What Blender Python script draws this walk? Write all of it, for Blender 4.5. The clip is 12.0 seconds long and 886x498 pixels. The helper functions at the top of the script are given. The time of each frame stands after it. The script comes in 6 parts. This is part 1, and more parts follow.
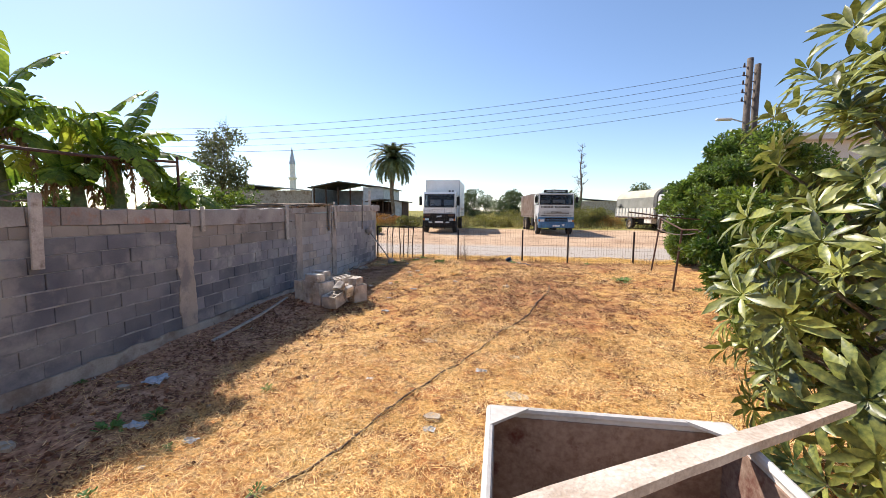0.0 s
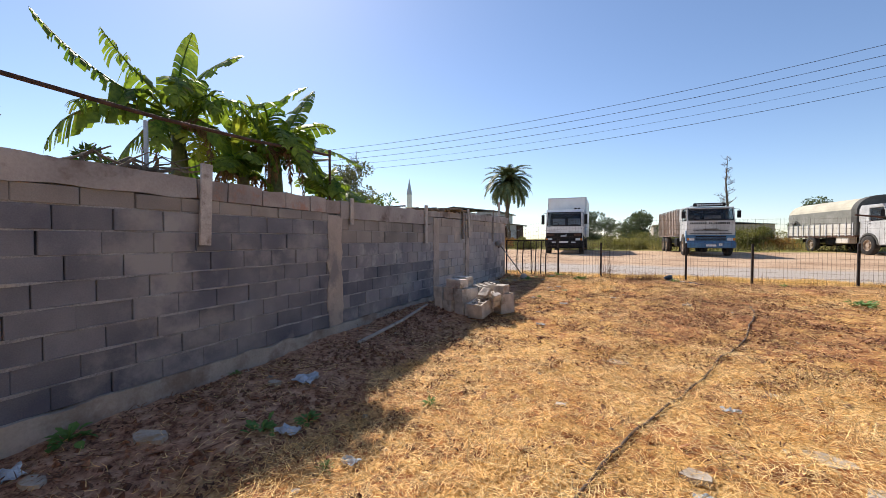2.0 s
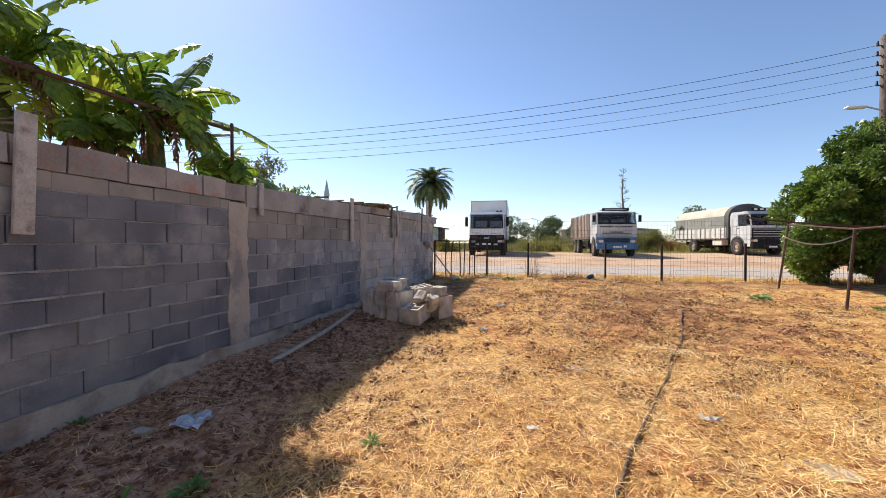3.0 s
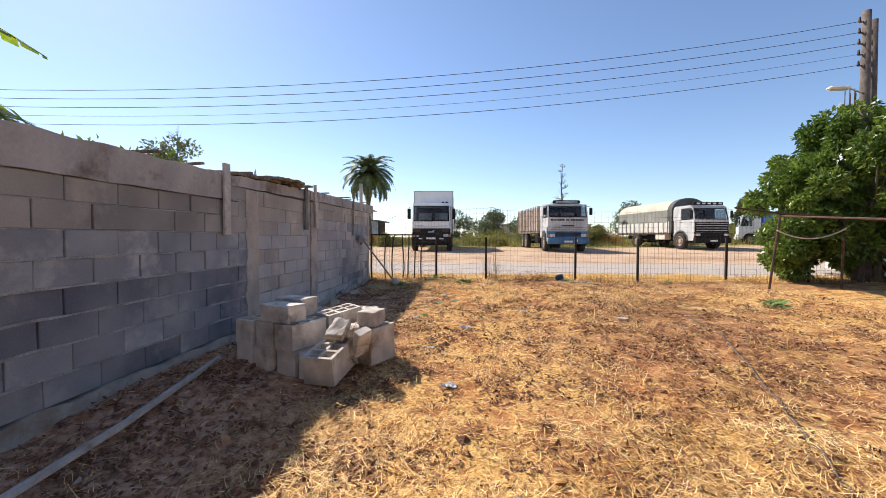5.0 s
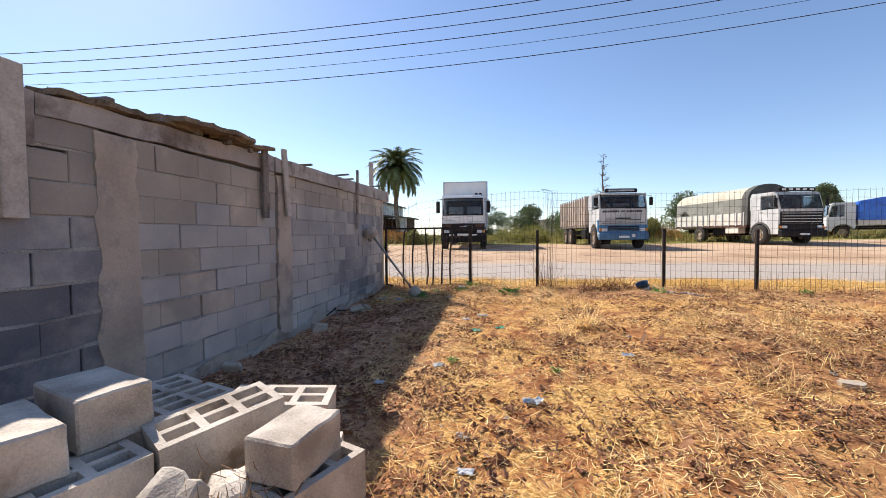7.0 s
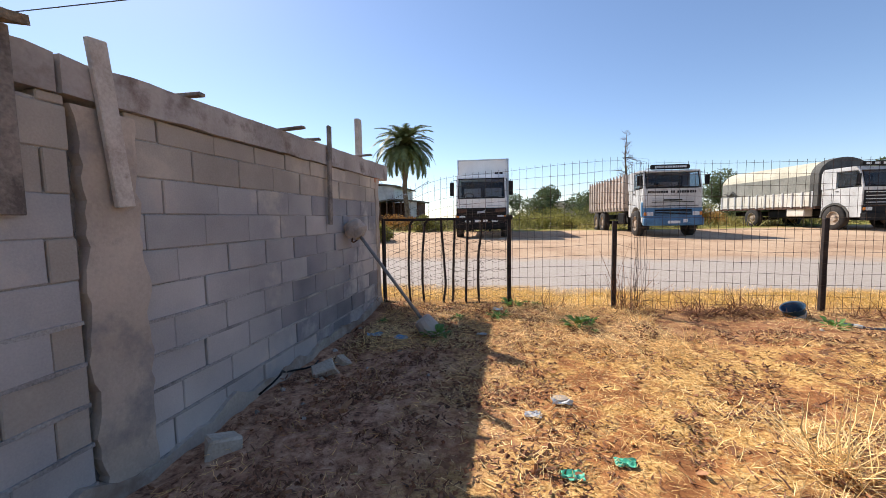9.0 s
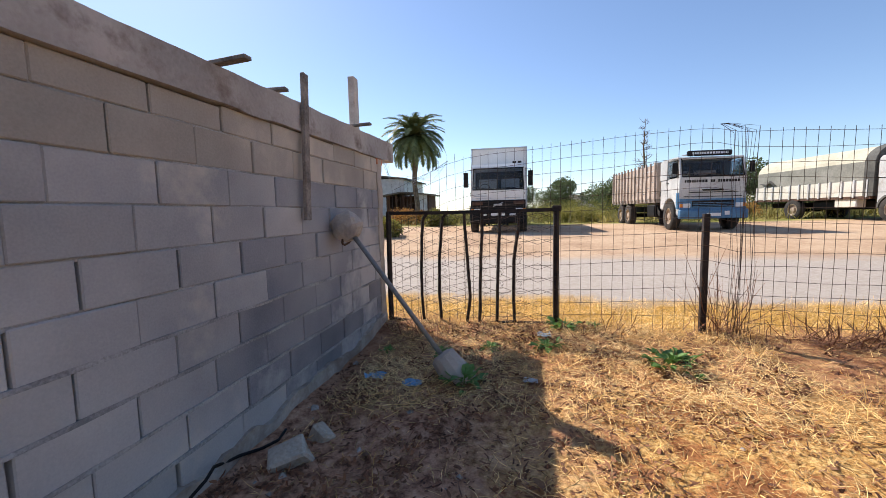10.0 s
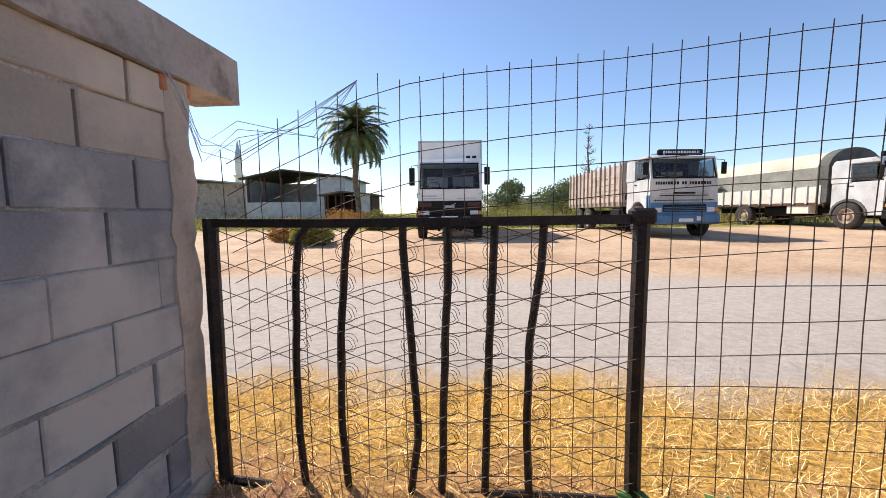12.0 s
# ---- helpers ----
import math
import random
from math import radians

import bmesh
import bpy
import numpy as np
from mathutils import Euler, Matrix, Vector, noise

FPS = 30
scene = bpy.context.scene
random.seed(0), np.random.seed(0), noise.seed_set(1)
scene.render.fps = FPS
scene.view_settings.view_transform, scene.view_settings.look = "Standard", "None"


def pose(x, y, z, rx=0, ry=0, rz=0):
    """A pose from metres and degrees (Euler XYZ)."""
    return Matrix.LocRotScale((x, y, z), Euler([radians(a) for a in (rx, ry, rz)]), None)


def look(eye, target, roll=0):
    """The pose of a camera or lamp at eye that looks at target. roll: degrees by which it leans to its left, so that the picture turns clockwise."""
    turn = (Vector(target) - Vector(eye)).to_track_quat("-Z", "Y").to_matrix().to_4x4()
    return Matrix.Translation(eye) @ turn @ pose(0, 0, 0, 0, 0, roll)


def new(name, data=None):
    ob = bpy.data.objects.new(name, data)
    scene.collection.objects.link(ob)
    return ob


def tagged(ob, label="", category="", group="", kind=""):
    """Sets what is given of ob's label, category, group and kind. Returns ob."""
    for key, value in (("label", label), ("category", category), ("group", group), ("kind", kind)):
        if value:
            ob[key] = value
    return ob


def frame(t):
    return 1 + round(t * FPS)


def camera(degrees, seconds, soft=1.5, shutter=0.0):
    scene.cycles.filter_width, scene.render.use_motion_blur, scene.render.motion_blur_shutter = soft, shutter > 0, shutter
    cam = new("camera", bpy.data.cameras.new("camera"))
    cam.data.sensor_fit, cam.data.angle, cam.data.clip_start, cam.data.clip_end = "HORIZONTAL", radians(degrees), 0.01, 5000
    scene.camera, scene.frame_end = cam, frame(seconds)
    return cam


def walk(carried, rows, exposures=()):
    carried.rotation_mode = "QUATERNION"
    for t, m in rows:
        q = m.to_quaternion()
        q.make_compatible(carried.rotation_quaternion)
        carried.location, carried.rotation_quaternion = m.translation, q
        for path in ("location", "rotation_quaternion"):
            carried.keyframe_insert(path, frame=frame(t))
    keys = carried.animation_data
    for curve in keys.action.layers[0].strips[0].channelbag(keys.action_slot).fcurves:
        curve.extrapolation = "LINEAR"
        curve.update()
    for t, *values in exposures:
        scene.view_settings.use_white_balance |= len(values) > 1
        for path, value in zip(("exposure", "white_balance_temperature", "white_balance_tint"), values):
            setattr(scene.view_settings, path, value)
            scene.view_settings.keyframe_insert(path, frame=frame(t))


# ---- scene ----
cam = camera(97.5, 12.0, soft=0.6)
PATH = [
    (0, (-0.015, 0.204, 1.937), (-0.302, 2.173, 1.743), 0.38),
    (0.5, (-0.264, 0.316, 1.814), (-0.855, 2.221, 1.665), 0.22),
    (1, (-0.512, 0.517, 1.673), (-1.309, 2.348, 1.571), -0.15),
    (1.5, (-0.764, 0.724, 1.511), (-1.654, 2.514, 1.447), -0.21),
    (2, (-1.041, 1.002, 1.395), (-1.857, 2.828, 1.344), 0.03),
    (2.5, (-1.29, 1.271, 1.322), (-1.916, 3.17, 1.288), -0.07),
    (3, (-1.49, 1.607, 1.291), (-1.917, 3.561, 1.259), 0.13),
    (3.5, (-1.607, 2.046, 1.276), (-1.881, 4.028, 1.25), -0.06),
    (3.7, (-1.691, 2.259, 1.261), (-1.913, 4.247, 1.236), 0.04),
    (5.3, (-1.983, 4.322, 1.29), (-2.109, 6.317, 1.226), 0.1),
    (5.5, (-2.01, 4.546, 1.273), (-2.166, 6.539, 1.21), -0.1),
    (6, (-2.078, 5.151, 1.226), (-2.298, 7.138, 1.158), -0.2),
    (6.5, (-2.121, 5.791, 1.221), (-2.377, 7.773, 1.147), -0.3),
    (7, (-2.191, 6.396, 1.21), (-2.48, 8.374, 1.139), -0.5),
    (7.2, (-2.202, 6.643, 1.218), (-2.503, 8.619, 1.141), -0.6),
    (8.8, (-2.673, 8.686, 1.375), (-3.011, 10.651, 1.219), -0.9),
    (9, (-2.743, 8.909, 1.362), (-3.087, 10.873, 1.205), -1.0),
    (9.5, (-2.922, 9.531, 1.348), (-3.283, 11.489, 1.166), -0.9),
    (10, (-3.1, 10.139, 1.353), (-3.494, 12.09, 1.165), -1.3),
    (10.5, (-3.211, 10.802, 1.369), (-3.638, 12.746, 1.18), -1.1),
    (11, (-3.288, 11.373, 1.394), (-3.722, 13.316, 1.204), -1.1),
    (11.5, (-3.291, 11.926, 1.389), (-3.647, 13.885, 1.202), -1.1),
    (12, (-3.414, 12.559, 1.386), (-3.537, 14.547, 1.201), -0.7),
]
walk(cam, [(t, look(eye, target, roll)) for t, eye, target, roll in PATH],
     exposures=((0.0, 0.61, 6450, 13.2), (1.5, 0.35, 6450, 13.2), (2.3, 0.35, 6450, 13.2), (3.5, 0.53, 6450, 13.2), (6.5, 0.53, 6450, 13.2), (9.0, 0.47, 6450, 13.2), (10.5, 0.63, 6450, 13.2), (11.2, 0.73, 6450, 13.2), (12.0, 0.61, 6450, 13.2)))

# ---- light ----
SUN = Vector((-0.82, 0.68, 1.0)).normalized()
world = bpy.data.worlds.new("sky")
scene.world = world
world.use_nodes = True
sky = world.node_tree.nodes.new("ShaderNodeTexSky")
sky.sky_type = "NISHITA"
sky.sun_disc = False
sky.sun_elevation = math.asin(SUN.z)
sky.sun_rotation = math.atan2(SUN.x, SUN.y) % (2 * math.pi)
sky.air_density, sky.dust_density, sky.ozone_density = 0.9, 0.25, 2.7
world.node_tree.links.new(sky.outputs[0], world.node_tree.nodes["Background"].inputs[0])
world.node_tree.nodes["Background"].inputs[1].default_value = 0.122
sun = new("sun", bpy.data.lights.new("sun", "SUN"))
sun.data.energy, sun.data.angle, sun.data.color = 5.0, radians(0.53), (1.0, 0.93, 0.82)
sun.matrix_world = look(SUN * 60, (0, 0, 0))


# ---- materials ----
def nodes_of(name):
    m = bpy.data.materials.new(name)
    m.use_nodes = True
    return m, m.node_tree.nodes, m.node_tree.links


def surface(name, c1, c2, scale=4.0, rough=0.85, bump=0.3, fine=60.0, metal=0.0, stain=None, stain_scale=1.2, stain_at=0.55,
            vary=0.0, see=0.0, island=False, grain=0.6):
    """Two colours mixed at a coarse and a fine scale, an optional stain with a shape of its own, fine relief."""
    m, n, l = nodes_of(name)
    p = n["Principled BSDF"]
    p.inputs["Roughness"].default_value = rough
    p.inputs["Metallic"].default_value = metal
    co = n.new("ShaderNodeNewGeometry")
    t1, t2 = n.new("ShaderNodeTexNoise"), n.new("ShaderNodeTexNoise")
    t1.inputs["Scale"].default_value, t1.inputs["Detail"].default_value = scale, 5
    t2.inputs["Scale"].default_value, t2.inputs["Detail"].default_value = fine, 3
    for t in (t1, t2):
        l.new(co.outputs["Position"], t.inputs["Vector"])
    add = n.new("ShaderNodeMath")
    add.operation = "MULTIPLY_ADD"
    l.new(t2.outputs["Fac"], add.inputs[0])
    add.inputs[1].default_value = grain
    l.new(t1.outputs["Fac"], add.inputs[2])
    ramp = n.new("ShaderNodeValToRGB")
    ramp.color_ramp.elements[0].position, ramp.color_ramp.elements[1].position = 0.3 + grain * 0.5, 0.7 + grain * 0.5
    ramp.color_ramp.elements[0].color, ramp.color_ramp.elements[1].color = (*c1, 1), (*c2, 1)
    l.new(add.outputs[0], ramp.inputs[0])
    out = ramp.outputs[0]
    if stain:
        t3 = n.new("ShaderNodeTexNoise")
        t3.inputs["Scale"].default_value, t3.inputs["Detail"].default_value = stain_scale, 8
        t3.inputs["Roughness"].default_value = 0.65
        l.new(co.outputs["Position"], t3.inputs["Vector"])
        r3 = n.new("ShaderNodeValToRGB")
        r3.color_ramp.elements[0].position, r3.color_ramp.elements[1].position = stain_at, stain_at + 0.12
        l.new(t3.outputs["Fac"], r3.inputs[0])
        mix = n.new("ShaderNodeMix")
        mix.data_type = "RGBA"
        l.new(r3.outputs[0], mix.inputs["Factor"])
        l.new(out, mix.inputs["A"])
        mix.inputs["B"].default_value = (*stain, 1)
        out = mix.outputs["Result"]
    if vary:
        if island:
            rnd = co.outputs["Random Per Island"]
        else:
            rnd = n.new("ShaderNodeObjectInfo").outputs["Random"]
        mr = n.new("ShaderNodeMapRange")
        mr.inputs["To Min"].default_value, mr.inputs["To Max"].default_value = 1 - vary, 1 + vary
        l.new(rnd, mr.inputs["Value"])
        hsv = n.new("ShaderNodeHueSaturation")
        l.new(mr.outputs[0], hsv.inputs["Value"])
        l.new(out, hsv.inputs["Color"])
        out = hsv.outputs[0]
    l.new(out, p.inputs["Base Color"])
    if bump:
        b = n.new("ShaderNodeBump")
        b.inputs["Strength"].default_value, b.inputs["Distance"].default_value = bump, 0.02
        l.new(add.outputs[0], b.inputs["Height"])
        l.new(b.outputs[0], p.inputs["Normal"])
    if see:
        tr, ms = n.new("ShaderNodeBsdfTranslucent"), n.new("ShaderNodeMixShader")
        l.new(out, tr.inputs["Color"])
        ms.inputs[0].default_value = see
        l.new(p.outputs[0], ms.inputs[1])
        l.new(tr.outputs[0], ms.inputs[2])
        l.new(ms.outputs[0], n["Material Output"].inputs["Surface"])
    return m


def ground_surface():
    """Straw and red earth in the yard, a grey track, a pale gravel lot, a dry field: mixed along y with ragged edges."""
    m, n, l = nodes_of("ground_earth")
    p = n["Principled BSDF"]
    p.inputs["Roughness"].default_value = 0.95
    p.inputs["Specular IOR Level"].default_value = 0.15
    co = n.new("ShaderNodeNewGeometry")

    def tex(scale, detail=6, rough=0.6):
        t = n.new("ShaderNodeTexNoise")
        t.inputs["Scale"].default_value, t.inputs["Detail"].default_value, t.inputs["Roughness"].default_value = scale, detail, rough
        l.new(co.outputs["Position"], t.inputs["Vector"])
        return t.outputs["Fac"]

    def ramp(fac, *stops):
        r = n.new("ShaderNodeValToRGB")
        while len(r.color_ramp.elements) < len(stops):
            r.color_ramp.elements.new(0.5)
        for e, (at, c) in zip(r.color_ramp.elements, stops):
            e.position, e.color = at, (*c, 1)
        l.new(fac, r.inputs[0])
        return r.outputs[0]

    def blend(fac, a, b):
        x = n.new("ShaderNodeMix")
        x.data_type = "RGBA"
        l.new(fac, x.inputs["Factor"]), l.new(a, x.inputs["A"]), l.new(b, x.inputs["B"])
        return x.outputs["Result"]

    def maths(op, a, b):
        x = n.new("ShaderNodeMath")
        x.operation = op
        for i, v in enumerate((a, b)):
            if isinstance(v, (int, float)):
                x.inputs[i].default_value = v
            else:
                l.new(v, x.inputs[i])
        return x.outputs[0]

    fine, mid, big = tex(38, 8, 0.75), tex(5, 8, 0.7), tex(0.55, 5)
    straw = ramp(fine, (0.36, (0.17, 0.07, 0.026)), (0.48, (0.62, 0.345, 0.105)), (0.62, (0.94, 0.64, 0.26)))
    earth = ramp(mid, (0.32, (0.17, 0.062, 0.026)), (0.52, (0.50, 0.215, 0.08)), (0.7, (0.70, 0.37, 0.155)))
    patches = maths("ADD", maths("MULTIPLY", mid, 0.6), maths("MULTIPLY", tex(1.1, 6, 0.65), 0.5))
    yard = blend(ramp(patches, (0.50, (0, 0, 0)), (0.58, (1, 1, 1))), earth, straw)
    yard = blend(ramp(tex(2.3, 8, 0.7), (0.60, (0, 0, 0)), (0.70, (0.8, 0.8, 0.8))), yard, ramp(fine, (0.35, (0.10, 0.05, 0.03)), (0.65, (0.30, 0.17, 0.09))))
    far = n.new("ShaderNodeVectorMath")
    far.operation = "DISTANCE"
    squash = n.new("ShaderNodeVectorMath")
    squash.operation = "MULTIPLY"
    l.new(co.outputs["Position"], squash.inputs[0])
    squash.inputs[1].default_value = (1.35, 1.0, 0.0)
    l.new(squash.outputs[0], far.inputs[0])
    far.inputs[1].default_value = (0.9, 9.0, 0.0)
    rotted = maths("ADD", maths("MULTIPLY", far.outputs["Value"], -0.13), maths("MULTIPLY", tex(1.6, 8, 0.72), 1.5))
    yard = blend(ramp(rotted, (0.34, (0, 0, 0)), (0.55, (0.75, 0.75, 0.75))), yard, ramp(mid, (0.35, (0.11, 0.044, 0.022)), (0.55, (0.42, 0.19, 0.085)), (0.72, (0.66, 0.36, 0.16))))
    bare = ramp(tex(11, 8, 0.75), (0.36, (0.13, 0.056, 0.034)), (0.5, (0.53, 0.28, 0.17)), (0.66, (0.78, 0.50, 0.33)))
    dead = ramp(fine, (0.35, (0.22, 0.12, 0.04)), (0.55, (0.62, 0.36, 0.08)), (0.72, (0.80, 0.54, 0.17)))
    track = ramp(tex(14, 8, 0.7), (0.3, (0.37, 0.31, 0.26)), (0.7, (0.51, 0.445, 0.385)))
    lot = ramp(maths("ADD", maths("MULTIPLY", tex(9, 8, 0.75), 0.5), maths("MULTIPLY", big, 0.5)), (0.38, (0.34, 0.21, 0.13)), (0.52, (0.52, 0.36, 0.235)), (0.66, (0.62, 0.465, 0.32)))
    field = ramp(tex(0.8, 6, 0.7), (0.38, (0.10, 0.13, 0.025)), (0.5, (0.25, 0.24, 0.055)), (0.62, (0.42, 0.28, 0.09)))
    sep = n.new("ShaderNodeSeparateXYZ")
    l.new(co.outputs["Position"], sep.inputs[0])
    wob = maths("ADD", maths("MULTIPLY", maths("SUBTRACT", tex(0.7, 6, 0.7), 0.5), 2.2), sep.outputs["Y"])

    def edge(y0, y1):
        mr = n.new("ShaderNodeMapRange")
        mr.inputs["From Min"].default_value, mr.inputs["From Max"].default_value = y0, y1
        l.new(wob, mr.inputs["Value"])
        return mr.outputs[0]

    wx = n.new("ShaderNodeMapRange")
    wx.inputs["From Min"].default_value, wx.inputs["From Max"].default_value = -3.6, -2.5
    l.new(maths("ADD", maths("MULTIPLY", maths("SUBTRACT", tex(1.5, 6, 0.7), 0.5), 1.6), sep.outputs["X"]), wx.inputs["Value"])
    yard = blend(wx.outputs[0], bare, yard)
    band = maths("MULTIPLY", edge(12.3, 13.0), maths("MULTIPLY", tex(2.0, 8, 0.7), 1.25))
    yard = blend(band, yard, ramp(mid, (0.32, (0.14, 0.06, 0.032)), (0.52, (0.40, 0.195, 0.10)), (0.7, (0.60, 0.35, 0.19))))
    c = blend(edge(13.9, 14.4), yard, dead)
    c = blend(edge(14.85, 15.35), c, track)
    c = blend(edge(18.6, 19.6), c, lot)
    c = blend(edge(29.5, 31.5), c, field)
    l.new(c, p.inputs["Base Color"])
    b = n.new("ShaderNodeBump")
    b.inputs["Strength"].default_value, b.inputs["Distance"].default_value = 0.7, 0.03
    l.new(maths("ADD", fine, maths("MULTIPLY", mid, 1.5)), b.inputs["Height"])
    l.new(b.outputs[0], p.inputs["Normal"])
    return m


def glass_surface(name, tint=(0.05, 0.07, 0.08)):
    m, n, l = nodes_of(name)
    p = n["Principled BSDF"]
    p.inputs["Base Color"].default_value = (*tint, 1)
    p.inputs["Roughness"].default_value = 0.05
    p.inputs["Transmission Weight"].default_value = 0.95
    p.inputs["IOR"].default_value = 1.2
    return m


GROUND = ground_surface()
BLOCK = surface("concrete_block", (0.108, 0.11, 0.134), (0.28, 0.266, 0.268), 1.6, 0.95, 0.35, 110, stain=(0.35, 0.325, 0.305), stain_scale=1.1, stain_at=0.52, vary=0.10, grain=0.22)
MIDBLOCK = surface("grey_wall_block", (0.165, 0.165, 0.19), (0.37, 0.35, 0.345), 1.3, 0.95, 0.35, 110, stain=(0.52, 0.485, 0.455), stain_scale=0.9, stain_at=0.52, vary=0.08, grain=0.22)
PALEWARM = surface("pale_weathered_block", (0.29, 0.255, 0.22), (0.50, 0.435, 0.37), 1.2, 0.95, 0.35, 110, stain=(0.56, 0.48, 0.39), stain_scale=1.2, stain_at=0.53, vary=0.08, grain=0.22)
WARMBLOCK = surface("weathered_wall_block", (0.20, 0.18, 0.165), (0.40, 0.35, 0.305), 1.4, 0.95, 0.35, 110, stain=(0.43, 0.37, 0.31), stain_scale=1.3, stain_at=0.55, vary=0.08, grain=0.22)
JOINT = surface("bed_mortar", (0.22, 0.21, 0.205), (0.44, 0.42, 0.40), 5, 0.95, 0.5, 80)
DARKMORTAR = surface("raw_mortar", (0.12, 0.11, 0.10), (0.24, 0.22, 0.20), 6, 0.95, 0.5, 80)
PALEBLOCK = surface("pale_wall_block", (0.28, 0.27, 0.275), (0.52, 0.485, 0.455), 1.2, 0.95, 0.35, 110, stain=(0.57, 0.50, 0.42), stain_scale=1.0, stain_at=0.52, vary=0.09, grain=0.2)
MORTAR = surface("mortar", (0.30, 0.28, 0.26), (0.50, 0.47, 0.43), 6, 0.95, 0.5, 80)
PILLAR = surface("smeared_concrete", (0.36, 0.30, 0.25), (0.56, 0.47, 0.385), 2.2, 0.93, 0.5, 60, stain=(0.27, 0.245, 0.23), stain_scale=2.6, stain_at=0.54, grain=0.3)
RENDER = surface("rendered_concrete", (0.36, 0.31, 0.255), (0.56, 0.48, 0.40), 3, 0.93, 0.45, 50, stain=(0.27, 0.20, 0.155), stain_scale=1.8, stain_at=0.52, grain=0.35)
PLASTER = surface("beige_plaster", (0.30, 0.255, 0.20), (0.42, 0.36, 0.29), 2, 0.93, 0.25, 40)
BEAM = surface("cast_concrete_beam", (0.29, 0.255, 0.235), (0.47, 0.42, 0.385), 2.2, 0.93, 0.5, 50, stain=(0.175, 0.13, 0.11), stain_scale=2.4, stain_at=0.53, grain=0.3)
RUSTBEAM = surface("rust_stained_beam", (0.27, 0.22, 0.195), (0.45, 0.385, 0.34), 2.6, 0.93, 0.5, 50, stain=(0.40, 0.18, 0.105), stain_scale=2.3, stain_at=0.52, vary=0.15, grain=0.3)
NEWBLOCK = surface("pale_block", (0.37, 0.305, 0.245), (0.78, 0.69, 0.585), 5, 0.95, 0.6, 140, vary=0.1, stain=(0.30, 0.225, 0.165), stain_scale=4, stain_at=0.57, grain=0.35)
OLDWOOD = surface("grey_wood", (0.12, 0.095, 0.08), (0.30, 0.25, 0.21), 8, 0.9, 0.4, 70)
RUST = surface("rusty_steel", (0.05, 0.028, 0.02), (0.14, 0.07, 0.045), 9, 0.8, 0.3, 90, metal=0.3)
DARKSTEEL = surface("blackened_steel", (0.012, 0.010, 0.010), (0.05, 0.032, 0.025), 14, 0.6, 0.25, 90, metal=0.4)
WIRE = surface("rusty_wire", (0.035, 0.025, 0.02), (0.11, 0.07, 0.05), 20, 0.7, 0.0, 90, metal=0.4)
GALV = surface("galvanised_sheet", (0.38, 0.40, 0.42), (0.56, 0.58, 0.60), 2, 0.5, 0.1, 20, metal=0.4)
WHITE = surface("white_paint", (0.68, 0.68, 0.66), (0.80, 0.80, 0.78), 1.6, 0.4, 0.05, 30, stain=(0.55, 0.48, 0.40), stain_scale=2.2, stain_at=0.66)
GREENLEAF = surface("green_leaves", (0.05, 0.10, 0.012), (0.21, 0.27, 0.03), 1.1, 0.4, 0.0, 9, vary=0.45, see=0.34, island=True)
CITRUSLEAF = surface("citrus_leaves", (0.05, 0.105, 0.016), (0.22, 0.30, 0.045), 1.1, 0.35, 0.0, 9, vary=0.5, see=0.45, island=True)
DARKLEAF = surface("dark_foliage", (0.07, 0.10, 0.035), (0.17, 0.21, 0.08), 0.7, 0.6, 0.0, 5, vary=0.35, see=0.2, island=True)
LOQUATLEAF = surface("leathery_leaves", (0.04, 0.065, 0.018), (0.34, 0.35, 0.075), 2.6, 0.4, 0.15, 40, vary=0.45, see=0.2, island=True)
BANANALEAF = surface("banana_leaf", (0.06, 0.13, 0.012), (0.30, 0.39, 0.035), 2, 0.4, 0.1, 25, see=0.5, vary=0.3, island=True, stain=(0.36, 0.25, 0.07), stain_scale=2.6, stain_at=0.63)
YOUNGLEAF = surface("young_banana_leaf", (0.26, 0.34, 0.02), (0.52, 0.54, 0.06), 2, 0.45, 0.1, 25, see=0.5, vary=0.2, island=True)
PALMLEAF = surface("palm_leaf", (0.07, 0.10, 0.04), (0.20, 0.24, 0.10), 1, 0.55, 0.0, 6, see=0.2, vary=0.25, island=True)
BARK = surface("bark", (0.09, 0.065, 0.045), (0.22, 0.17, 0.12), 6, 0.95, 0.6, 50)
STRAW = surface("dry_straw", (0.64, 0.385, 0.12), (0.96, 0.72, 0.35), 1.2, 0.7, 0.0, 30, vary=0.6, see=0.15, island=True)
TWIG = surface("dead_stalks", (0.09, 0.036, 0.02), (0.36, 0.17, 0.085), 3, 0.9, 0.0, 30, vary=0.3, island=True)


# ---- mesh helpers ----
def part(name, bm, material, parent=None, label="", smooth=False):
    """Links a bmesh as one mesh object, under a thing or a part where one is given."""
    me = bpy.data.meshes.new(name)
    bm.to_mesh(me)
    bm.free()
    return mesh_part(name, me, material, parent, label, smooth)


def mesh_part(name, me, material, parent=None, label="", smooth=False):
    for m in material if isinstance(material, (list, tuple)) else [material]:
        me.materials.append(m)
    if smooth:
        me.polygons.foreach_set("use_smooth", [True] * len(me.polygons))
    ob = new(name, me)
    ob.parent = parent
    if label:
        ob["label"] = label
    return ob


def thing(name, label, category, m=None, group="", kind=""):
    ob = new(name)
    ob.empty_display_size = 0.2
    if m is not None:
        ob.matrix_world = m
    return tagged(ob, label, category, group, kind)


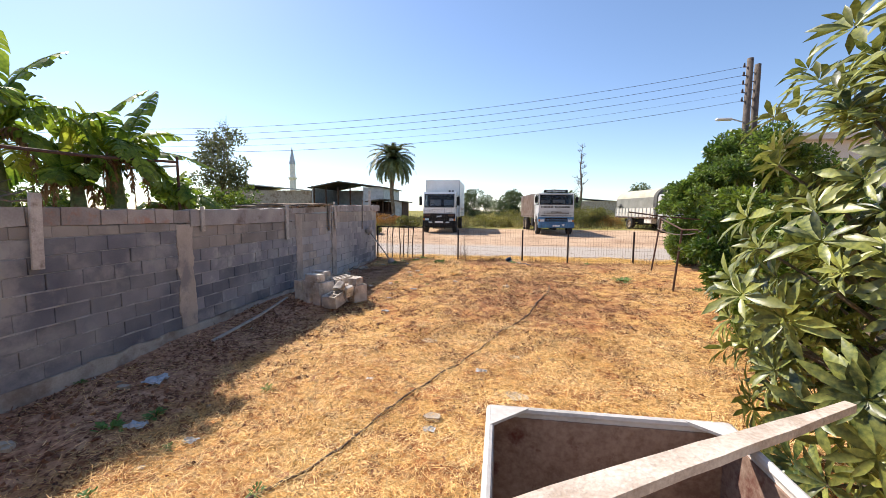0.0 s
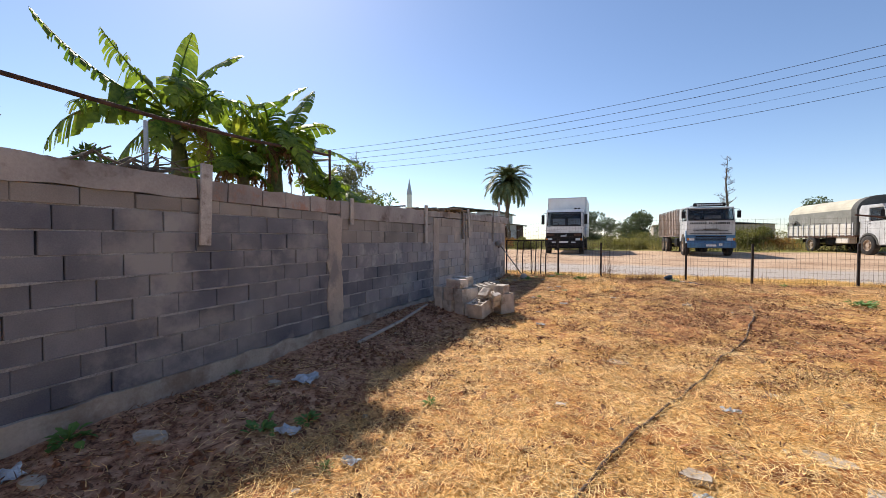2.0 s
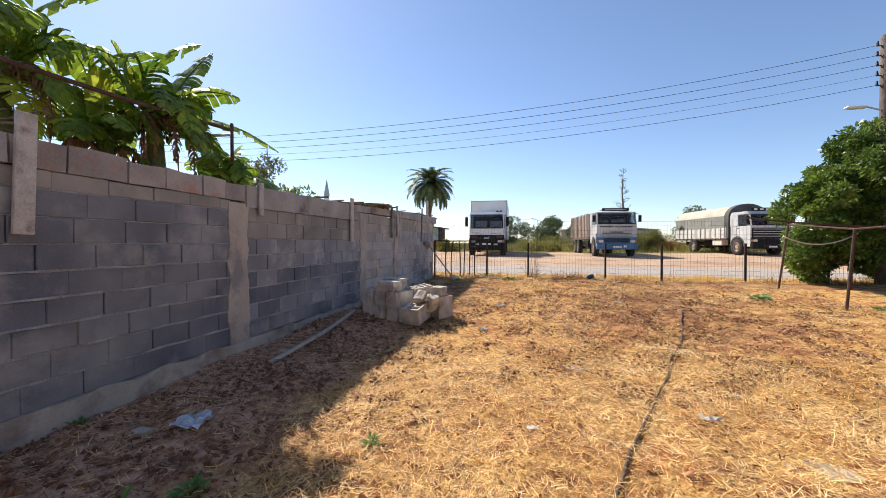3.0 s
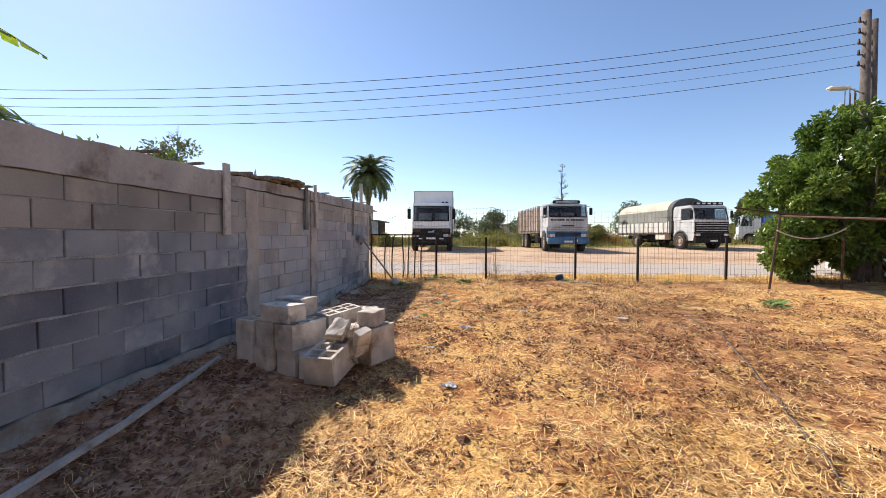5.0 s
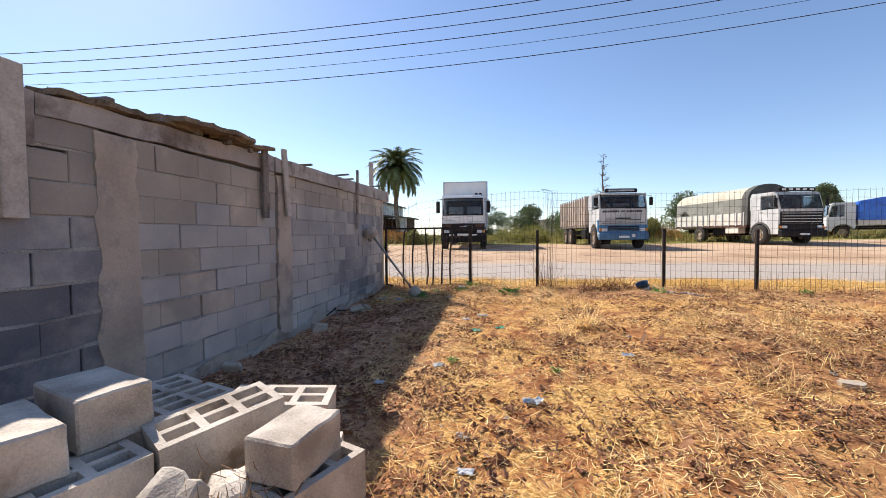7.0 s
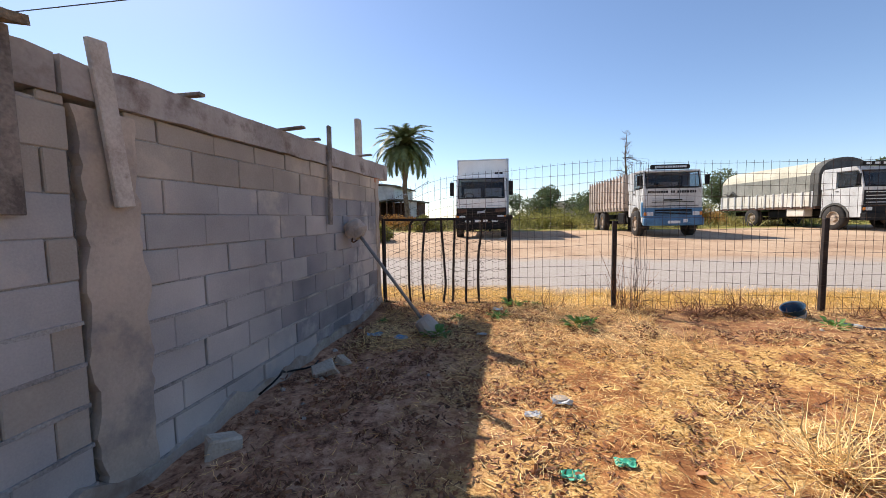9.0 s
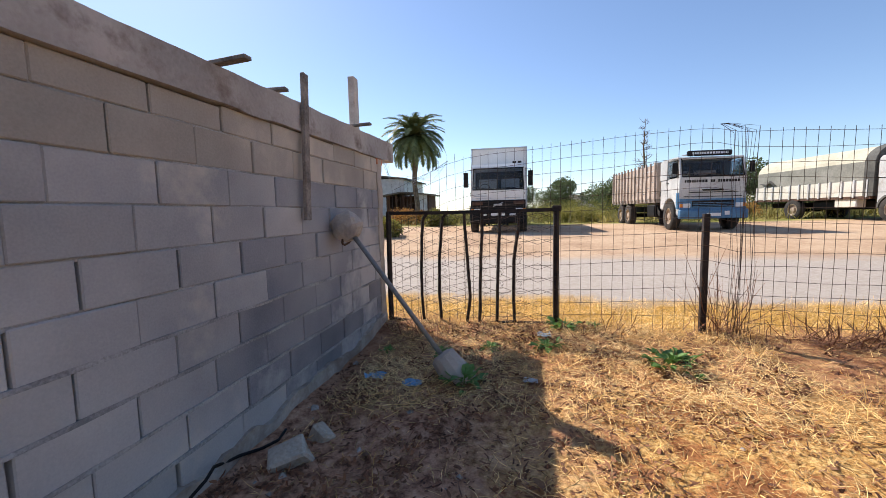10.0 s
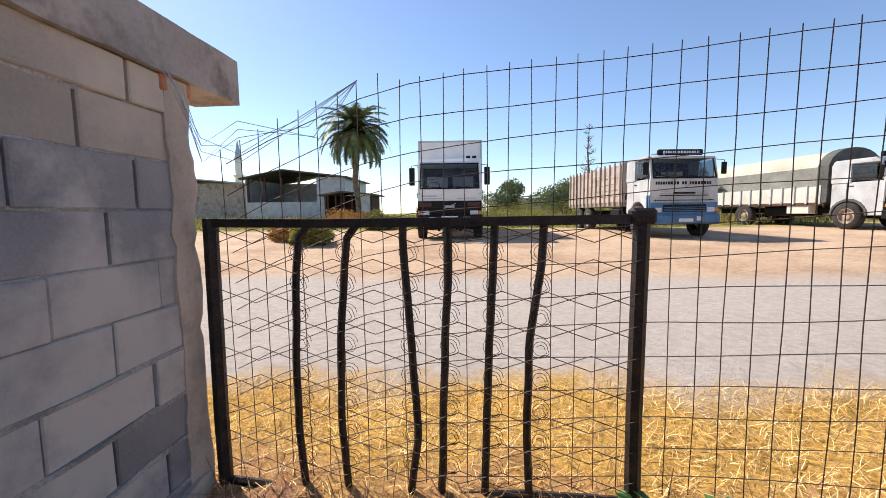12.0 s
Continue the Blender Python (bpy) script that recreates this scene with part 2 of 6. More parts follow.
def box(bm, x0, y0, z0, x1, y1, z1, m=None, bevel=0.0):
    made = bmesh.ops.create_cube(bm, size=1)["verts"]
    for v in made:
        v.co = Vector(((x0 + x1) / 2 + v.co.x * (x1 - x0), (y0 + y1) / 2 + v.co.y * (y1 - y0), (z0 + z1) / 2 + v.co.z * (z1 - z0)))
    if bevel:
        edges = list({e for v in made for e in v.link_edges})
        made = list({v for f in bmesh.ops.bevel(bm, geom=edges, offset=bevel, segments=1, affect="EDGES")["faces"] for v in f.verts} | {v for v in made if v.is_valid})
    if m is not None:
        for v in made:
            v.co = m @ v.co
    return bm


def boxed(*a, **k):
    return box(bmesh.new(), *a, **k)


def tube(bm, pts, r, n=6, caps=True):
    """A round bar along the points; r is one radius or one for each point."""
    pts = [Vector(p) for p in pts]
    rs = r if isinstance(r, (list, tuple)) else [r] * len(pts)
    rings = []
    side = None
    for i, p in enumerate(pts):
        d = (pts[min(i + 1, len(pts) - 1)] - pts[max(i - 1, 0)]).normalized()
        if side is None:
            side = d.orthogonal().normalized()
        side = (side - d * side.dot(d)).normalized()
        up = d.cross(side)
        rings.append([bm.verts.new(p + (side * math.cos(a) + up * math.sin(a)) * rs[i]) for a in (2 * math.pi * k / n for k in range(n))])
    for a, b in zip(rings, rings[1:]):
        for k in range(n):
            bm.faces.new((a[k], a[(k + 1) % n], b[(k + 1) % n], b[k]))
    if caps:
        bm.faces.new(rings[0][::-1])
        bm.faces.new(rings[-1])
    return bm


def tubed(*a, **k):
    return tube(bmesh.new(), *a, **k)


def extrude_profile(pts, y0, y1):
    """A prism: the outline pts (x, z), from y0 to y1."""
    bm = bmesh.new()
    a = [bm.verts.new((x, y0, z)) for x, z in pts]
    b = [bm.verts.new((x, y1, z)) for x, z in pts]
    bm.faces.new(a)
    bm.faces.new(b[::-1])
    for i in range(len(pts)):
        j = (i + 1) % len(pts)
        bm.faces.new((a[j], a[i], b[i], b[j]))
    bmesh.ops.recalc_face_normals(bm, faces=bm.faces)
    return bm


def leaves_mesh(name, base, along, across, length, width, fold=0.25):
    """Many small folded leaves in one mesh. base, along, across: arrays (n, 3); length, width: arrays (n,)."""
    n = len(base)
    up = np.cross(along, across)
    L, W = length[:, None], width[:, None]
    v = np.stack([base, base + along * L * 0.45 + across * W * 0.5 + up * W * fold, base + along * L, base + along * L * 0.45 - across * W * 0.5 + up * W * fold], 1).reshape(-1, 3)
    i = np.arange(n)[:, None] * 4
    f = np.concatenate([i + [0, 1, 2], i + [0, 2, 3]], 0)
    me = bpy.data.meshes.new(name)
    me.from_pydata(v.tolist(), [], f.tolist())
    return me


def unit(a):
    return a / np.maximum(np.linalg.norm(a, axis=1, keepdims=True), 1e-6)


# ---- the lie of the land ----
def land(x, y):
    """Height of the ground: a gently rising yard, the track beyond the fence, the lot where the trucks stand."""
    z = np.interp(y, [-3, 0, 3, 6, 9, 14, 15, 18.5, 23, 30, 60, 400], [0, 0, 0, 0.02, 0.09, 0.19, 0.24, 0.27, 0.45, 0.60, 0.75, 0.80])
    z += 0.22 * min(1, max(0, (x - 8) / 12)) * min(1, max(0, (y - 20) / 8))
    z += math.exp(-((x + 4.5) / 0.7) ** 2) * float(np.interp(y, [2, 5, 6.5, 8, 9.5, 13.8, 14.3], [0.03, 0.05, 0.10, 0.06, -0.03, -0.07, 0.0]))
    z += 0.06 * math.exp(-((x + 3.5) / 0.9) ** 2 - ((y - 7.5) / 0.8) ** 2)
    if -6 < x < 9 and -3 < y < 15.2:
        z += 0.045 * noise.noise((x * 0.9, y * 0.9, 0)) + 0.028 * noise.noise((x * 3.1, y * 3.1, 4)) + 0.02 * noise.noise((x * 9, y * 9, 7))
        z += 0.10 * math.exp(-((x - 0.3) / 1.3) ** 2 - ((y - 10.3) / 2.4) ** 2)
    elif y < 40:
        z += 0.03 * noise.noise((x * 0.4, y * 0.4, 0)) * min(1, max(0, (y - 18) / 3))
    return float(z)


def spaced(*runs):
    out = []
    for a, b, s in runs:
        out += list(np.arange(a, b, s))
    return out


xs = spaced((-3000, -400, 400), (-400, -60, 30), (-60, -12, 3), (-12, -5.2, 0.6), (-5.2, 6, 0.09), (6, 20, 0.7), (20, 60, 3), (60, 400, 30), (400, 3001, 400))
ys = spaced((-3000, -300, 400), (-300, -20, 25), (-20, -1, 1.0), (-1, 15, 0.09), (15, 40, 0.6), (40, 120, 4), (120, 600, 40), (600, 4001, 400))
verts = [(x, y, land(x, y)) for y in ys for x in xs]
nx = len(xs)
faces = [(j * nx + i, j * nx + i + 1, (j + 1) * nx + i + 1, (j + 1) * nx + i) for j in range(len(ys) - 1) for i in range(nx - 1)]
me = bpy.data.meshes.new("ground")
me.from_pydata(verts, [], faces)
ground = tagged(mesh_part("ground", me, GROUND, smooth=True), "dry yard of straw and red earth running out to a gravel lot", "ground", kind="structure")

# ---- boundary wall of concrete blocks ----
WX = -4.57
wall = thing("wall_west", "unrendered grey concrete block wall with a cast concrete top", "wall", kind="structure")
bm = boxed(WX - 0.19, 1.6, -0.3, WX - 0.05, 14.1, 1.85)
part("wall_core", bm, DARKMORTAR, wall)


def wall_top(y):
    return float(np.interp(y, [0, 2, 5, 8, 10, 14.5], [1.98, 1.965, 1.925, 1.97, 2.05, 2.14]))


def beam_foot(y):
    return float(np.interp(y, [0, 2.6, 5.36, 5.37, 8.09, 8.1, 10.2, 14.5], [1.785, 1.77, 1.745, 1.685, 1.69, 1.86, 1.9, 1.93]))


def long_bar(y0, y1, x0, x1, lo, hi, step=0.3, rough=0.006):
    """A bar along y whose lower and upper edges follow two functions, with a slightly uneven face."""
    bm = bmesh.new()
    k = max(2, int((y1 - y0) / step))
    rows = []
    for i in range(k + 1):
        y = y0 + (y1 - y0) * i / k
        j = lambda s: rough * noise.noise((y * 4, s, 3))
        rows.append([bm.verts.new(p) for p in ((x0, y, lo(y) + j(1)), (x1 + j(2), y, lo(y) + j(3)), (x1 + j(4), y, hi(y) + j(5)), (x0, y, hi(y) + j(6)))])
    for a, b in zip(rows, rows[1:]):
        for q in range(4):
            bm.faces.new((a[q], a[(q + 1) % 4], b[(q + 1) % 4], b[q]))
    bm.faces.new(rows[0])
    bm.faces.new(rows[-1][::-1])
    bmesh.ops.recalc_face_normals(bm, faces=bm.faces)
    return bm


plinth_top = lambda y: float(np.interp(y, [0, 1.6, 5, 8.4], [0.2, 0.21, 0.21, 0.2])) if y < 8.4 else land(-4.5, y) + 0.085 + 0.07 * noise.noise((y * 2.3, 1, 7)) + 0.035 * noise.noise((y * 9, 4, 2))
part("plinth", long_bar(1.6, 14.12, WX - 0.2, WX + 0.028, lambda y: -0.3, plinth_top, 0.08, 0.03), RENDER, wall, "rough concrete footing")
for y0, y1, d in ((-1.4, 3.35, 0.016), (5.37, 8.1, 0.022), (8.1, 10.25, 0.014), (10.25, 14.5, 0.03)):
    part("cast_beam", long_bar(y0, y1 - 0.012, WX - 0.2, WX + d, beam_foot, wall_top, 0.1, 0.016), BEAM, wall, "weathered cast concrete beam")
cut_at = [3.35, 3.66, 4.07, 4.4, 4.79, 5.08, 5.37]
for k, (y0, y1) in enumerate(zip(cut_at, cut_at[1:])):
    dz = 0.012 * math.sin(k * 2.1)
    part("beam_block", long_bar(y0 + 0.004, y1 - 0.01, WX - 0.2, WX + 0.012 + 0.006 * math.sin(k * 3.3), beam_foot, lambda y: wall_top(y) + dz, 0.07, 0.014), RUSTBEAM, wall, "rust-stained concrete coping block")


def upright_strip(y0, y1, x0, x1, z0, z1, ragged):
    """A roughly trowelled upright strip whose two edges wander."""
    bm = bmesh.new()
    rows = []
    k = max(2, int((z1 - z0) / 0.05))
    for i in range(k + 1):
        z = z0 + (z1 - z0) * i / k
        a = y0 + ragged * noise.noise((z * 5, y0, 1)) + ragged * 0.6 * noise.noise((z * 17, y0, 4))
        b = y1 + ragged * noise.noise((z * 5, y1, 2)) + ragged * 0.6 * noise.noise((z * 17, y1, 6))
        d = x1 + 0.007 * noise.noise((z * 6, y0, 8))
        rows.append([bm.verts.new(p) for p in ((x0, a, z), (d - 0.004, a, z), (d, a + 0.02, z), (d + 0.004 * noise.noise((z * 9, 1, 1)), (a + b) / 2, z), (d, b - 0.02, z), (d - 0.004, b, z), (x0, b, z))])
    n = len(rows[0])
    for p, q in zip(rows, rows[1:]):
        for j in range(n):
            bm.faces.new((p[j], p[(j + 1) % n], q[(j + 1) % n], q[j]))
    bm.faces.new(rows[0])
    bm.faces.new(rows[-1][::-1])
    bmesh.ops.recalc_face_normals(bm, faces=bm.faces)
    return bm


for y0, y1, top in ((-1.4, 1.93, 1.80), (5.12, 5.41, 1.72), (8.40, 8.66, 1.85), (10.30, 10.57, 1.87), (14.02, 14.15, 1.92)):
    part("pilaster", upright_strip(y0, y1, WX - 0.2, WX + 0.012, -0.3, top, 0.035), PILLAR if y0 > 0 else PLASTER, wall, "smeared concrete pillar")

# ---- fence and gate along the track ----
FY = 14.0
fence = thing("wire_fence", "rusty welded wire mesh fence on dark steel posts", "fence")
POSTS = (-1.48, 0.78, 2.32, 4.45, 6.4, 8.6)
for x in POSTS:
    z = land(x, FY)
    part("post", boxed(x - 0.025, FY - 0.02, z - 0.2, x + 0.025, FY + 0.03, z + 1.08, bevel=0.004), DARKSTEEL, fence)


def fence_top(x):
    return float(np.interp(x, [-4.45, -4.2, -3.76, -3.4, -2.7, -1.48, -1.3, 0.3, 4, 9], [1.60, 1.72, 1.88, 1.92, 1.97, 2.04, 1.98, 1.93, 1.92, 1.9]))


def mesh_y(x):
    return float(np.interp(x, [-4.5, -2.7, -1.7, 9], [FY + 0.20, FY + 0.10, FY - 0.02, FY - 0.035]))


bm = bmesh.new()
x, k = -4.464, 0
while x < 9.0:
    z0 = land(x, FY) + 0.01
    ext = 0.07 if x < -3.7 else 0.03
    tube(bm, [(x + 0.004 * math.sin(k * 3.7 + h), mesh_y(x) + 0.005 * math.sin(k + 2 * h), z0 + (fence_top(x) + ext - z0) * h / 5) for h in range(6)], 0.0022, 3, False)
    x += 0.0955 if -2.8 < x < -2.3 else 0.087
    k += 1
part("upright_wire", bm, WIRE, fence)["kind"] = "stuff"
bm = bmesh.new()
for k in range(15):
    pts = []
    x = -4.44
    while x < 9.05:
        z0 = land(x, FY) + 0.03
        if fence_top(x) - 0.128 * k > z0:
            pts.append((x, mesh_y(x) - 0.004 + 0.01 * math.sin(x * 2 + k), fence_top(x) - 0.128 * k + 0.006 * math.sin(x * 5 + k * 2)))
        x += 0.2
    if len(pts) > 2:
        tube(bm, pts, 0.0022, 3, False)
part("cross_wire", bm, WIRE, fence)["kind"] = "stuff"
# loose wires at the wall end and the rolled-up end at the second post
for k in range(6):
    a = 0.15 * k
    part("loose_wire", tubed([(-4.5 + 0.02 * k, FY - 0.1, 1.98 - 0.03 * k), (-4.38, FY - 0.05, 1.62 + 0.05 * math.sin(a * 9)), (-4.25, FY - 0.03, 1.58 + 0.03 * k), (-4.05 + 0.02 * k, FY - 0.02, 1.70 + 0.04 * math.sin(k)), (-3.8, FY - 0.03, 1.86)], 0.0015, 3), GALV, fence)
for k in range(9):
    x = -1.30 + 0.018 * k
    part("rolled_wire", tubed([(x, FY - 0.05 - 0.01 * (k % 3), land(x, FY) + 0.02), (x + 0.03 * math.sin(k), FY - 0.09, 0.8), (x - 0.02 * math.cos(k), FY - 0.06, 1.5), (x + 0.01 * k - 0.04, FY - 0.04, 2.0 + 0.03 * math.sin(k * 5)), (x - 0.12 - 0.01 * k, FY - 0.03, 2.06)], 0.002, 3), WIRE, fence)

gate = thing("metal_gate", "low black metal gate with bent bars and wire netting", "gate", pose(-4.49, FY + 0.15, 0.0, 0, 0, -3.3))
GW, GB, GT = 1.745, 0.20, 1.375
part("gate_frame", tubed([(0, 0, GT - 0.02), (0.5, 0.004, GT - 0.026), (1.1, -0.004, GT - 0.024), (GW, 0, GT - 0.02)], 0.025, 4), DARKSTEEL, gate)
part("gate_frame", tubed([(0.0, 0, GB), (0.35, 0.01, GB - 0.03), (0.8, 0.0, GB - 0.02), (1.3, 0.01, GB + 0.02), (GW, 0, GB + 0.03)], 0.018, 6), DARKSTEEL, gate)
part("gate_post", tubed([(-0.015, 0, GB - 0.15), (-0.02, 0, 0.5), (-0.016, 0, 0.9), (-0.012, 0, GT)], 0.03, 6), DARKSTEEL, gate)
part("gate_post", tubed([(GW - 0.015, 0, GB - 0.1), (GW - 0.02, 0, 0.6), (GW - 0.018, 0, 0.95), (GW - 0.015, 0, GT + 0.004)], 0.03, 6), DARKSTEEL, gate)
part("hinge_block", boxed(GW - 0.06, -0.03, GT - 0.04, GW + 0.03, 0.03, GT + 0.02, bevel=0.01), DARKSTEEL, gate)
# each bar by its offsets at five heights
LEVELS = (0.195, 0.46, 0.86, 1.17, 1.29, 1.345)
for offsets in ((0.365, 0.343, 0.348, 0.366, 0.38, 0.423), (0.559, 0.538, 0.546, 0.574, 0.59, 0.633), (0.834, 0.872, 0.848, 0.825, 0.82, 0.822), (0.966, 0.974, 0.987, 1.002, 1.004, 1.004), (1.146, 1.152, 1.164, 1.18, 1.184, 1.187), (1.328, 1.317, 1.321, 1.364, 1.37, 1.374)):
    pts = []
    for h in range(21):
        z = 0.195 + 1.15 * h / 20
        pts.append((float(np.interp(z, LEVELS, offsets)) + 0.004 * noise.noise((z * 6, offsets[0] * 20, 1)), 0.0, z))
    part("bar", tubed(pts, 0.0165, 7), DARKSTEEL, gate)
bm = bmesh.new()
for row in range(9):
    for side in (-1, 1):
        pts = [(0.02 + 0.1705 * i * 1.0, -0.024 + 0.003 * side, GB + 0.10 + 0.125 * row + side * (0.03 if i % 2 else -0.03)) for i in range(11)]
        tube(bm, pts, 0.0022, 3, False)
part("netting", bm, WIRE, gate, "zigzag twisted wire netting")["kind"] = "stuff"
for x in (0.41, 0.61, 0.87, 1.03, 1.2, 1.38):
    for row in range(8):
        bm = bmesh.new()
        pts = [((0.04 - 0.012 * (i // 12)) * math.cos(i * math.pi / 6) + x - 0.02, -0.028 - 0.0006 * i, (0.04 - 0.012 * (i // 12)) * math.sin(i * math.pi / 6) + GB + 0.16 + 0.125 * row) for i in range(30)]
        part("spiral", tube(bm, pts, 0.0014, 3, False), WIRE, gate)

# ---- utility poles and overhead lines ----
def utility_pole(x, y, top, lamp):
    z = land(x, y)
    po = thing("utility_pole", "weathered wooden utility pole carrying overhead wires", "utility pole", pose(x, y, z))
    part("pole", tubed([(0, 0, -0.4), (0.02, 0, (top - z) * 0.5), (0, 0, top - z)], [0.12, 0.105, 0.085], 10), POLEWOOD, po, smooth=True)
    for k in range(5):
        part("insulator", tubed([(-0.16, 0, top - z - 0.25 - 0.26 * k), (-0.16, 0, top - z - 0.14 - 0.26 * k)], [0.035, 0.02], 6), DARKSTEEL, po)
        part("bracket", boxed(-0.18, -0.015, top - z - 0.27 - 0.26 * k, -0.05, 0.015, top - z - 0.25 - 0.26 * k), RUST, po)
    if lamp:
        arm = part("lamp_arm", tubed([(0, 0, 4.6), (-0.5, -0.1, 4.72)], 0.02, 6), GALV, po)
        part("lamp_head", boxed(-0.92, -0.19, 4.66, -0.45, -0.02, 4.74, bevel=0.03), WHITE, arm, "flat white street lamp head")
    return po


POLEWOOD = surface("dark_pole_wood", (0.07, 0.055, 0.045), (0.17, 0.135, 0.11), 6, 0.9, 0.4, 50)
utility_pole(7.62, 14.1, 6.75, True)
utility_pole(7.95, 14.28, 6.62, False)
utility_pole(-24.4, 11.7, 5.75, False)
for k in range(5):
    a, b = Vector((7.46, 14.1, 6.5 - 0.26 * k)), Vector((-24.5, 11.7, 5.5 - 0.16 * k))
    pts = [a.lerp(b, i / 24) - Vector((0, 0, 1.2 * 4 * (i / 24) * (1 - i / 24))) for i in range(25)]
    ob = part("overhead_wire", tubed(pts, 0.0065 if k != 3 else 0.004, 4, False), DARKSTEEL)
    tagged(ob, "thin dark overhead wire strung between utility poles", "cable", "overhead wires")

# unfinished house with bare reinforcing bars
house = thing("unfinished_house", "unfinished concrete house with bare reinforcing bars on its roof", "house", pose(10.3, 17.2, 0.3))
HOUSEWALL = surface("pale_house_render", (0.55, 0.53, 0.50), (0.72, 0.70, 0.66), 1, 0.9, 0.2, 30)
part("wall", boxed(0, 0, -0.4, 7, 0.9, 4.4), HOUSEWALL, house)
part("roof_slab", boxed(-0.1, -0.35, 4.4, 7.3, 1.0, 4.65, bevel=0.02), HOUSEWALL, house)
for k in range(9):
    part("reinforcing_bar", tubed([(0.05 + 0.16 * (k % 3), 0.1 + 0.16 * (k // 3), 4.6), (0.05 + 0.17 * (k % 3), 0.1 + 0.16 * (k // 3), 5.75 + 0.1 * math.sin(k * 2.3))], 0.012, 4), RUST, house)
for k in range(2):
    win = part("window", boxed(1.2 + 2.6 * k, -0.03, 1.2, 2.6 + 2.6 * k, 0.02, 2.5), DARKSTEEL, house)
    part("window_frame", boxed(1.1 + 2.6 * k, -0.06, 1.1, 2.7 + 2.6 * k, -0.032, 1.2), HOUSEWALL, win)

# ---- trees ----
rng = np.random.default_rng(7)


def crown_mesh(name, centres, radii, count, size, squash=0.8, hang=0.2):
    """Leaves in clumps; a clump is a centre and a radius, its leaves mostly near its skin."""
    base, along = [], []
    for c, r in zip(centres, radii):
        d = unit(rng.normal(size=(count, 3)))
        rad = r * (0.45 + 0.6 * rng.random((count, 1)) ** 0.6)
        base.append(np.array(c) + d * rad * [1, 1, squash])
        along.append(unit(d * 0.7 + rng.normal(size=(count, 3)) * 0.6 - [0, 0, hang]))
    base, along = np.concatenate(base), np.concatenate(along)
    across = unit(np.cross(along, rng.normal(size=along.shape)))
    n = len(base)
    L = size * (0.6 + 0.8 * rng.random(n))
    return leaves_mesh(name, base, along, across, L, L * (0.42 + 0.12 * rng.random(n)))


def limbs(bm, x0, centres, r, start):
    for c in centres:
        c = Vector(c)
        a = Vector(start) * (0.55 + 0.35 * random.random())
        mid = a.lerp(c, 0.5) + Vector((random.uniform(-0.1, 0.1), random.uniform(-0.1, 0.1), 0.12))
        tube(bm, [a, mid, c], [r, r * 0.6, r * 0.2], 5)


def broad_tree(x, y, height, spread, label, clumps=46, count=420, size=0.10, low=0.25, leaf=None, name="tree", trunk=0.09, trunk_h=0.9, seed=1, clump=0.3):
    """A short trunk, limbs, and a crown of leaf clumps with an uneven outline."""
    global rng
    rng = np.random.default_rng(seed)
    random.seed(seed)
    t = thing(name, label, name.replace("_", " "), pose(x, y, land(x, y)))
    cs, rs = [], []
    while len(cs) < clumps:
        d = unit(rng.normal(size=(1, 3)))[0]
        rad = 0.35 + 0.65 * rng.random() ** 0.5
        wob = 0.8 + 0.35 * math.sin(3 * math.atan2(d[1], d[0]) + seed) * (1 - abs(d[2]))
        p = np.array([d[0] * spread * rad * wob, d[1] * spread * rad * wob, low + (height - low) * (0.5 + 0.5 * d[2] * rad)])
        cs.append(p)
        rs.append(spread * clump * (0.6 + 0.6 * rng.random()))
    bm = tubed([(0, 0, -0.2), (0.03, 0.02, trunk_h * 0.5), (0, 0, trunk_h)], [trunk * 1.3, trunk, trunk * 0.8], 8)
    limbs(bm, 0, cs[::2], trunk * 0.35, (0, 0, trunk_h))
    part("trunk", bm, BARK, t, smooth=True)
    mesh_part("crown", crown_mesh("crown", cs, rs, count, size), leaf or GREENLEAF, t)["kind"] = "stuff"
    return t


broad_tree(8.3, 14.4, 4.75, 2.75, "dense dark green citrus tree beside the fence", 120, 420, 0.13, 0.1, seed=3, trunk=0.12, clump=0.145, leaf=CITRUSLEAF)
broad_tree(4.58, 7.12, 2.6, 1.4, "bright green leafy shrub at the edge of the yard", 80, 260, 0.105, 0.0, seed=5, name="shrub", trunk=0.05, trunk_h=0.6, clump=0.2)
broad_tree(3.67, 5.4, 1.9, 0.95, "low bright green shrub at the edge of the yard", 50, 240, 0.1, 0.0, seed=9, name="shrub", trunk=0.04, trunk_h=0.5, clump=0.22)
broad_tree(6.35, 14.1, 3.25, 1.3, "green citrus sapling crowding the larger citrus tree", 70, 300, 0.115, 0.0, leaf=CITRUSLEAF, seed=8, name="shrub", trunk=0.04, trunk_h=0.5, clump=0.22)
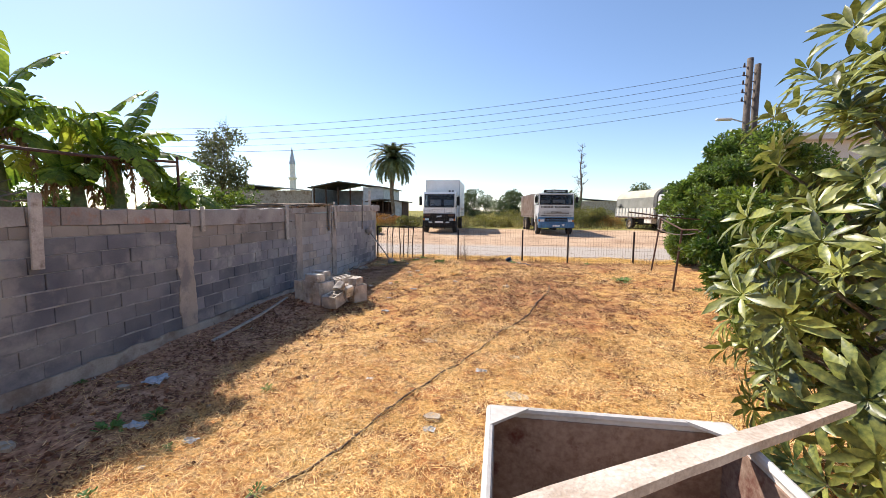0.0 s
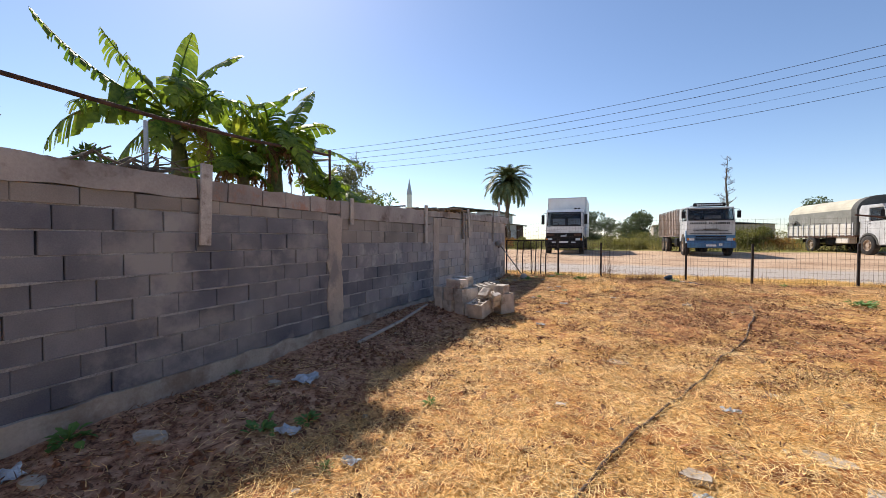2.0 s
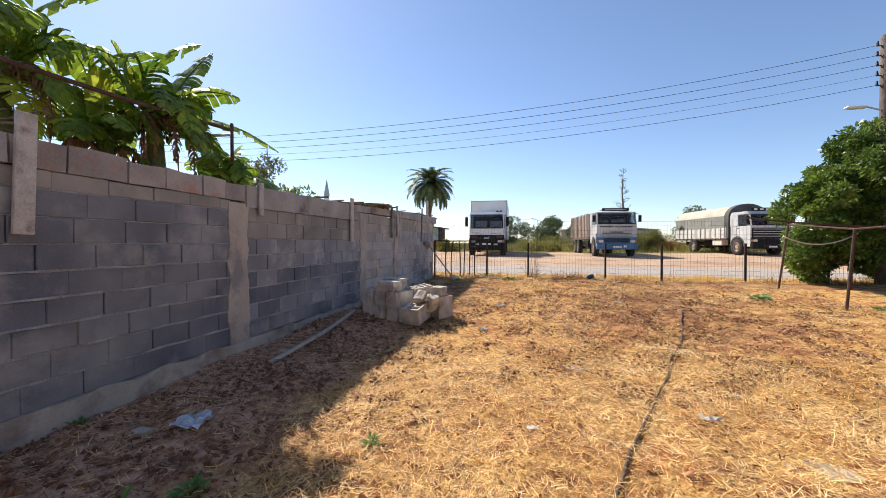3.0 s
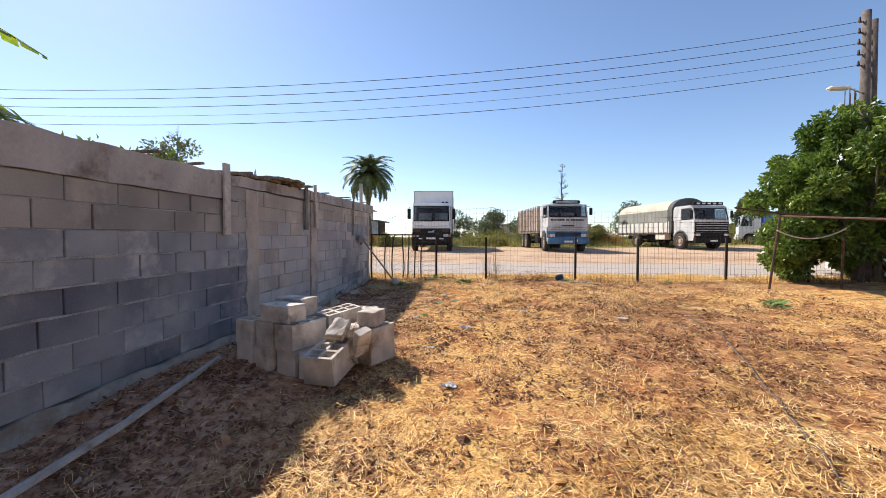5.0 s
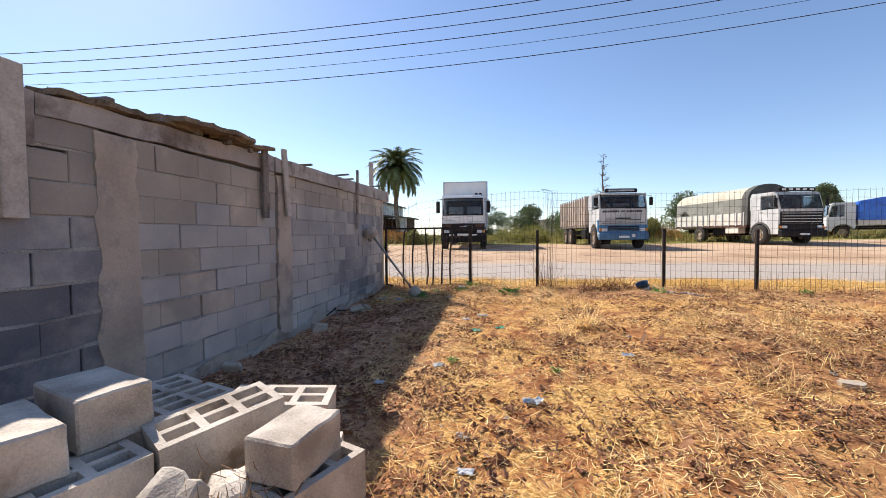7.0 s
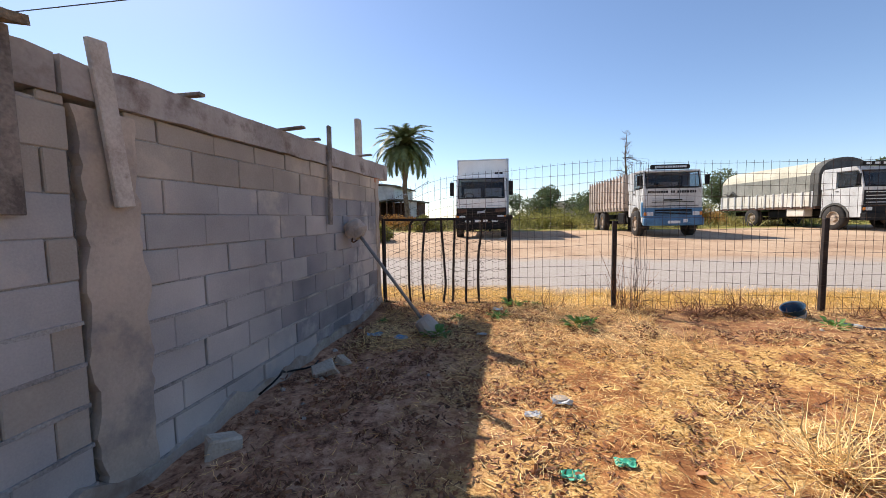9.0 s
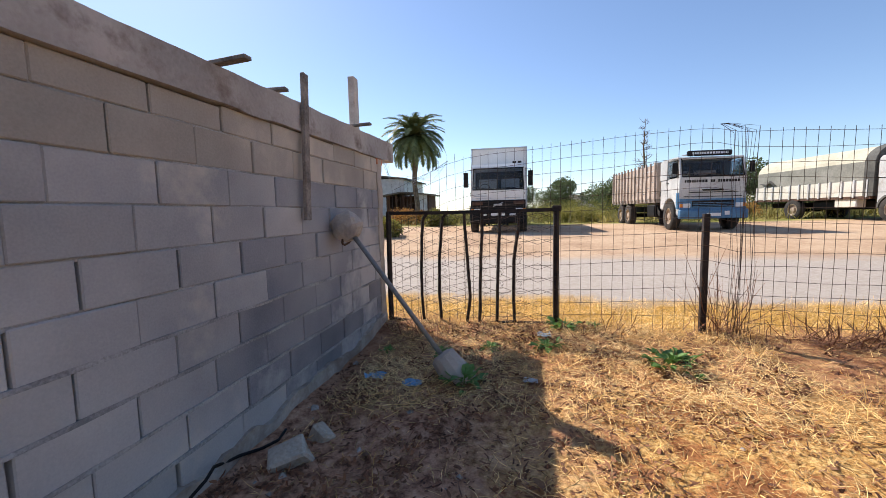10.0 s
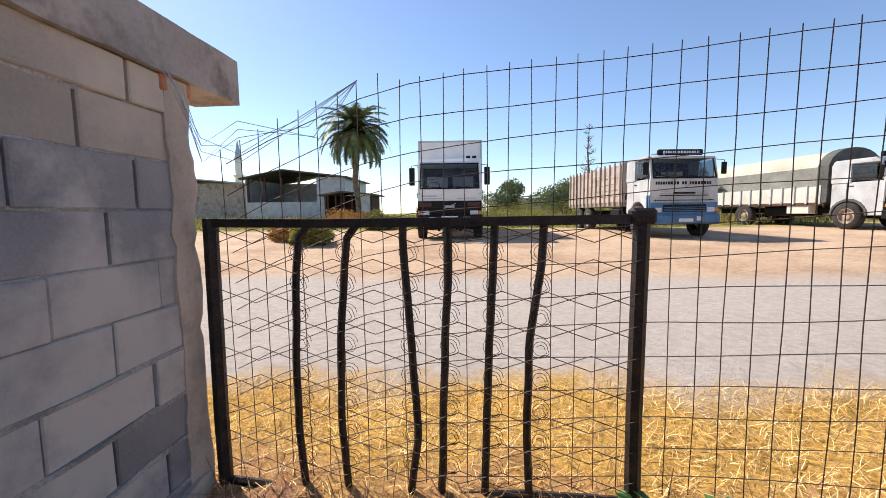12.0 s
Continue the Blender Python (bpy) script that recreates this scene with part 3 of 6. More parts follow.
# bushes and trees beyond the lot
YELLOWLEAF = surface("yellow_green_leaves", (0.13, 0.14, 0.025), (0.36, 0.32, 0.07), 0.5, 0.6, 0.0, 4, vary=0.35, see=0.25, island=True)
ORANGELEAF = surface("dry_orange_leaves", (0.30, 0.14, 0.03), (0.55, 0.30, 0.07), 0.5, 0.7, 0.0, 4, vary=0.3, see=0.2, island=True)
for k, (x, y, h, s, lf) in enumerate(((0.2, 34, 0.7, 1.6, YELLOWLEAF), (-1.0, 39, 1.0, 2.2, YELLOWLEAF), (7.4, 35.5, 1.5, 1.6, YELLOWLEAF), (8.3, 37, 2.0, 1.8, YELLOWLEAF), (5.5, 40, 1.1, 3.0, YELLOWLEAF), (1.5, 45, 1.4, 3.0, YELLOWLEAF), (-7.5, 31, 0.9, 1.0, YELLOWLEAF),
                                      (8.9, 36.5, 0.5, 2.2, ORANGELEAF), (10.5, 48, 1.9, 3.0, YELLOWLEAF), (-8.2, 24, 0.7, 0.8, YELLOWLEAF), (-9.5, 26, 0.6, 1.2, ORANGELEAF), (-10, 34, 1.0, 1.6, ORANGELEAF), (15.5, 36, 1.6, 1.8, YELLOWLEAF), (24, 44, 2.2, 2.4, YELLOWLEAF))):
    broad_tree(x, y, h * 0.75, s, "low dry scrub at the edge of the gravel lot", 20, 420, 0.11, 0.0, lf, "scrub_bush", 0.03, 0.3, 70 + k, 0.34)["group"] = "scrub"
for k, (x, y, h, s) in enumerate(((-4.3, 62, 4.2, 3.0), (1.5, 58, 4.0, 3.0), (6.5, 52, 3.6, 3.4), (17, 47, 4.3, 3.2), (21, 50, 4.0, 3.0), (30, 62, 3.2, 2.6), (-9, 75, 5.5, 2.6), (27.5, 47, 5.0, 1.6))):
    broad_tree(x, y, h, s, "distant olive green bush beyond the gravel lot", 24, 520, 0.2, 0.0, DARKLEAF, "bush", 0.12, 1.0, 20 + k, 0.34)["group"] = "distant bushes"
HAZYLEAF = surface("grey_green_leaves", (0.10, 0.12, 0.05), (0.24, 0.25, 0.12), 0.5, 0.6, 0.0, 4, vary=0.3, see=0.3, island=True)
broad_tree(-30.5, 40, 10.5, 3.0, "tall ragged eucalyptus behind the sheds", 26, 150, 0.36, 2.5, HAZYLEAF, "eucalyptus", 0.2, 4.0, 41, 0.34)


def palm(x, y, top, frond, count, label, droop=1.0, seed=2, trunk_r=0.2, z=None):
    r = random.Random(seed)
    z0 = land(x, y)
    t = thing("palm_tree", label, "palm tree", pose(x, y, z0))
    H = top - z0
    bm = bmesh.new()
    pts = [(0.1 * math.sin(i * 0.7), 0, H * i / 14) for i in range(15)]
    tube(bm, [(0, 0, -0.3)] + pts[1:], [trunk_r * (1.25 if i == 0 else 1.0 + 0.09 * (i % 2)) for i in range(15)], 9)
    part("trunk", bm, BARK, t)
    for k in range(count):
        az = k * 2.399 + r.random() * 0.4
        el = math.radians(76 - 100 * (k / count) ** 0.9 + r.uniform(-8, 8))
        L = frond * r.uniform(0.85, 1.1)
        d = Vector((math.cos(az), math.sin(az), 0))
        side = Vector((-d.y, d.x, 0))
        spine, p, e = [], Vector((0, 0, H)), el
        for i in range(13):
            spine.append(p.copy())
            p = p + (d * math.cos(e) + Vector((0, 0, math.sin(e)))) * (L / 12)
            e -= droop * 0.11
        bm = tubed(spine, [0.03 * L / 2.4 * (1 - 0.8 * i / 12) for i in range(13)], 4)
        for i in range(2, 49):
            s = i / 48 * 12
            j = min(11, int(s))
            q = spine[j].lerp(spine[j + 1], s - j)
            fw = (spine[j + 1] - spine[j]).normalized()
            ll = L * 0.20 * math.sin(math.pi * (0.12 + 0.86 * i / 49)) ** 0.7
            for sg in (-1, 1):
                tip = q + (fw * 0.75 + side * sg * 0.75 + Vector((0, 0, -0.25 + 0.3 * r.random()))).normalized() * ll
                w = fw * 0.018 * L
                a, b, c = bm.verts.new(q - w), bm.verts.new(q + w), bm.verts.new(tip)
                bm.faces.new((a, b, c))
        part("frond", bm, PALMLEAF, t)
    return t


palm(-11.35, 40.6, 7.35, 3.15, 80, "date palm with a full round crown on a bare trunk", 1.2, 3, 0.19)
palm(-13.5, 3.2, 2.95, 2.3, 26, "grey-green palm leaning over the neighbouring plot", 0.9, 5, 0.2)
palm(12.5, 75, 5.0, 2.0, 26, "small distant palm among the bushes", 1.2, 9, 0.2)

# ---- trucks ----
BLACK = surface("black_plastic", (0.006, 0.006, 0.007), (0.018, 0.017, 0.017), 5, 0.55, 0.1, 40)
BLACK.node_tree.nodes["Principled BSDF"].inputs["Specular IOR Level"].default_value = 0.15
RUBBER = surface("dusty_rubber", (0.014, 0.013, 0.012), (0.045, 0.038, 0.032), 4, 0.9, 0.2, 40)
BLUE = surface("faded_blue_paint", (0.035, 0.12, 0.24), (0.08, 0.22, 0.38), 3, 0.45, 0.05, 30, stain=(0.35, 0.38, 0.40), stain_scale=4, stain_at=0.64)
CREAM = surface("cream_paint", (0.60, 0.55, 0.46), (0.76, 0.72, 0.63), 2, 0.5, 0.05, 30, stain=(0.40, 0.27, 0.16), stain_scale=3, stain_at=0.63)
BEDWOOD = surface("rusty_bed_planks", (0.36, 0.28, 0.22), (0.58, 0.48, 0.40), 2, 0.8, 0.2, 30, stain=(0.30, 0.15, 0.09), stain_scale=2.5, stain_at=0.58)
CANVAS = surface("faded_canvas", (0.44, 0.40, 0.30), (0.60, 0.55, 0.42), 1.2, 0.9, 0.3, 14)
GREYCANVAS = surface("grey_canvas", (0.20, 0.20, 0.17), (0.32, 0.31, 0.27), 1.5, 0.9, 0.3, 14)
DARKCANVAS = surface("dark_canvas", (0.06, 0.06, 0.055), (0.13, 0.125, 0.11), 1.5, 0.9, 0.3, 14)
BLUETARP = surface("blue_tarpaulin", (0.02, 0.12, 0.55), (0.05, 0.22, 0.75), 1.5, 0.45, 0.5, 9)
GLASS = glass_surface("vehicle_glass", (0.42, 0.48, 0.54))
AMBER = surface("amber_lens", (0.6, 0.18, 0.02), (0.8, 0.28, 0.04), 8, 0.25, 0.0, 30)
LENS = surface("headlamp_glass", (0.55, 0.57, 0.58), (0.75, 0.77, 0.78), 8, 0.15, 0.0, 30)
DUSTYRIM = surface("dusty_wheel_rim", (0.28, 0.21, 0.15), (0.48, 0.39, 0.30), 5, 0.7, 0.1, 40)


def prism_x(pts, x0, x1, bevel=0.0):
    """A prism: the outline pts (y, z), from x0 to x1."""
    bm = bmesh.new()
    a = [bm.verts.new((x0, y, z)) for y, z in pts]
    b = [bm.verts.new((x1, y, z)) for y, z in pts]
    bm.faces.new(a)
    bm.faces.new(b[::-1])
    for i in range(len(pts)):
        j = (i + 1) % len(pts)
        bm.faces.new((a[j], a[i], b[i], b[j]))
    bmesh.ops.recalc_face_normals(bm, faces=bm.faces)
    if bevel:
        bmesh.ops.bevel(bm, geom=list(bm.edges), offset=bevel, segments=2, affect="EDGES")
    return bm


def lathe_x(profile, n=24, at=(0, 0, 0), caps=True):
    """Turns the profile (radius, x) about the x axis."""
    bm = bmesh.new()
    rings = [[bm.verts.new((at[0] + x, at[1] + r * math.cos(2 * math.pi * k / n), at[2] + r * math.sin(2 * math.pi * k / n))) for k in range(n)] for r, x in profile]
    for a, b in zip(rings, rings[1:]):
        for k in range(n):
            bm.faces.new((a[k], a[(k + 1) % n], b[(k + 1) % n], b[k]))
    if caps:
        bm.faces.new(rings[0][::-1])
        bm.faces.new(rings[-1])
    bmesh.ops.recalc_face_normals(bm, faces=bm.faces)
    return bm


def wheel(truck, x, y, r, side, width=0.28, rim=None):
    """A tyre with a dished rim; side is +1 or -1: the way the rim faces."""
    w = width / 2
    tyre = part("tyre", lathe_x([(r * 0.58, -w), (r * 0.93, -w), (r, -w * 0.7), (r, w * 0.7), (r * 0.93, w), (r * 0.58, w), (r * 0.56, w * 0.6), (r * 0.56, -w * 0.6), (r * 0.58, -w)], 26, (x, y, r), False), RUBBER, truck, "worn dusty black tyre", True)
    s = side
    part("rim", lathe_x([(r * 0.60, s * w * 0.9), (r * 0.54, s * w * 0.95), (r * 0.5, s * w * 0.35), (r * 0.26, s * w * 0.3), (r * 0.24, s * w * 0.85), (r * 0.10, s * w * 0.95), (r * 0.02, s * w * 0.95)], 18, (x, y, r), False), rim or DUSTYRIM, tyre, "dusty steel rim")


def slanted(y0, z0, y1, z1, x0, x1, out=0.008):
    """A thin pane on the sloping front from (y0, z0) up to (y1, z1)."""
    d = Vector((0, y1 - y0, z1 - z0)).normalized()
    nrm = Vector((0, -d.z, d.y)) * out
    bm = bmesh.new()
    q = [(x0, y0, z0), (x1, y0, z0), (x1 - 0.03, y1, z1), (x0 + 0.03, y1, z1)]
    a = [bm.verts.new(Vector(p) + nrm) for p in q]
    b = [bm.verts.new(Vector(p) - nrm) for p in q]
    bm.faces.new(a)
    bm.faces.new(b[::-1])
    for i in range(4):
        j = (i + 1) % 4
        bm.faces.new((a[j], a[i], b[i], b[j]))
    bmesh.ops.recalc_face_normals(bm, faces=bm.faces)
    return bm


def cab(t, w, h, low, band, win0, win1, depth, paint, lower, floor=0.55, axle=0.85, r=0.5):
    """Forward-control cab: w wide, h high, its windscreen from win0 to win1, its lower front of another colour up to band."""
    hw = w / 2
    slope = 0.20
    R = r + 0.13
    arch = [(axle + R * math.cos(a), r + R * math.sin(a)) for a in (math.radians(g) for g in (22, 50, 78, 105, 132, 160, 178))]
    arch = [p for p in arch if p[0] < depth - 0.02] + [(axle - R, floor)]
    body = part("cab", prism_x([(0.02, floor), (0.0, win0), (depth, win0), (depth, r + 0.25)] + arch, -hw, hw, 0.02), paint, t)
    part("roof", prism_x([(slope, win1 + 0.02), (slope + 0.02, win1 + 0.07), (slope + 0.14, h), (depth - 0.08, h), (depth, h - 0.1), (depth, win1 + 0.02)], -hw, hw, 0.02), paint, body)
    for s in (-1, 1):
        part("pillar", tubed([(s * (hw - 0.05), 0.03, win0 - 0.03), (s * (hw - 0.06), slope + 0.03, win1 + 0.06)], 0.05, 6), paint, body)
        part("rear_panel", boxed(s * hw - 0.03 - 0.005 * s, depth * 0.62, win0 - 0.01, s * hw + 0.03 - 0.005 * s - 0.03 * s, depth - 0.002, win1 + 0.03), paint, body)
        part("seat", boxed(s * hw * 0.48 - 0.24, depth * 0.62, win0 - 0.05, s * hw * 0.48 + 0.24, depth * 0.74, win0 + 0.14, bevel=0.05), BLACK, body)
        part("rear_post", boxed(s * hw * 0.9 - hw * 0.09, depth - 0.04, win0 + 0.13, s * hw * 0.9 + hw * 0.09, depth - 0.004, win1 - 0.27), BLACK, body)
    part("rear_wall", boxed(-hw + 0.02, depth - 0.04, win0 - 0.01, hw - 0.02, depth - 0.004, win0 + 0.13), BLACK, body)
    part("rear_wall", boxed(-hw + 0.02, depth - 0.04, win1 - 0.27, hw - 0.02, depth - 0.004, win1 + 0.03), BLACK, body)
    part("rear_post", boxed(-0.09, depth - 0.04, win0 + 0.13, 0.09, depth - 0.004, win1 - 0.27), BLACK, body)
    part("dashboard", boxed(-hw + 0.08, 0.12, win0 - 0.02, hw - 0.08, 0.5, win0 + 0.06, bevel=0.03), BLACK, body)
    ring = [(-hw * 0.5 + 0.2 * math.cos(g), 0.34 + 0.05 * math.sin(g), win0 + 0.08 + 0.17 * math.sin(g)) for g in (2 * math.pi * k / 14 for k in range(15))]
    part("steering_wheel", tubed(ring, 0.014, 5, False), BLACK, body)
    f = lambda z: 0.02 - 0.02 * (z - floor) / (win0 - floor) if z < win0 else slope * (z - win0) / (win1 + 0.05 - win0)
    part("windscreen", slanted(f(win0 + 0.06), win0 + 0.06, f(win1), win1, -hw + 0.10, hw - 0.10, 0.012), GLASS, body, "slightly dusty glass windscreen").visible_shadow = False
    for z in (win0 + 0.03, win1 + 0.01):
        part("windscreen_seal", tubed([(-hw + 0.08, f(z) - 0.004, z), (hw - 0.08, f(z) - 0.004, z)], 0.022, 5), BLACK, body)
    for s in (-1, 1):
        part("windscreen_seal", tubed([(s * (hw - 0.09), f(win0 + 0.03) - 0.012, win0 + 0.03), (s * (hw - 0.12), f(win1) - 0.012, win1)], 0.02, 5), BLACK, body)
    for sx in (-0.5, 0.35):
        part("wiper", tubed([(sx * hw, f(win0 + 0.05) - 0.02, win0 + 0.05), (sx * hw - 0.42, f(win0 + 0.13) - 0.03, win0 + 0.13)], 0.008, 4), BLACK, body)
    for s in (-1, 1):
        x = s * hw
        part("side_window", boxed(x - 0.012, 0.30, win0 + 0.05, x + 0.012, depth * 0.62, win1 - 0.02), GLASS, body, "clear glass").visible_shadow = False
        part("door_gap", boxed(x - 0.004, depth * 0.68, r + R * 0.8, x + 0.004, depth * 0.68 + 0.02, win1), BLACK, body)
        part("door_handle", boxed(x - 0.02, depth * 0.56, win0 - 0.16, x + 0.02, depth * 0.64, win0 - 0.13), BLACK, body)
        arm = part("mirror_arm", tubed([(s * (hw - 0.02), 0.16, win1 - 0.02), (s * (hw + 0.17), 0.02, win1 - 0.06), (s * (hw + 0.17), 0.02, win0 + 0.15)], 0.012, 5), BLACK, body)
        part("mirror", boxed(s * (hw + 0.17) - 0.09, 0.0, win0 + 0.12, s * (hw + 0.17) + 0.09, 0.05, win1 - 0.12, bevel=0.015), BLACK, arm)
    part("lower_front", boxed(-hw + 0.01, -0.035, low, hw - 0.01, 0.03, band, bevel=0.012), lower, body)
    return body, f


def bars_of_text(body, x0, x1, z, y, height, material, gaps=(0.45, 0.55)):
    """A line of lettering as plain bars."""
    r = random.Random(4)
    bm = bmesh.new()
    x = x0
    while x < x1:
        w = r.uniform(0.05, 0.085)
        if not any(abs((x - x0) / (x1 - x0) - g) < 0.02 for g in gaps):
            box(bm, x, y - 0.006, z, min(x + w, x1), y, z + height)
        x += w + 0.025
    part("lettering", bm, material, body, "line of lettering")["kind"] = "stuff"


def chassis(t, y0, y1, z=0.75):
    for s in (-1, 1):
        part("chassis_rail", boxed(s * 0.42 - 0.05, y0, z - 0.13, s * 0.42 + 0.05, y1, z + 0.12), BLACK, t)
    part("rear_axle", tubed([(-0.85, y1 - 1.6, 0.48), (0.85, y1 - 1.6, 0.48)], 0.09, 8), BLACK, t)


def front_lamps(body, w, z, y=-0.04):
    for s in (-1, 1):
        part("headlight", boxed(s * (w / 2 - 0.25) - 0.13, y - 0.02, z - 0.07, s * (w / 2 - 0.25) + 0.13, y + 0.03, z + 0.07, bevel=0.015), LENS, body, "clear headlight glass")
        part("indicator", boxed(s * (w / 2 - 0.06) - 0.05, y - 0.015, z - 0.06, s * (w / 2 - 0.06) + 0.05, y + 0.03, z + 0.06, bevel=0.01), AMBER, body, "amber indicator lamp")


# box lorry
m = pose(-3.98, 25.6, land(-3.98, 25.6) - 0.01, 0, 0, 1.5) @ Matrix.Diagonal((1.03, 1, 1.045, 1))
box_truck = thing("box_truck", "white box lorry with a black front parked on gravel", "truck", m)
body, f = cab(box_truck, 2.08, 2.62, 0.35, 1.24, 1.62, 2.42, 1.75, WHITE, BLACK, axle=0.8, r=0.47)
for k in range(5):
    part("grille_slat", boxed(-0.85, -0.055, 0.88 + 0.07 * k, 0.85, -0.037, 0.90 + 0.07 * k), DARKSTEEL, body)
part("grille_badge", boxed(-0.16, -0.07, 1.02, 0.16, -0.05, 1.10, bevel=0.01), GALV, body)
part("badge_bar", tubed([(-0.18, -0.066, 1.0), (0.2, -0.066, 1.16)], 0.014, 5), GALV, body)
for s in (-1, 1):
    part("lamp_cluster", boxed(s * 0.78 - 0.2, -0.075, 1.06, s * 0.78 + 0.2, -0.04, 1.2, bevel=0.012), RUST, body, "dull reddish lamp cluster")
    part("fog_lamp", boxed(s * 0.55 - 0.12, -0.165, 0.66, s * 0.55 + 0.12, -0.135, 0.73, bevel=0.012), LENS, box_truck, "clear fog lamp")
    part("bumper_bracket", boxed(s * 0.35 - 0.04, -0.1, 0.28, s * 0.35 + 0.04, 0.0, 0.42), BLACK, box_truck)
    part("vent", boxed(s * 0.55 - 0.3, -0.014, 1.31, s * 0.55 + 0.3, 0.02, 1.335), GALV, body)
    part("handrail", tubed([(s * 0.98, -0.01, 1.45), (s * 1.0, 0.05, 1.62), (s * 0.96, 0.12, 2.0)], 0.01, 5), BLACK, body)
part("maker_strip", boxed(-0.92, -0.012, 1.38, -0.4, 0.02, 1.42), GALV, body)
part("bumper", boxed(-1.06, -0.14, 0.40, 1.06, 0.06, 0.80, bevel=0.03), BLACK, box_truck)
front_lamps(body, 2.08, 0.86)
part("number_plate", boxed(-0.26, -0.155, 0.66, 0.26, -0.14, 0.76), WHITE, box_truck, "white number plate")
part("tow_chain", tubed([(-0.4, -0.12, 0.42), (-0.2, -0.16, 0.3), (0.1, -0.15, 0.28), (0.4, -0.12, 0.42)], 0.015, 5), DARKSTEEL, box_truck)
part("front_axle", tubed([(-0.85, 0.8, 0.47), (0.85, 0.8, 0.47)], 0.09, 8), BLACK, box_truck)
part("engine_sump", boxed(-0.4, 0.3, 0.4, 0.4, 1.6, 0.9, bevel=0.05), BLACK, box_truck)
for x in (0.62, 0.82):
    part("roof_lamp", boxed(x - 0.07, 0.35, 2.61, x + 0.07, 0.5, 2.70, bevel=0.02), BLACK, body)
chassis(box_truck, 0.5, 7.0)
part("cargo_box", boxed(-1.15, 1.95, 1.02, 1.15, 7.1, 3.44, bevel=0.02), WHITE, box_truck, "plain white cargo box")
for s in (-1, 1):
    part("box_edge", boxed(s * 1.135 - 0.03, 1.92, 1.0, s * 1.135 + 0.03, 1.97, 3.45), GALV, box_truck)
    part("mudguard", prism_x([(0.25, 0.6), (0.3, 0.95), (0.8, 1.08), (1.3, 0.95), (1.4, 0.6), (1.33, 0.6), (1.24, 0.88), (0.8, 0.98), (0.36, 0.88), (0.32, 0.6)], s * 0.95 - 0.16, s * 0.95 + 0.12), BLACK, box_truck)
    for y in (0.8, 5.3):
        wheel(box_truck, s * 0.95, y, 0.47, s)
part("box_edge", boxed(-1.165, 1.92, 3.40, 1.165, 1.97, 3.455), GALV, box_truck)

# stake lorry, blue and white
m = pose(3.46, 25.4, land(3.46, 25.4) - 0.01, 0, 0, 5) @ Matrix.Diagonal((0.95, 0.88, 1.05, 1))
stake_truck = thing("stake_truck", "white and blue lorry with a slatted wooden bed on gravel", "truck", m)
OLDWHITE = surface("grimy_white_paint", (0.42, 0.42, 0.41), (0.62, 0.62, 0.60), 1.8, 0.5, 0.08, 30, stain=(0.34, 0.28, 0.22), stain_scale=2.4, stain_at=0.58)
body, f = cab(stake_truck, 2.3, 2.50, 0.42, 1.08, 1.80, 2.40, 1.7, OLDWHITE, BLUE)
part("roof_sign", boxed(-0.78, 0.28, 2.52, 0.78, 0.42, 2.70, bevel=0.04), BLACK, body, "black roof sign board")
bars_of_text(body, -0.62, 0.62, 2.575, 0.278, 0.07, LENS)
bars_of_text(body, -0.98, 0.9, 1.62, f(1.65) - 0.002, 0.09, BLACK, (0.42, 0.56))
for k in range(6):
    part("louvre", boxed(-0.82, -0.02, 1.10 + 0.06 * k, 0.82, 0.02, 1.125 + 0.06 * k), GALV if k != 3 else BLACK, body)
part("badge", boxed(-0.36, -0.03, 1.34, 0.36, 0.01, 1.39), BLACK, body)
part("grille", boxed(-0.72, -0.06, 0.80, 0.72, -0.03, 1.02), BLACK, body)
part("front_line", boxed(-1.0, -0.02, 1.14, 1.0, 0.01, 1.165), BLACK, body)
part("front_axle", tubed([(-0.9, 0.85, 0.5), (0.9, 0.85, 0.5)], 0.09, 8), BLACK, stake_truck)
part("engine_sump", boxed(-0.45, 0.3, 0.42, 0.45, 1.6, 0.95, bevel=0.05), BLACK, stake_truck)
part("air_horn", tubed([(-0.9, 0.5, 2.56), (-0.55, 0.3, 2.58)], [0.02, 0.05], 8), GALV, body)
part("sun_visor", boxed(-1.02, 0.10, 2.40, 1.02, 0.24, 2.45, bevel=0.01), OLDWHITE, body)
part("mud_flap", boxed(-1.2, 1.6, 0.2, -0.85, 1.62, 0.7), BLACK, stake_truck)
part("spare_wheel", lathe_x([(0.28, -0.12), (0.46, -0.12), (0.5, 0), (0.46, 0.12), (0.28, 0.12)], 20, (-0.95, 1.9, 0.95), False), RUBBER, stake_truck, "worn black spare tyre", True)
for k in range(3):
    part("grille_slat", boxed(-0.7, -0.068, 0.82 + 0.055 * k, 0.7, -0.055, 0.84 + 0.055 * k), BLUE, body)
part("bumper", boxed(-1.17, -0.16, 0.42, 1.17, 0.06, 0.72, bevel=0.03), BLUE, stake_truck)
front_lamps(body, 2.3, 0.86)
part("number_plate", boxed(-0.24, -0.175, 0.5, 0.24, -0.16, 0.6), WHITE, stake_truck, "white number plate")
part("warning_plate", boxed(0.36, -0.175, 0.53, 0.52, -0.16, 0.66), WHITE, stake_truck)
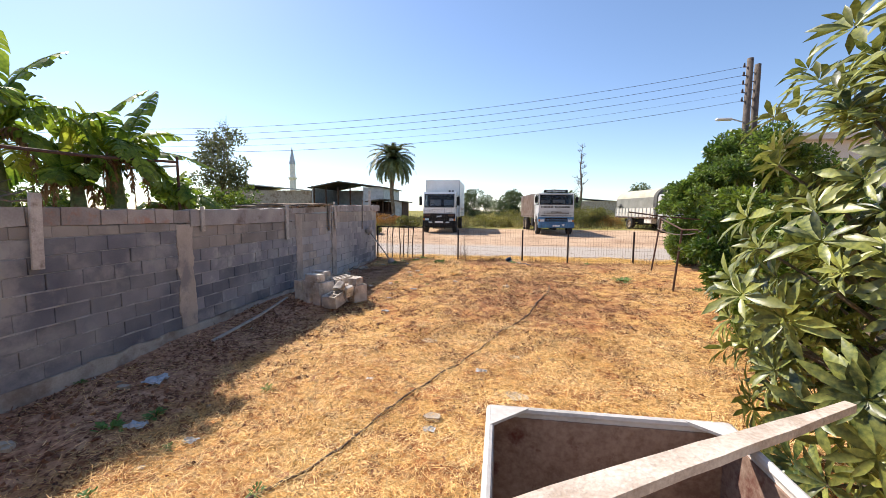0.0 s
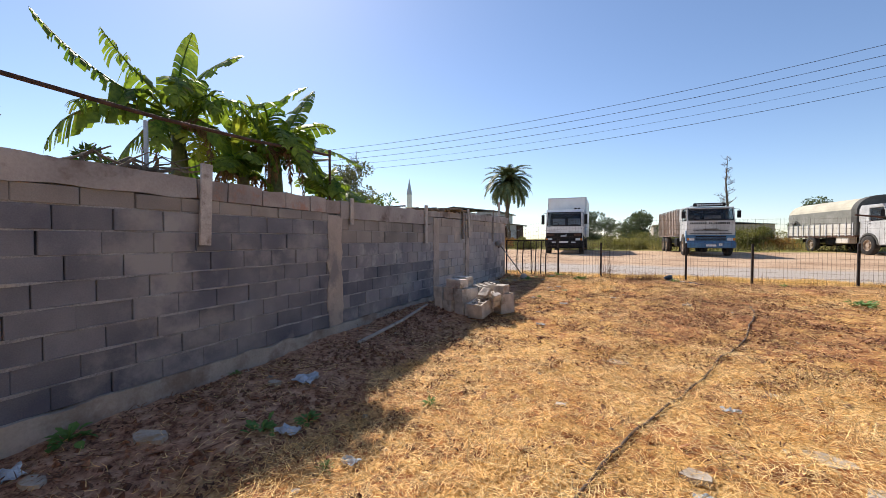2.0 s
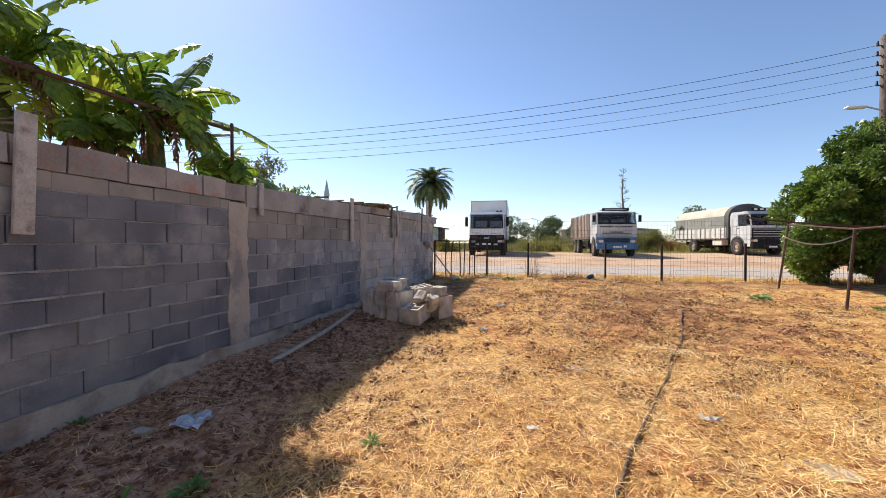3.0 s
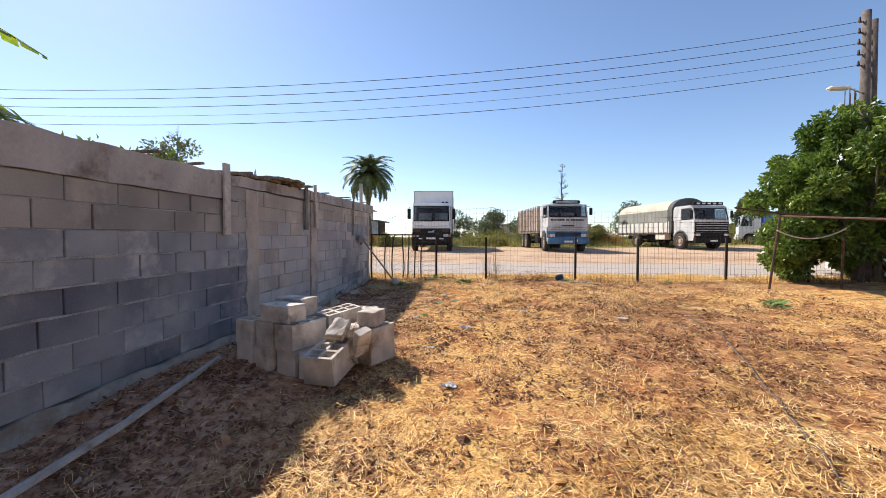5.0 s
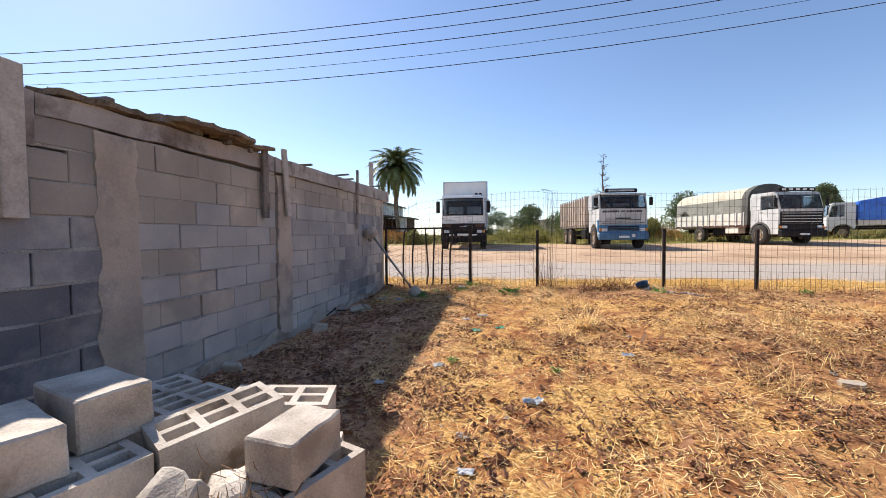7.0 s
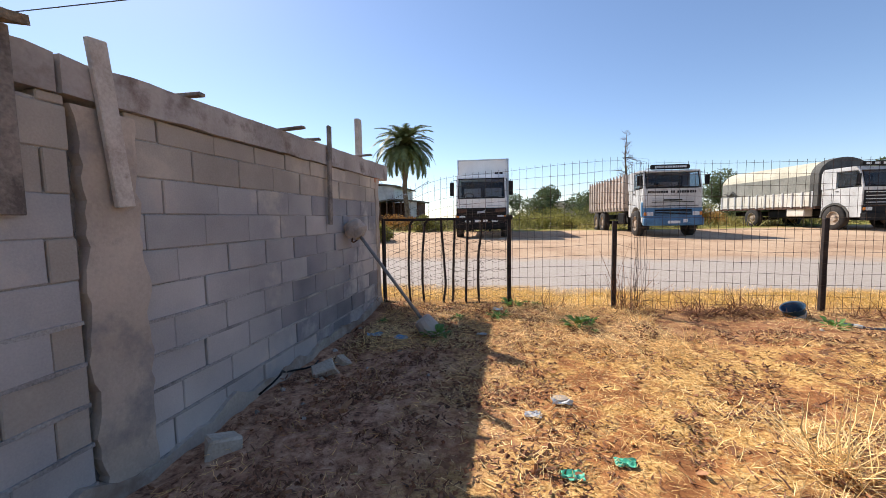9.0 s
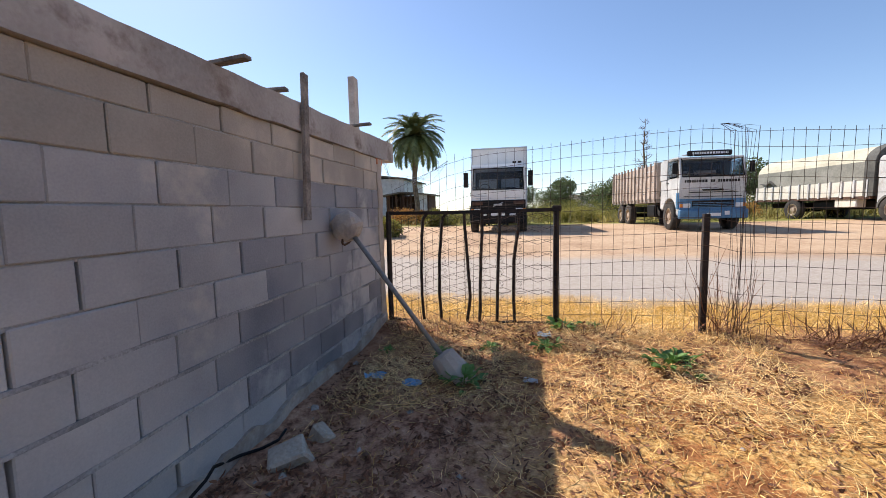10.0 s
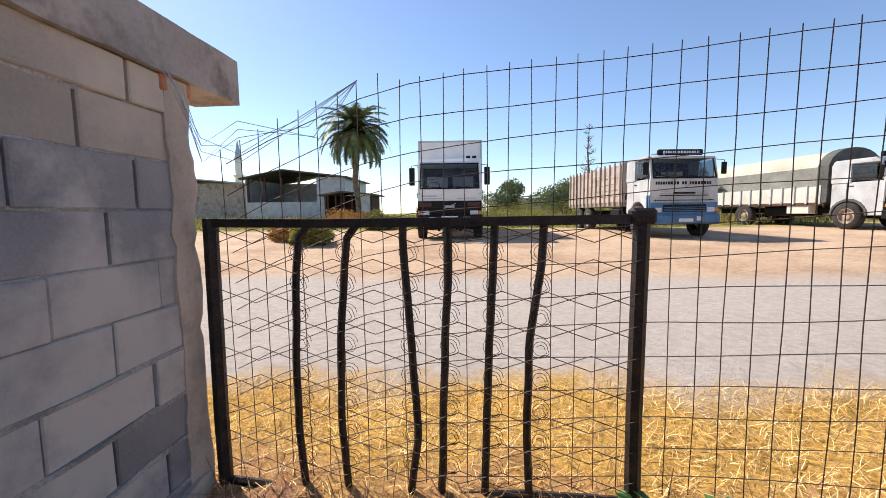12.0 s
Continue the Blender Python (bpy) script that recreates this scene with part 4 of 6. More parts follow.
for s in (-1, 1):
    part("wheel_arch", boxed(s * 1.15 - 0.02, 0.03, 0.75, s * 1.15 + 0.02, 0.24, 1.3, bevel=0.01), BLUE, body)
    part("step", boxed(s * 1.05 - 0.12, 0.2, 0.40, s * 1.05 + 0.12, 0.5, 0.46), BLACK, stake_truck)
    part("fuel_tank", boxed(s * 0.95 - 0.22, 2.2, 0.45, s * 0.95 + 0.22, 3.1, 0.95, bevel=0.06), BLACK, stake_truck)
    for y in (0.85, 5.6, 6.75):
        wheel(stake_truck, s * 1.04, y, 0.50, s)
chassis(stake_truck, 0.5, 7.8)
part("bed_floor", boxed(-1.2, 2.0, 1.0, 1.2, 8.0, 1.14), OLDWOOD, stake_truck)
bed = part("headboard", boxed(-1.2, 2.0, 1.14, 1.2, 2.07, 2.5), BEDWOOD, stake_truck)
for s in (-1, 1):
    for k in range(6):
        part("side_plank", boxed(s * 1.19 - 0.018, 2.07, 1.16 + 0.215 * k, s * 1.19 + 0.018, 8.0, 1.35 + 0.215 * k), BEDWOOD, stake_truck)
    for k in range(13):
        y = 2.1 + 0.48 * k
        part("stake", boxed(s * 1.235 - 0.03, y, 1.05, s * 1.235 + 0.03, y + 0.07, 2.52), BEDWOOD, stake_truck)
part("tailboard", boxed(-1.2, 8.0, 1.14, 1.2, 8.05, 2.45), CREAM, stake_truck)

# canvas-topped lorry
m = pose(11.9, 27.0, land(11.9, 27.0) - 0.01, 0, 0, 9) @ Matrix.Diagonal((0.93, 0.95, 0.965, 1))
canvas_truck = thing("canvas_truck", "white lorry with a faded canvas hood over its bed", "truck", m)
body, f = cab(canvas_truck, 2.3, 2.66, 0.45, 1.05, 1.80, 2.46, 1.8, OLDWHITE, BLACK, axle=1.15, r=0.52)
part("roof_rack", boxed(-0.95, 0.25, 2.68, 0.95, 0.40, 2.86, bevel=0.03), BLACK, body)
for k in range(5):
    part("roof_light", boxed(-0.82 + 0.36 * k, 0.235, 2.72, -0.62 + 0.36 * k, 0.255, 2.81), LENS, body)
part("grille_surround", boxed(-1.1, -0.012, 1.06, 1.1, 0.02, 1.66), BLACK, body)
part("front_axle", tubed([(-0.9, 1.15, 0.52), (0.9, 1.15, 0.52)], 0.09, 8), BLACK, canvas_truck)
part("engine_sump", boxed(-0.45, 0.4, 0.42, 0.45, 2.0, 1.0, bevel=0.05), BLACK, canvas_truck)
part("spare_carrier", boxed(-0.9, 3.7, 0.5, 0.9, 5.0, 0.95, bevel=0.06), BLACK, canvas_truck)
part("loose_canvas", tubed([(-1.24, 6.9, 1.8), (-1.3, 7.2, 2.0), (-1.25, 7.5, 1.85), (-1.27, 7.9, 1.95)], [0.03, 0.08, 0.06, 0.03], 6), DARKCANVAS, canvas_truck, "bunched torn canvas")
for k in range(4):
    part("grille_slat", boxed(-1.02, -0.03, 1.14 + 0.14 * k, 1.02, 0.0, 1.18 + 0.14 * k, bevel=0.008), OLDWHITE, body)
part("bumper", boxed(-1.17, -0.2, 0.42, 1.17, 0.06, 0.74, bevel=0.03), BLACK, canvas_truck)
front_lamps(body, 2.3, 0.9)
part("number_plate", boxed(-0.24, -0.215, 0.5, 0.24, -0.2, 0.6), WHITE, canvas_truck, "white number plate")
for s in (-1, 1):
    arch = [(1.15 + 0.66 * math.cos(a), 0.55 + 0.62 * math.sin(a)) for a in (math.pi * k / 10 for k in range(11))] + [(1.15 - 0.58 * math.cos(a), 0.55 + 0.54 * math.sin(a)) for a in (math.pi * k / 10 for k in range(11))]
    part("mudguard", prism_x(arch, s * 1.0 - 0.18, s * 1.0 + 0.2), DARKCANVAS, canvas_truck)
    part("tool_box", boxed(s * 0.95 - 0.22, 2.6, 0.6, s * 0.95 + 0.22, 3.6, 1.05, bevel=0.03), CREAM, canvas_truck)
    for y in (1.15, 5.8):
        wheel(canvas_truck, s * 1.08, y, 0.52, s)
chassis(canvas_truck, 0.6, 8.0)
part("bed_floor", boxed(-1.22, 2.0, 0.95, 1.22, 8.3, 1.07), RUST, canvas_truck)
for s in (-1, 1):
    part("side_board", boxed(s * 1.2 - 0.02, 2.05, 1.07, s * 1.2 + 0.02, 8.3, 1.72), CREAM, canvas_truck)
    for k in range(12):
        y = 2.1 + 0.55 * k
        part("stake", boxed(s * 1.24 - 0.025, y, 1.02, s * 1.24 + 0.025, y + 0.07, 1.76), OLDWHITE, canvas_truck)
hood = [(1.2, 1.86), (1.19, 2.45)] + [(1.16 * math.cos(a), 2.45 + 0.72 * math.sin(a)) for a in (math.pi * k / 12 for k in range(1, 12))] + [(-1.19, 2.45), (-1.2, 1.86)]
part("hood_top", extrude_profile([(x * 1.005, z + 0.012) for x, z in hood if z > 2.4], 2.25, 8.22), CANVAS, canvas_truck, "faded beige canvas")
part("hood_side", extrude_profile([(1.2, 1.70), (1.21, 2.5), (-1.21, 2.5), (-1.2, 1.70)], 2.3, 8.2), GREYCANVAS, canvas_truck, "grey canvas")
part("hood_front", extrude_profile([(x * 1.04, z * 1.02 + 0.02 if z > 1.9 else 1.06) for x, z in hood], 1.88, 2.3), DARKCANVAS, canvas_truck, "dark rounded canvas front")

# small lorry with a blue tarpaulin, seen side on
m = pose(17.9, 34.0, land(17.9, 34.0) - 0.01, 0, 0, -118)
tarp_truck = thing("small_truck", "small white lorry with a blue tarpaulin over its bed", "truck", m)
body, f = cab(tarp_truck, 1.85, 2.15, 0.45, 0.75, 1.3, 2.02, 1.25, WHITE, WHITE, 0.45, 0.72, 0.36)
part("bumper", boxed(-0.92, -0.1, 0.35, 0.92, 0.05, 0.55, bevel=0.03), WHITE, tarp_truck)
front_lamps(body, 1.85, 0.66)
chassis(tarp_truck, 0.5, 6.0, 0.65)
part("bed", boxed(-1.0, 1.35, 0.8, 1.0, 6.4, 1.15), CREAM, tarp_truck)
part("tarpaulin", prism_x([(1.33, 1.0), (1.35, 2.2), (2.6, 2.42), (4.4, 2.38), (6.0, 2.3), (6.45, 1.6), (6.43, 1.05)], -1.03, 1.03, 0.06), BLUETARP, tarp_truck, "crumpled bright blue tarpaulin")
for s in (-1, 1):
    for y in (0.72, 4.6):
        wheel(tarp_truck, s * 0.8, y, 0.36, s, 0.22)

# ---- sheds, minaret and bare tree in the distance ----
SHEET = surface("dark_roof_sheet", (0.06, 0.055, 0.05), (0.14, 0.12, 0.10), 1, 0.7, 0.1, 10)


def shed(x, y, w, d, eave, ridge, label, wall_mat, open_front):
    z = land(x, y)
    s = thing("shed", label, "shed", pose(x, y, z))
    for k, (a, b) in enumerate(((0, 0.15), (w - 0.15, w))):
        part("side_wall", boxed(a, 0, 0, b, d, eave), wall_mat, s)
    part("back_wall", boxed(0.15, d - 0.15, 0, w - 0.15, d, eave), wall_mat, s)
    if open_front:
        part("front_wall", boxed(w * 0.72, 0.0, 0, w - 0.16, 0.12, eave), GALV, s)
        part("front_wall", boxed(0.16, 0.0, 0, w * 0.72, 0.12, eave * 0.45), wall_mat, s)
        for k in range(4):
            part("column", boxed(0.2 + w * 0.17 * k, 0.02, eave * 0.45, 0.35 + w * 0.17 * k, 0.15, eave), RUST, s)
    else:
        part("front_wall", boxed(0.15, 0.0, 0, w - 0.15, 0.15, eave), wall_mat, s)
    part("roof", extrude_profile([(-0.4, eave), (w * 0.4, ridge), (w + 0.4, eave), (w + 0.4, eave - 0.14), (w * 0.4, ridge - 0.14), (-0.4, eave - 0.14)], -0.5, d + 0.4), SHEET if open_front else GALV, s)


shed(-25.2, 50, 10.0, 8, 4.3, 5.1, "open-fronted dark sheet metal shed", GALV, True)
shed(-41.5, 52, 15.0, 9, 4.0, 4.9, "low grey warehouse with a sheet metal roof", RENDER, False)
shed(-15.8, 46, 4.2, 3, 2.4, 2.7, "low rusty lean-to beside the palm", RUST, True)
shed(8.0, 120, 26.0, 10, 4.4, 5.6, "distant green-roofed low building", RENDER, False)
minaret = thing("minaret", "slim white minaret with a pointed top", "minaret", pose(-61.5, 110, 0))
part("shaft", tubed([(0, 0, 0), (0, 0, 11)], [1.1, 0.95], 10), WHITE, minaret)
part("balcony", tubed([(0, 0, 11), (0, 0, 11.6)], [1.0, 1.45], 10), WHITE, minaret)
part("upper_shaft", tubed([(0, 0, 11.6), (0, 0, 15.5)], [0.85, 0.8], 10), WHITE, minaret)
part("spire", tubed([(0, 0, 15.5), (0, 0, 20.5)], [0.95, 0.04], 10), GALV, minaret)
for x, y, H, sd in ((12.7, 66, 12.0, 5), (-33, 44, 12.5, 8)):
    r = random.Random(sd)
    z = land(x, y)
    snag = thing("dead_tree", "bare dead tree with thin grey branches", "dead tree", pose(x, y, z))
    bm = tubed([(0, 0, -0.2), (0.2, 0, H * 0.4), (-0.1, 0, H * 0.7), (0.1, 0, H)], [0.22, 0.16, 0.09, 0.02], 6)
    part("trunk", bm, BARK, snag)
    for k in range(34):
        h = H * (0.35 + 0.62 * r.random())
        az = r.uniform(0, 6.28)
        L = r.uniform(0.7, 2.3) * (1.25 - h / H)
        e = Vector((math.cos(az) * L, math.sin(az) * L, h + L * r.uniform(0.1, 0.8)))
        b0 = Vector((0, 0, h))
        bm = tubed([b0, b0.lerp(e, 0.5) + Vector((0, 0, -0.1)), e], [0.05, 0.035, 0.012], 4)
        for q in range(4):
            p = b0.lerp(e, r.uniform(0.4, 1))
            tube(bm, [p, p + Vector((r.uniform(-0.5, 0.5), r.uniform(-0.5, 0.5), r.uniform(0.0, 0.6)))], [0.02, 0.008], 3)
        part("branch", bm, BARK, snag)

# ---- battens and oddments on the wall ----
FRESHWOOD = surface("pale_batten", (0.40, 0.34, 0.29), (0.60, 0.54, 0.48), 8, 0.9, 0.3, 70, stain=(0.25, 0.19, 0.15), stain_scale=6, stain_at=0.6)
for y, z0, z1, w, lean, mat in ((1.62, 1.285, 2.1, 0.09, 1, OLDWOOD), (3.39, 1.335, 2.09, 0.106, -2, FRESHWOOD), (5.58, 1.60, 1.98, 0.068, 0, FRESHWOOD), (7.97, 1.31, 2.07, 0.105, 0, FRESHWOOD),
                                (10.03, 1.40, 2.08, 0.085, 0, OLDWOOD), (10.46, 1.44, 2.17, 0.085, 6, FRESHWOOD), (12.56, 1.32, 2.30, 0.06, -3, OLDWOOD)):
    d = part("wooden_batten", boxed(0, -w / 2, 0, 0.028, w / 2, z1 - z0, bevel=0.004), mat)
    d.matrix_world = pose(WX + 0.033, y, z0, lean, 0, 0)
    tagged(d, "grey weathered wooden batten fixed upright to the block wall", "batten", "battens on the wall")
d = part("timber_post", boxed(-0.03, -0.05, 1.9, 0.03, 0.05, 2.64, bevel=0.004), FRESHWOOD)
d.matrix_world = pose(WX - 0.09, 13.72, 0)
tagged(d, "pale timber post standing up behind the wall", "post")
for y, dx, tilt in ((6.95, 0.15, 4), (7.5, 0.12, -3), (10.92, 0.1, 6), (11.85, 0.2, -4), (12.35, 0.08, 8), (13.45, 0.18, 0)):
    d = part("timber_offcut", boxed(-0.45, -0.025, 0, 0.0, 0.025, 0.02, bevel=0.003), OLDWOOD)
    d.matrix_world = pose(WX + dx, y, wall_top(y) + 0.012, 0, -2, tilt)
    tagged(d, "weathered timber offcut lying across the wall top", "timber", "timbers on the wall")
# ragged lean-to roof behind the wall
leanto = thing("lean_to_roof", "ragged lean-to roof of old boards behind the wall", "roof")
THATCH = surface("rotten_thatch", (0.10, 0.07, 0.045), (0.30, 0.22, 0.14), 5, 0.95, 0.8, 60)
for k, (x0, x1, y0, y1, dz) in enumerate(((-6.0, -4.52, 8.2, 9.2, 0.05), (-6.0, -4.40, 8.9, 9.75, 0.075), (-6.0, -4.46, 9.4, 10.05, 0.055))):
    bm = bmesh.new()
    bmesh.ops.create_grid(bm, x_segments=22, y_segments=18, size=0.5)
    for v in bm.verts:
        ex = abs(v.co.x) * 2 > 0.99 or abs(v.co.y) * 2 > 0.99
        x, y = x0 + (v.co.x + 0.5) * (x1 - x0), y0 + (v.co.y + 0.5) * (y1 - y0)
        q = noise.noise((x * 2.5, y * 2.5, k)) + 0.3 * noise.noise((x * 14, y * 14, k))
        v.co = Vector((x + (0.07 * q if ex else 0), y + (0.07 * noise.noise((x * 9, y * 9, 5)) if ex else 0), wall_top(y) + dz + 0.03 * q))
    sheet = part("thatch_sheet", bm, THATCH, leanto, "ragged brown matting")
    sheet.modifiers.new("thick", "SOLIDIFY").thickness = 0.035
for k in range(5):
    part("rafter", boxed(WX - 1.6, 8.45 + 0.34 * k, wall_top(9) + 0.005, WX + 0.04 + 0.03 * (k % 2), 8.5 + 0.34 * k, wall_top(9) + 0.055), OLDWOOD, leanto)

# ---- pergola rail, vine and banana plants behind the wall ----
perg = thing("pergola", "rusty pipe pergola standing behind the wall", "pergola", pose(-0.13, 0.22, -0.04))
part("rail", tubed([(-4.95, 0.2, 2.66), (-4.95, 1.95, 2.63), (-4.95, 3.1, 2.60), (-4.95, 4.2, 2.63), (-4.95, 5.56, 2.72)], 0.02, 7), RUST, perg)
part("post", tubed([(-4.95, 5.56, -0.2), (-4.95, 5.55, 2.80)], 0.02, 7), RUST, perg)
part("post", tubed([(-5.6, 3.35, -0.2), (-5.6, 3.35, 2.72)], 0.022, 7), GALV, perg)
part("rail", tubed([(-4.95, 5.54, 2.66), (-6.3, 5.0, 2.52)], 0.018, 6), GALV, perg)
vine = thing("vine", "bare twisted vine branches lying along the wall top", "vine", pose(0, 0.28, -0.05))
r = random.Random(3)
for k in range(14):
    y = r.uniform(0.6, 2.7)
    pts = [(WX - r.uniform(0.1, 0.4), y, 2.0)]
    for i in range(7):
        p = pts[-1]
        pts.append((p[0] + r.uniform(-0.12, 0.08), p[1] + r.uniform(0.02, 0.2), max(1.98, p[2] + r.uniform(-0.08, 0.11))))
    part("branch", tubed(pts, [0.025 * (1 - i / 9) * r.uniform(0.5, 1.2) for i in range(8)], 5), BARK, vine)
tiles = thing("roof_edge", "low neighbouring roof edge of red clay tiles", "roof")
CLAY = surface("clay_tile", (0.30, 0.10, 0.05), (0.48, 0.19, 0.10), 4, 0.9, 0.2, 40, vary=0.15)
part("support_wall", boxed(-7.3, 0.2, -0.1, -7.1, 3.6, 1.98), RENDER, tiles)
for k in range(17):
    part("tile", boxed(-7.4, 0.2 + 0.2 * k, 1.98, -6.95, 0.38 + 0.2 * k, 2.06, bevel=0.03), CLAY, tiles)


def banana_leaf(t, root, mid, tip, width, seed, tear=0.5, mat=None, label="", hang=0.5):
    """A blade along a curved midrib through three points, slit into strips; tear: how ragged, hang: how far it folds down."""
    r = random.Random(seed)
    root, mid, tip = Vector(root), Vector(mid), Vector(tip)
    c = mid * 2 - (root + tip) * 0.5
    q = lambda s: root * (1 - s) ** 2 + c * 2 * s * (1 - s) + tip * s * s
    bm = tubed([q(i / 12) for i in range(13)], [0.024 * (1 - 0.07 * i) for i in range(13)], 5)
    facing = Vector((0.35 * r.uniform(-1, 1), 0.35 * r.uniform(-1, 1), 1))
    n = 44
    for sg in (-1, 1):
        lop = r.uniform(0.75, 1.0)
        i = 7.0
        while i < n:
            step = r.choice((0.5, 0.8, 1.2, 2.0)) if r.random() < tear else r.choice((2.0, 3.0, 4.5))
            s0, s1 = i / n, min(1.0, (i + step) / n)
            i += step + (r.choice((0.05, 0.2, 0.5)) if r.random() < tear else 0.0)
            a, b = q(s0), q(s1)
            fw = (q(min(1, s1 + 0.01)) - q(max(0, s0 - 0.01))).normalized()
            side = fw.cross(facing)
            side = (side.normalized() if side.length > 0.05 else Vector((0, 1, 0))) * sg
            up = side.cross(fw) * sg
            rows = []
            short = r.uniform(0.35, 1.0) if r.random() < tear * 0.7 else r.uniform(0.9, 1.02)
            drop = hang * r.uniform(0.6, 1.2) + (tear * r.uniform(0, 0.7) if short < 0.9 else 0)
            for p, s in ((a, s0), (b, s1)):
                w = width * lop * max(0.02, math.sin(math.pi * min(1, 0.05 + 0.95 * s) ** 0.8)) ** 0.5 * (1.0 if tear < 0.3 else short)
                row = [p]
                for k in (1, 2, 3):
                    f = k / 3
                    row.append(p + side * w * f * (1 - 0.32 * drop * f) + fw * w * 0.32 * f + up * w * 0.22 * math.sin(math.pi * f * 0.6) * (1 - drop) + Vector((0, 0, -drop * w * 0.85 * f * f)))
                rows.append(row)
            squeeze = 1 - 0.35 * tear * r.random()
            va = [bm.verts.new(p) for p in rows[0]]
            vb = [bm.verts.new(rows[0][k].lerp(rows[1][k], 1 if k == 0 else squeeze)) for k in range(4)]
            for k in range(3):
                bm.faces.new((va[k], vb[k], vb[k + 1], va[k + 1]))
    part("leaf", bm, mat or BANANALEAF, t, label, True)


STEM = surface("banana_stem", (0.10, 0.13, 0.04), (0.28, 0.28, 0.10), 5, 0.7, 0.3, 30, stain=(0.16, 0.10, 0.05), stain_scale=4, stain_at=0.55)
DEADFROND = surface("withered_leaf", (0.13, 0.065, 0.03), (0.34, 0.20, 0.09), 4, 0.9, 0.1, 25, see=0.25, vary=0.25, island=True)
# each plant: its stem's top, and its leaves by midrib, width and raggedness
PLANTS = (
    ((-6.1, 4.0, 2.95), (
        ((-6.1, 3.9, 3.03), (-6.2, 3.2, 3.30), (-6.3, 2.69, 3.76), 0.20, 0.75), ((-6.1, 4.0, 3.1), (-6.2, 3.56, 3.46), (-6.3, 3.28, 3.85), 0.20, 0.8), ((-6.15, 4.02, 3.1), (-6.2, 4.11, 3.66), (-6.2, 4.28, 4.23), 0.17, 0.2),
        ((-6.1, 4.1, 3.1), (-6.2, 4.45, 3.75), (-6.29, 5.12, 4.29), 0.27, 0.3), ((-6.05, 3.85, 2.95), (-6.2, 3.12, 2.86), (-6.3, 2.78, 2.36), 0.26, 0.85), ((-6.1, 3.8, 3.0), (-6.15, 3.2, 2.98), (-6.1, 2.95, 2.86), 0.2, 0.6),
        ((-6.05, 3.9, 2.9), (-6.0, 3.75, 2.88), (-5.9, 3.55, 2.62), 0.22, 0.6), ((-6.1, 3.95, 2.8), (-6.1, 3.6, 2.7), (-6.2, 3.38, 2.35), 0.24, 0.9), ((-6.0, 4.1, 3.0), (-5.8, 4.4, 3.3), (-5.6, 4.75, 3.25), 0.22, 0.7),
        ((-6.1, 4.1, 3.0), (-6.4, 4.3, 3.5), (-6.9, 4.5, 3.6), 0.25, 0.4), ((-6.0, 4.05, 2.9), (-5.75, 4.2, 2.9), (-5.55, 4.3, 2.55), 0.26, 0.2), ((-6.0, 4.0, 2.8), (-5.8, 4.0, 2.7), (-5.65, 4.05, 2.3), 0.24, 0.15), ((-6.2, 4.1, 2.9), (-6.3, 4.4, 3.1), (-6.3, 4.75, 2.8), 0.25, 0.6))),
    ((-5.5, 5.0, 2.75), (
        ((-5.5, 4.85, 2.85), (-5.5, 5.0, 3.35), (-5.45, 5.62, 3.86), 0.27, 0.35), ((-5.5, 5.1, 2.8), (-5.6, 5.5, 3.35), (-5.7, 6.03, 3.97), 0.19, 0.25), ((-5.4, 5.05, 2.75), (-5.2, 5.25, 3.08), (-4.8, 5.5, 3.08), 0.23, 0.2),
        ((-5.4, 5.1, 2.7), (-5.25, 5.75, 2.88), (-4.95, 6.47, 2.66), 0.20, 0.45), ((-5.55, 4.9, 2.8), (-5.55, 4.75, 3.15), (-5.6, 4.62, 3.42), 0.16, 0.1), ((-5.5, 4.9, 2.8), (-5.45, 4.5, 3.1), (-5.4, 4.3, 3.15), 0.2, 0.8),
        ((-5.5, 5.2, 2.6), (-5.3, 5.6, 2.55), (-5.1, 5.9, 2.3), 0.26, 0.3), ((-5.4, 5.0, 2.7), (-5.2, 5.1, 2.95), (-5.0, 5.3, 2.85), 0.28, 0.2), ((-5.5, 5.2, 2.7), (-5.8, 5.6, 3.0), (-6.1, 6.1, 2.9), 0.24, 0.4),
        ((-5.6, 5.0, 2.7), (-6.0, 4.9, 3.1), (-6.4, 4.8, 3.3), 0.24, 0.5), ((-5.45, 5.1, 2.6), (-5.2, 5.3, 2.6), (-5.0, 5.5, 2.25), 0.25, 0.3))),
    ((-5.6, 4.55, 2.35), (
        ((-5.6, 4.55, 2.3), (-5.55, 4.5, 2.7), (-5.5, 4.42, 3.05), 0.15, 0.1), ((-5.6, 4.6, 2.3), (-5.45, 4.75, 2.6), (-5.3, 4.9, 2.75), 0.2, 0.2), ((-5.6, 4.5, 2.3), (-5.5, 4.3, 2.5), (-5.4, 4.15, 2.3), 0.22, 0.3),
        ((-5.6, 4.6, 2.25), (-5.4, 4.65, 2.3), (-5.25, 4.7, 2.05), 0.22, 0.2), ((-5.7, 4.6, 2.3), (-5.9, 4.8, 2.6), (-6.1, 4.9, 2.5), 0.22, 0.3))),
    ((-5.3, 5.75, 2.05), (
        ((-5.3, 5.75, 2.1), (-5.2, 5.8, 2.4), (-5.1, 5.9, 2.62), 0.15, 0.15), ((-5.3, 5.75, 2.05), (-5.1, 5.9, 2.3), (-4.95, 6.05, 2.3), 0.2, 0.2), ((-5.3, 5.7, 2.05), (-5.15, 5.55, 2.25), (-5.0, 5.4, 2.15), 0.2, 0.2), ((-5.35, 5.8, 2.05), (-5.5, 6.1, 2.35), (-5.6, 6.35, 2.35), 0.2, 0.4))),
)
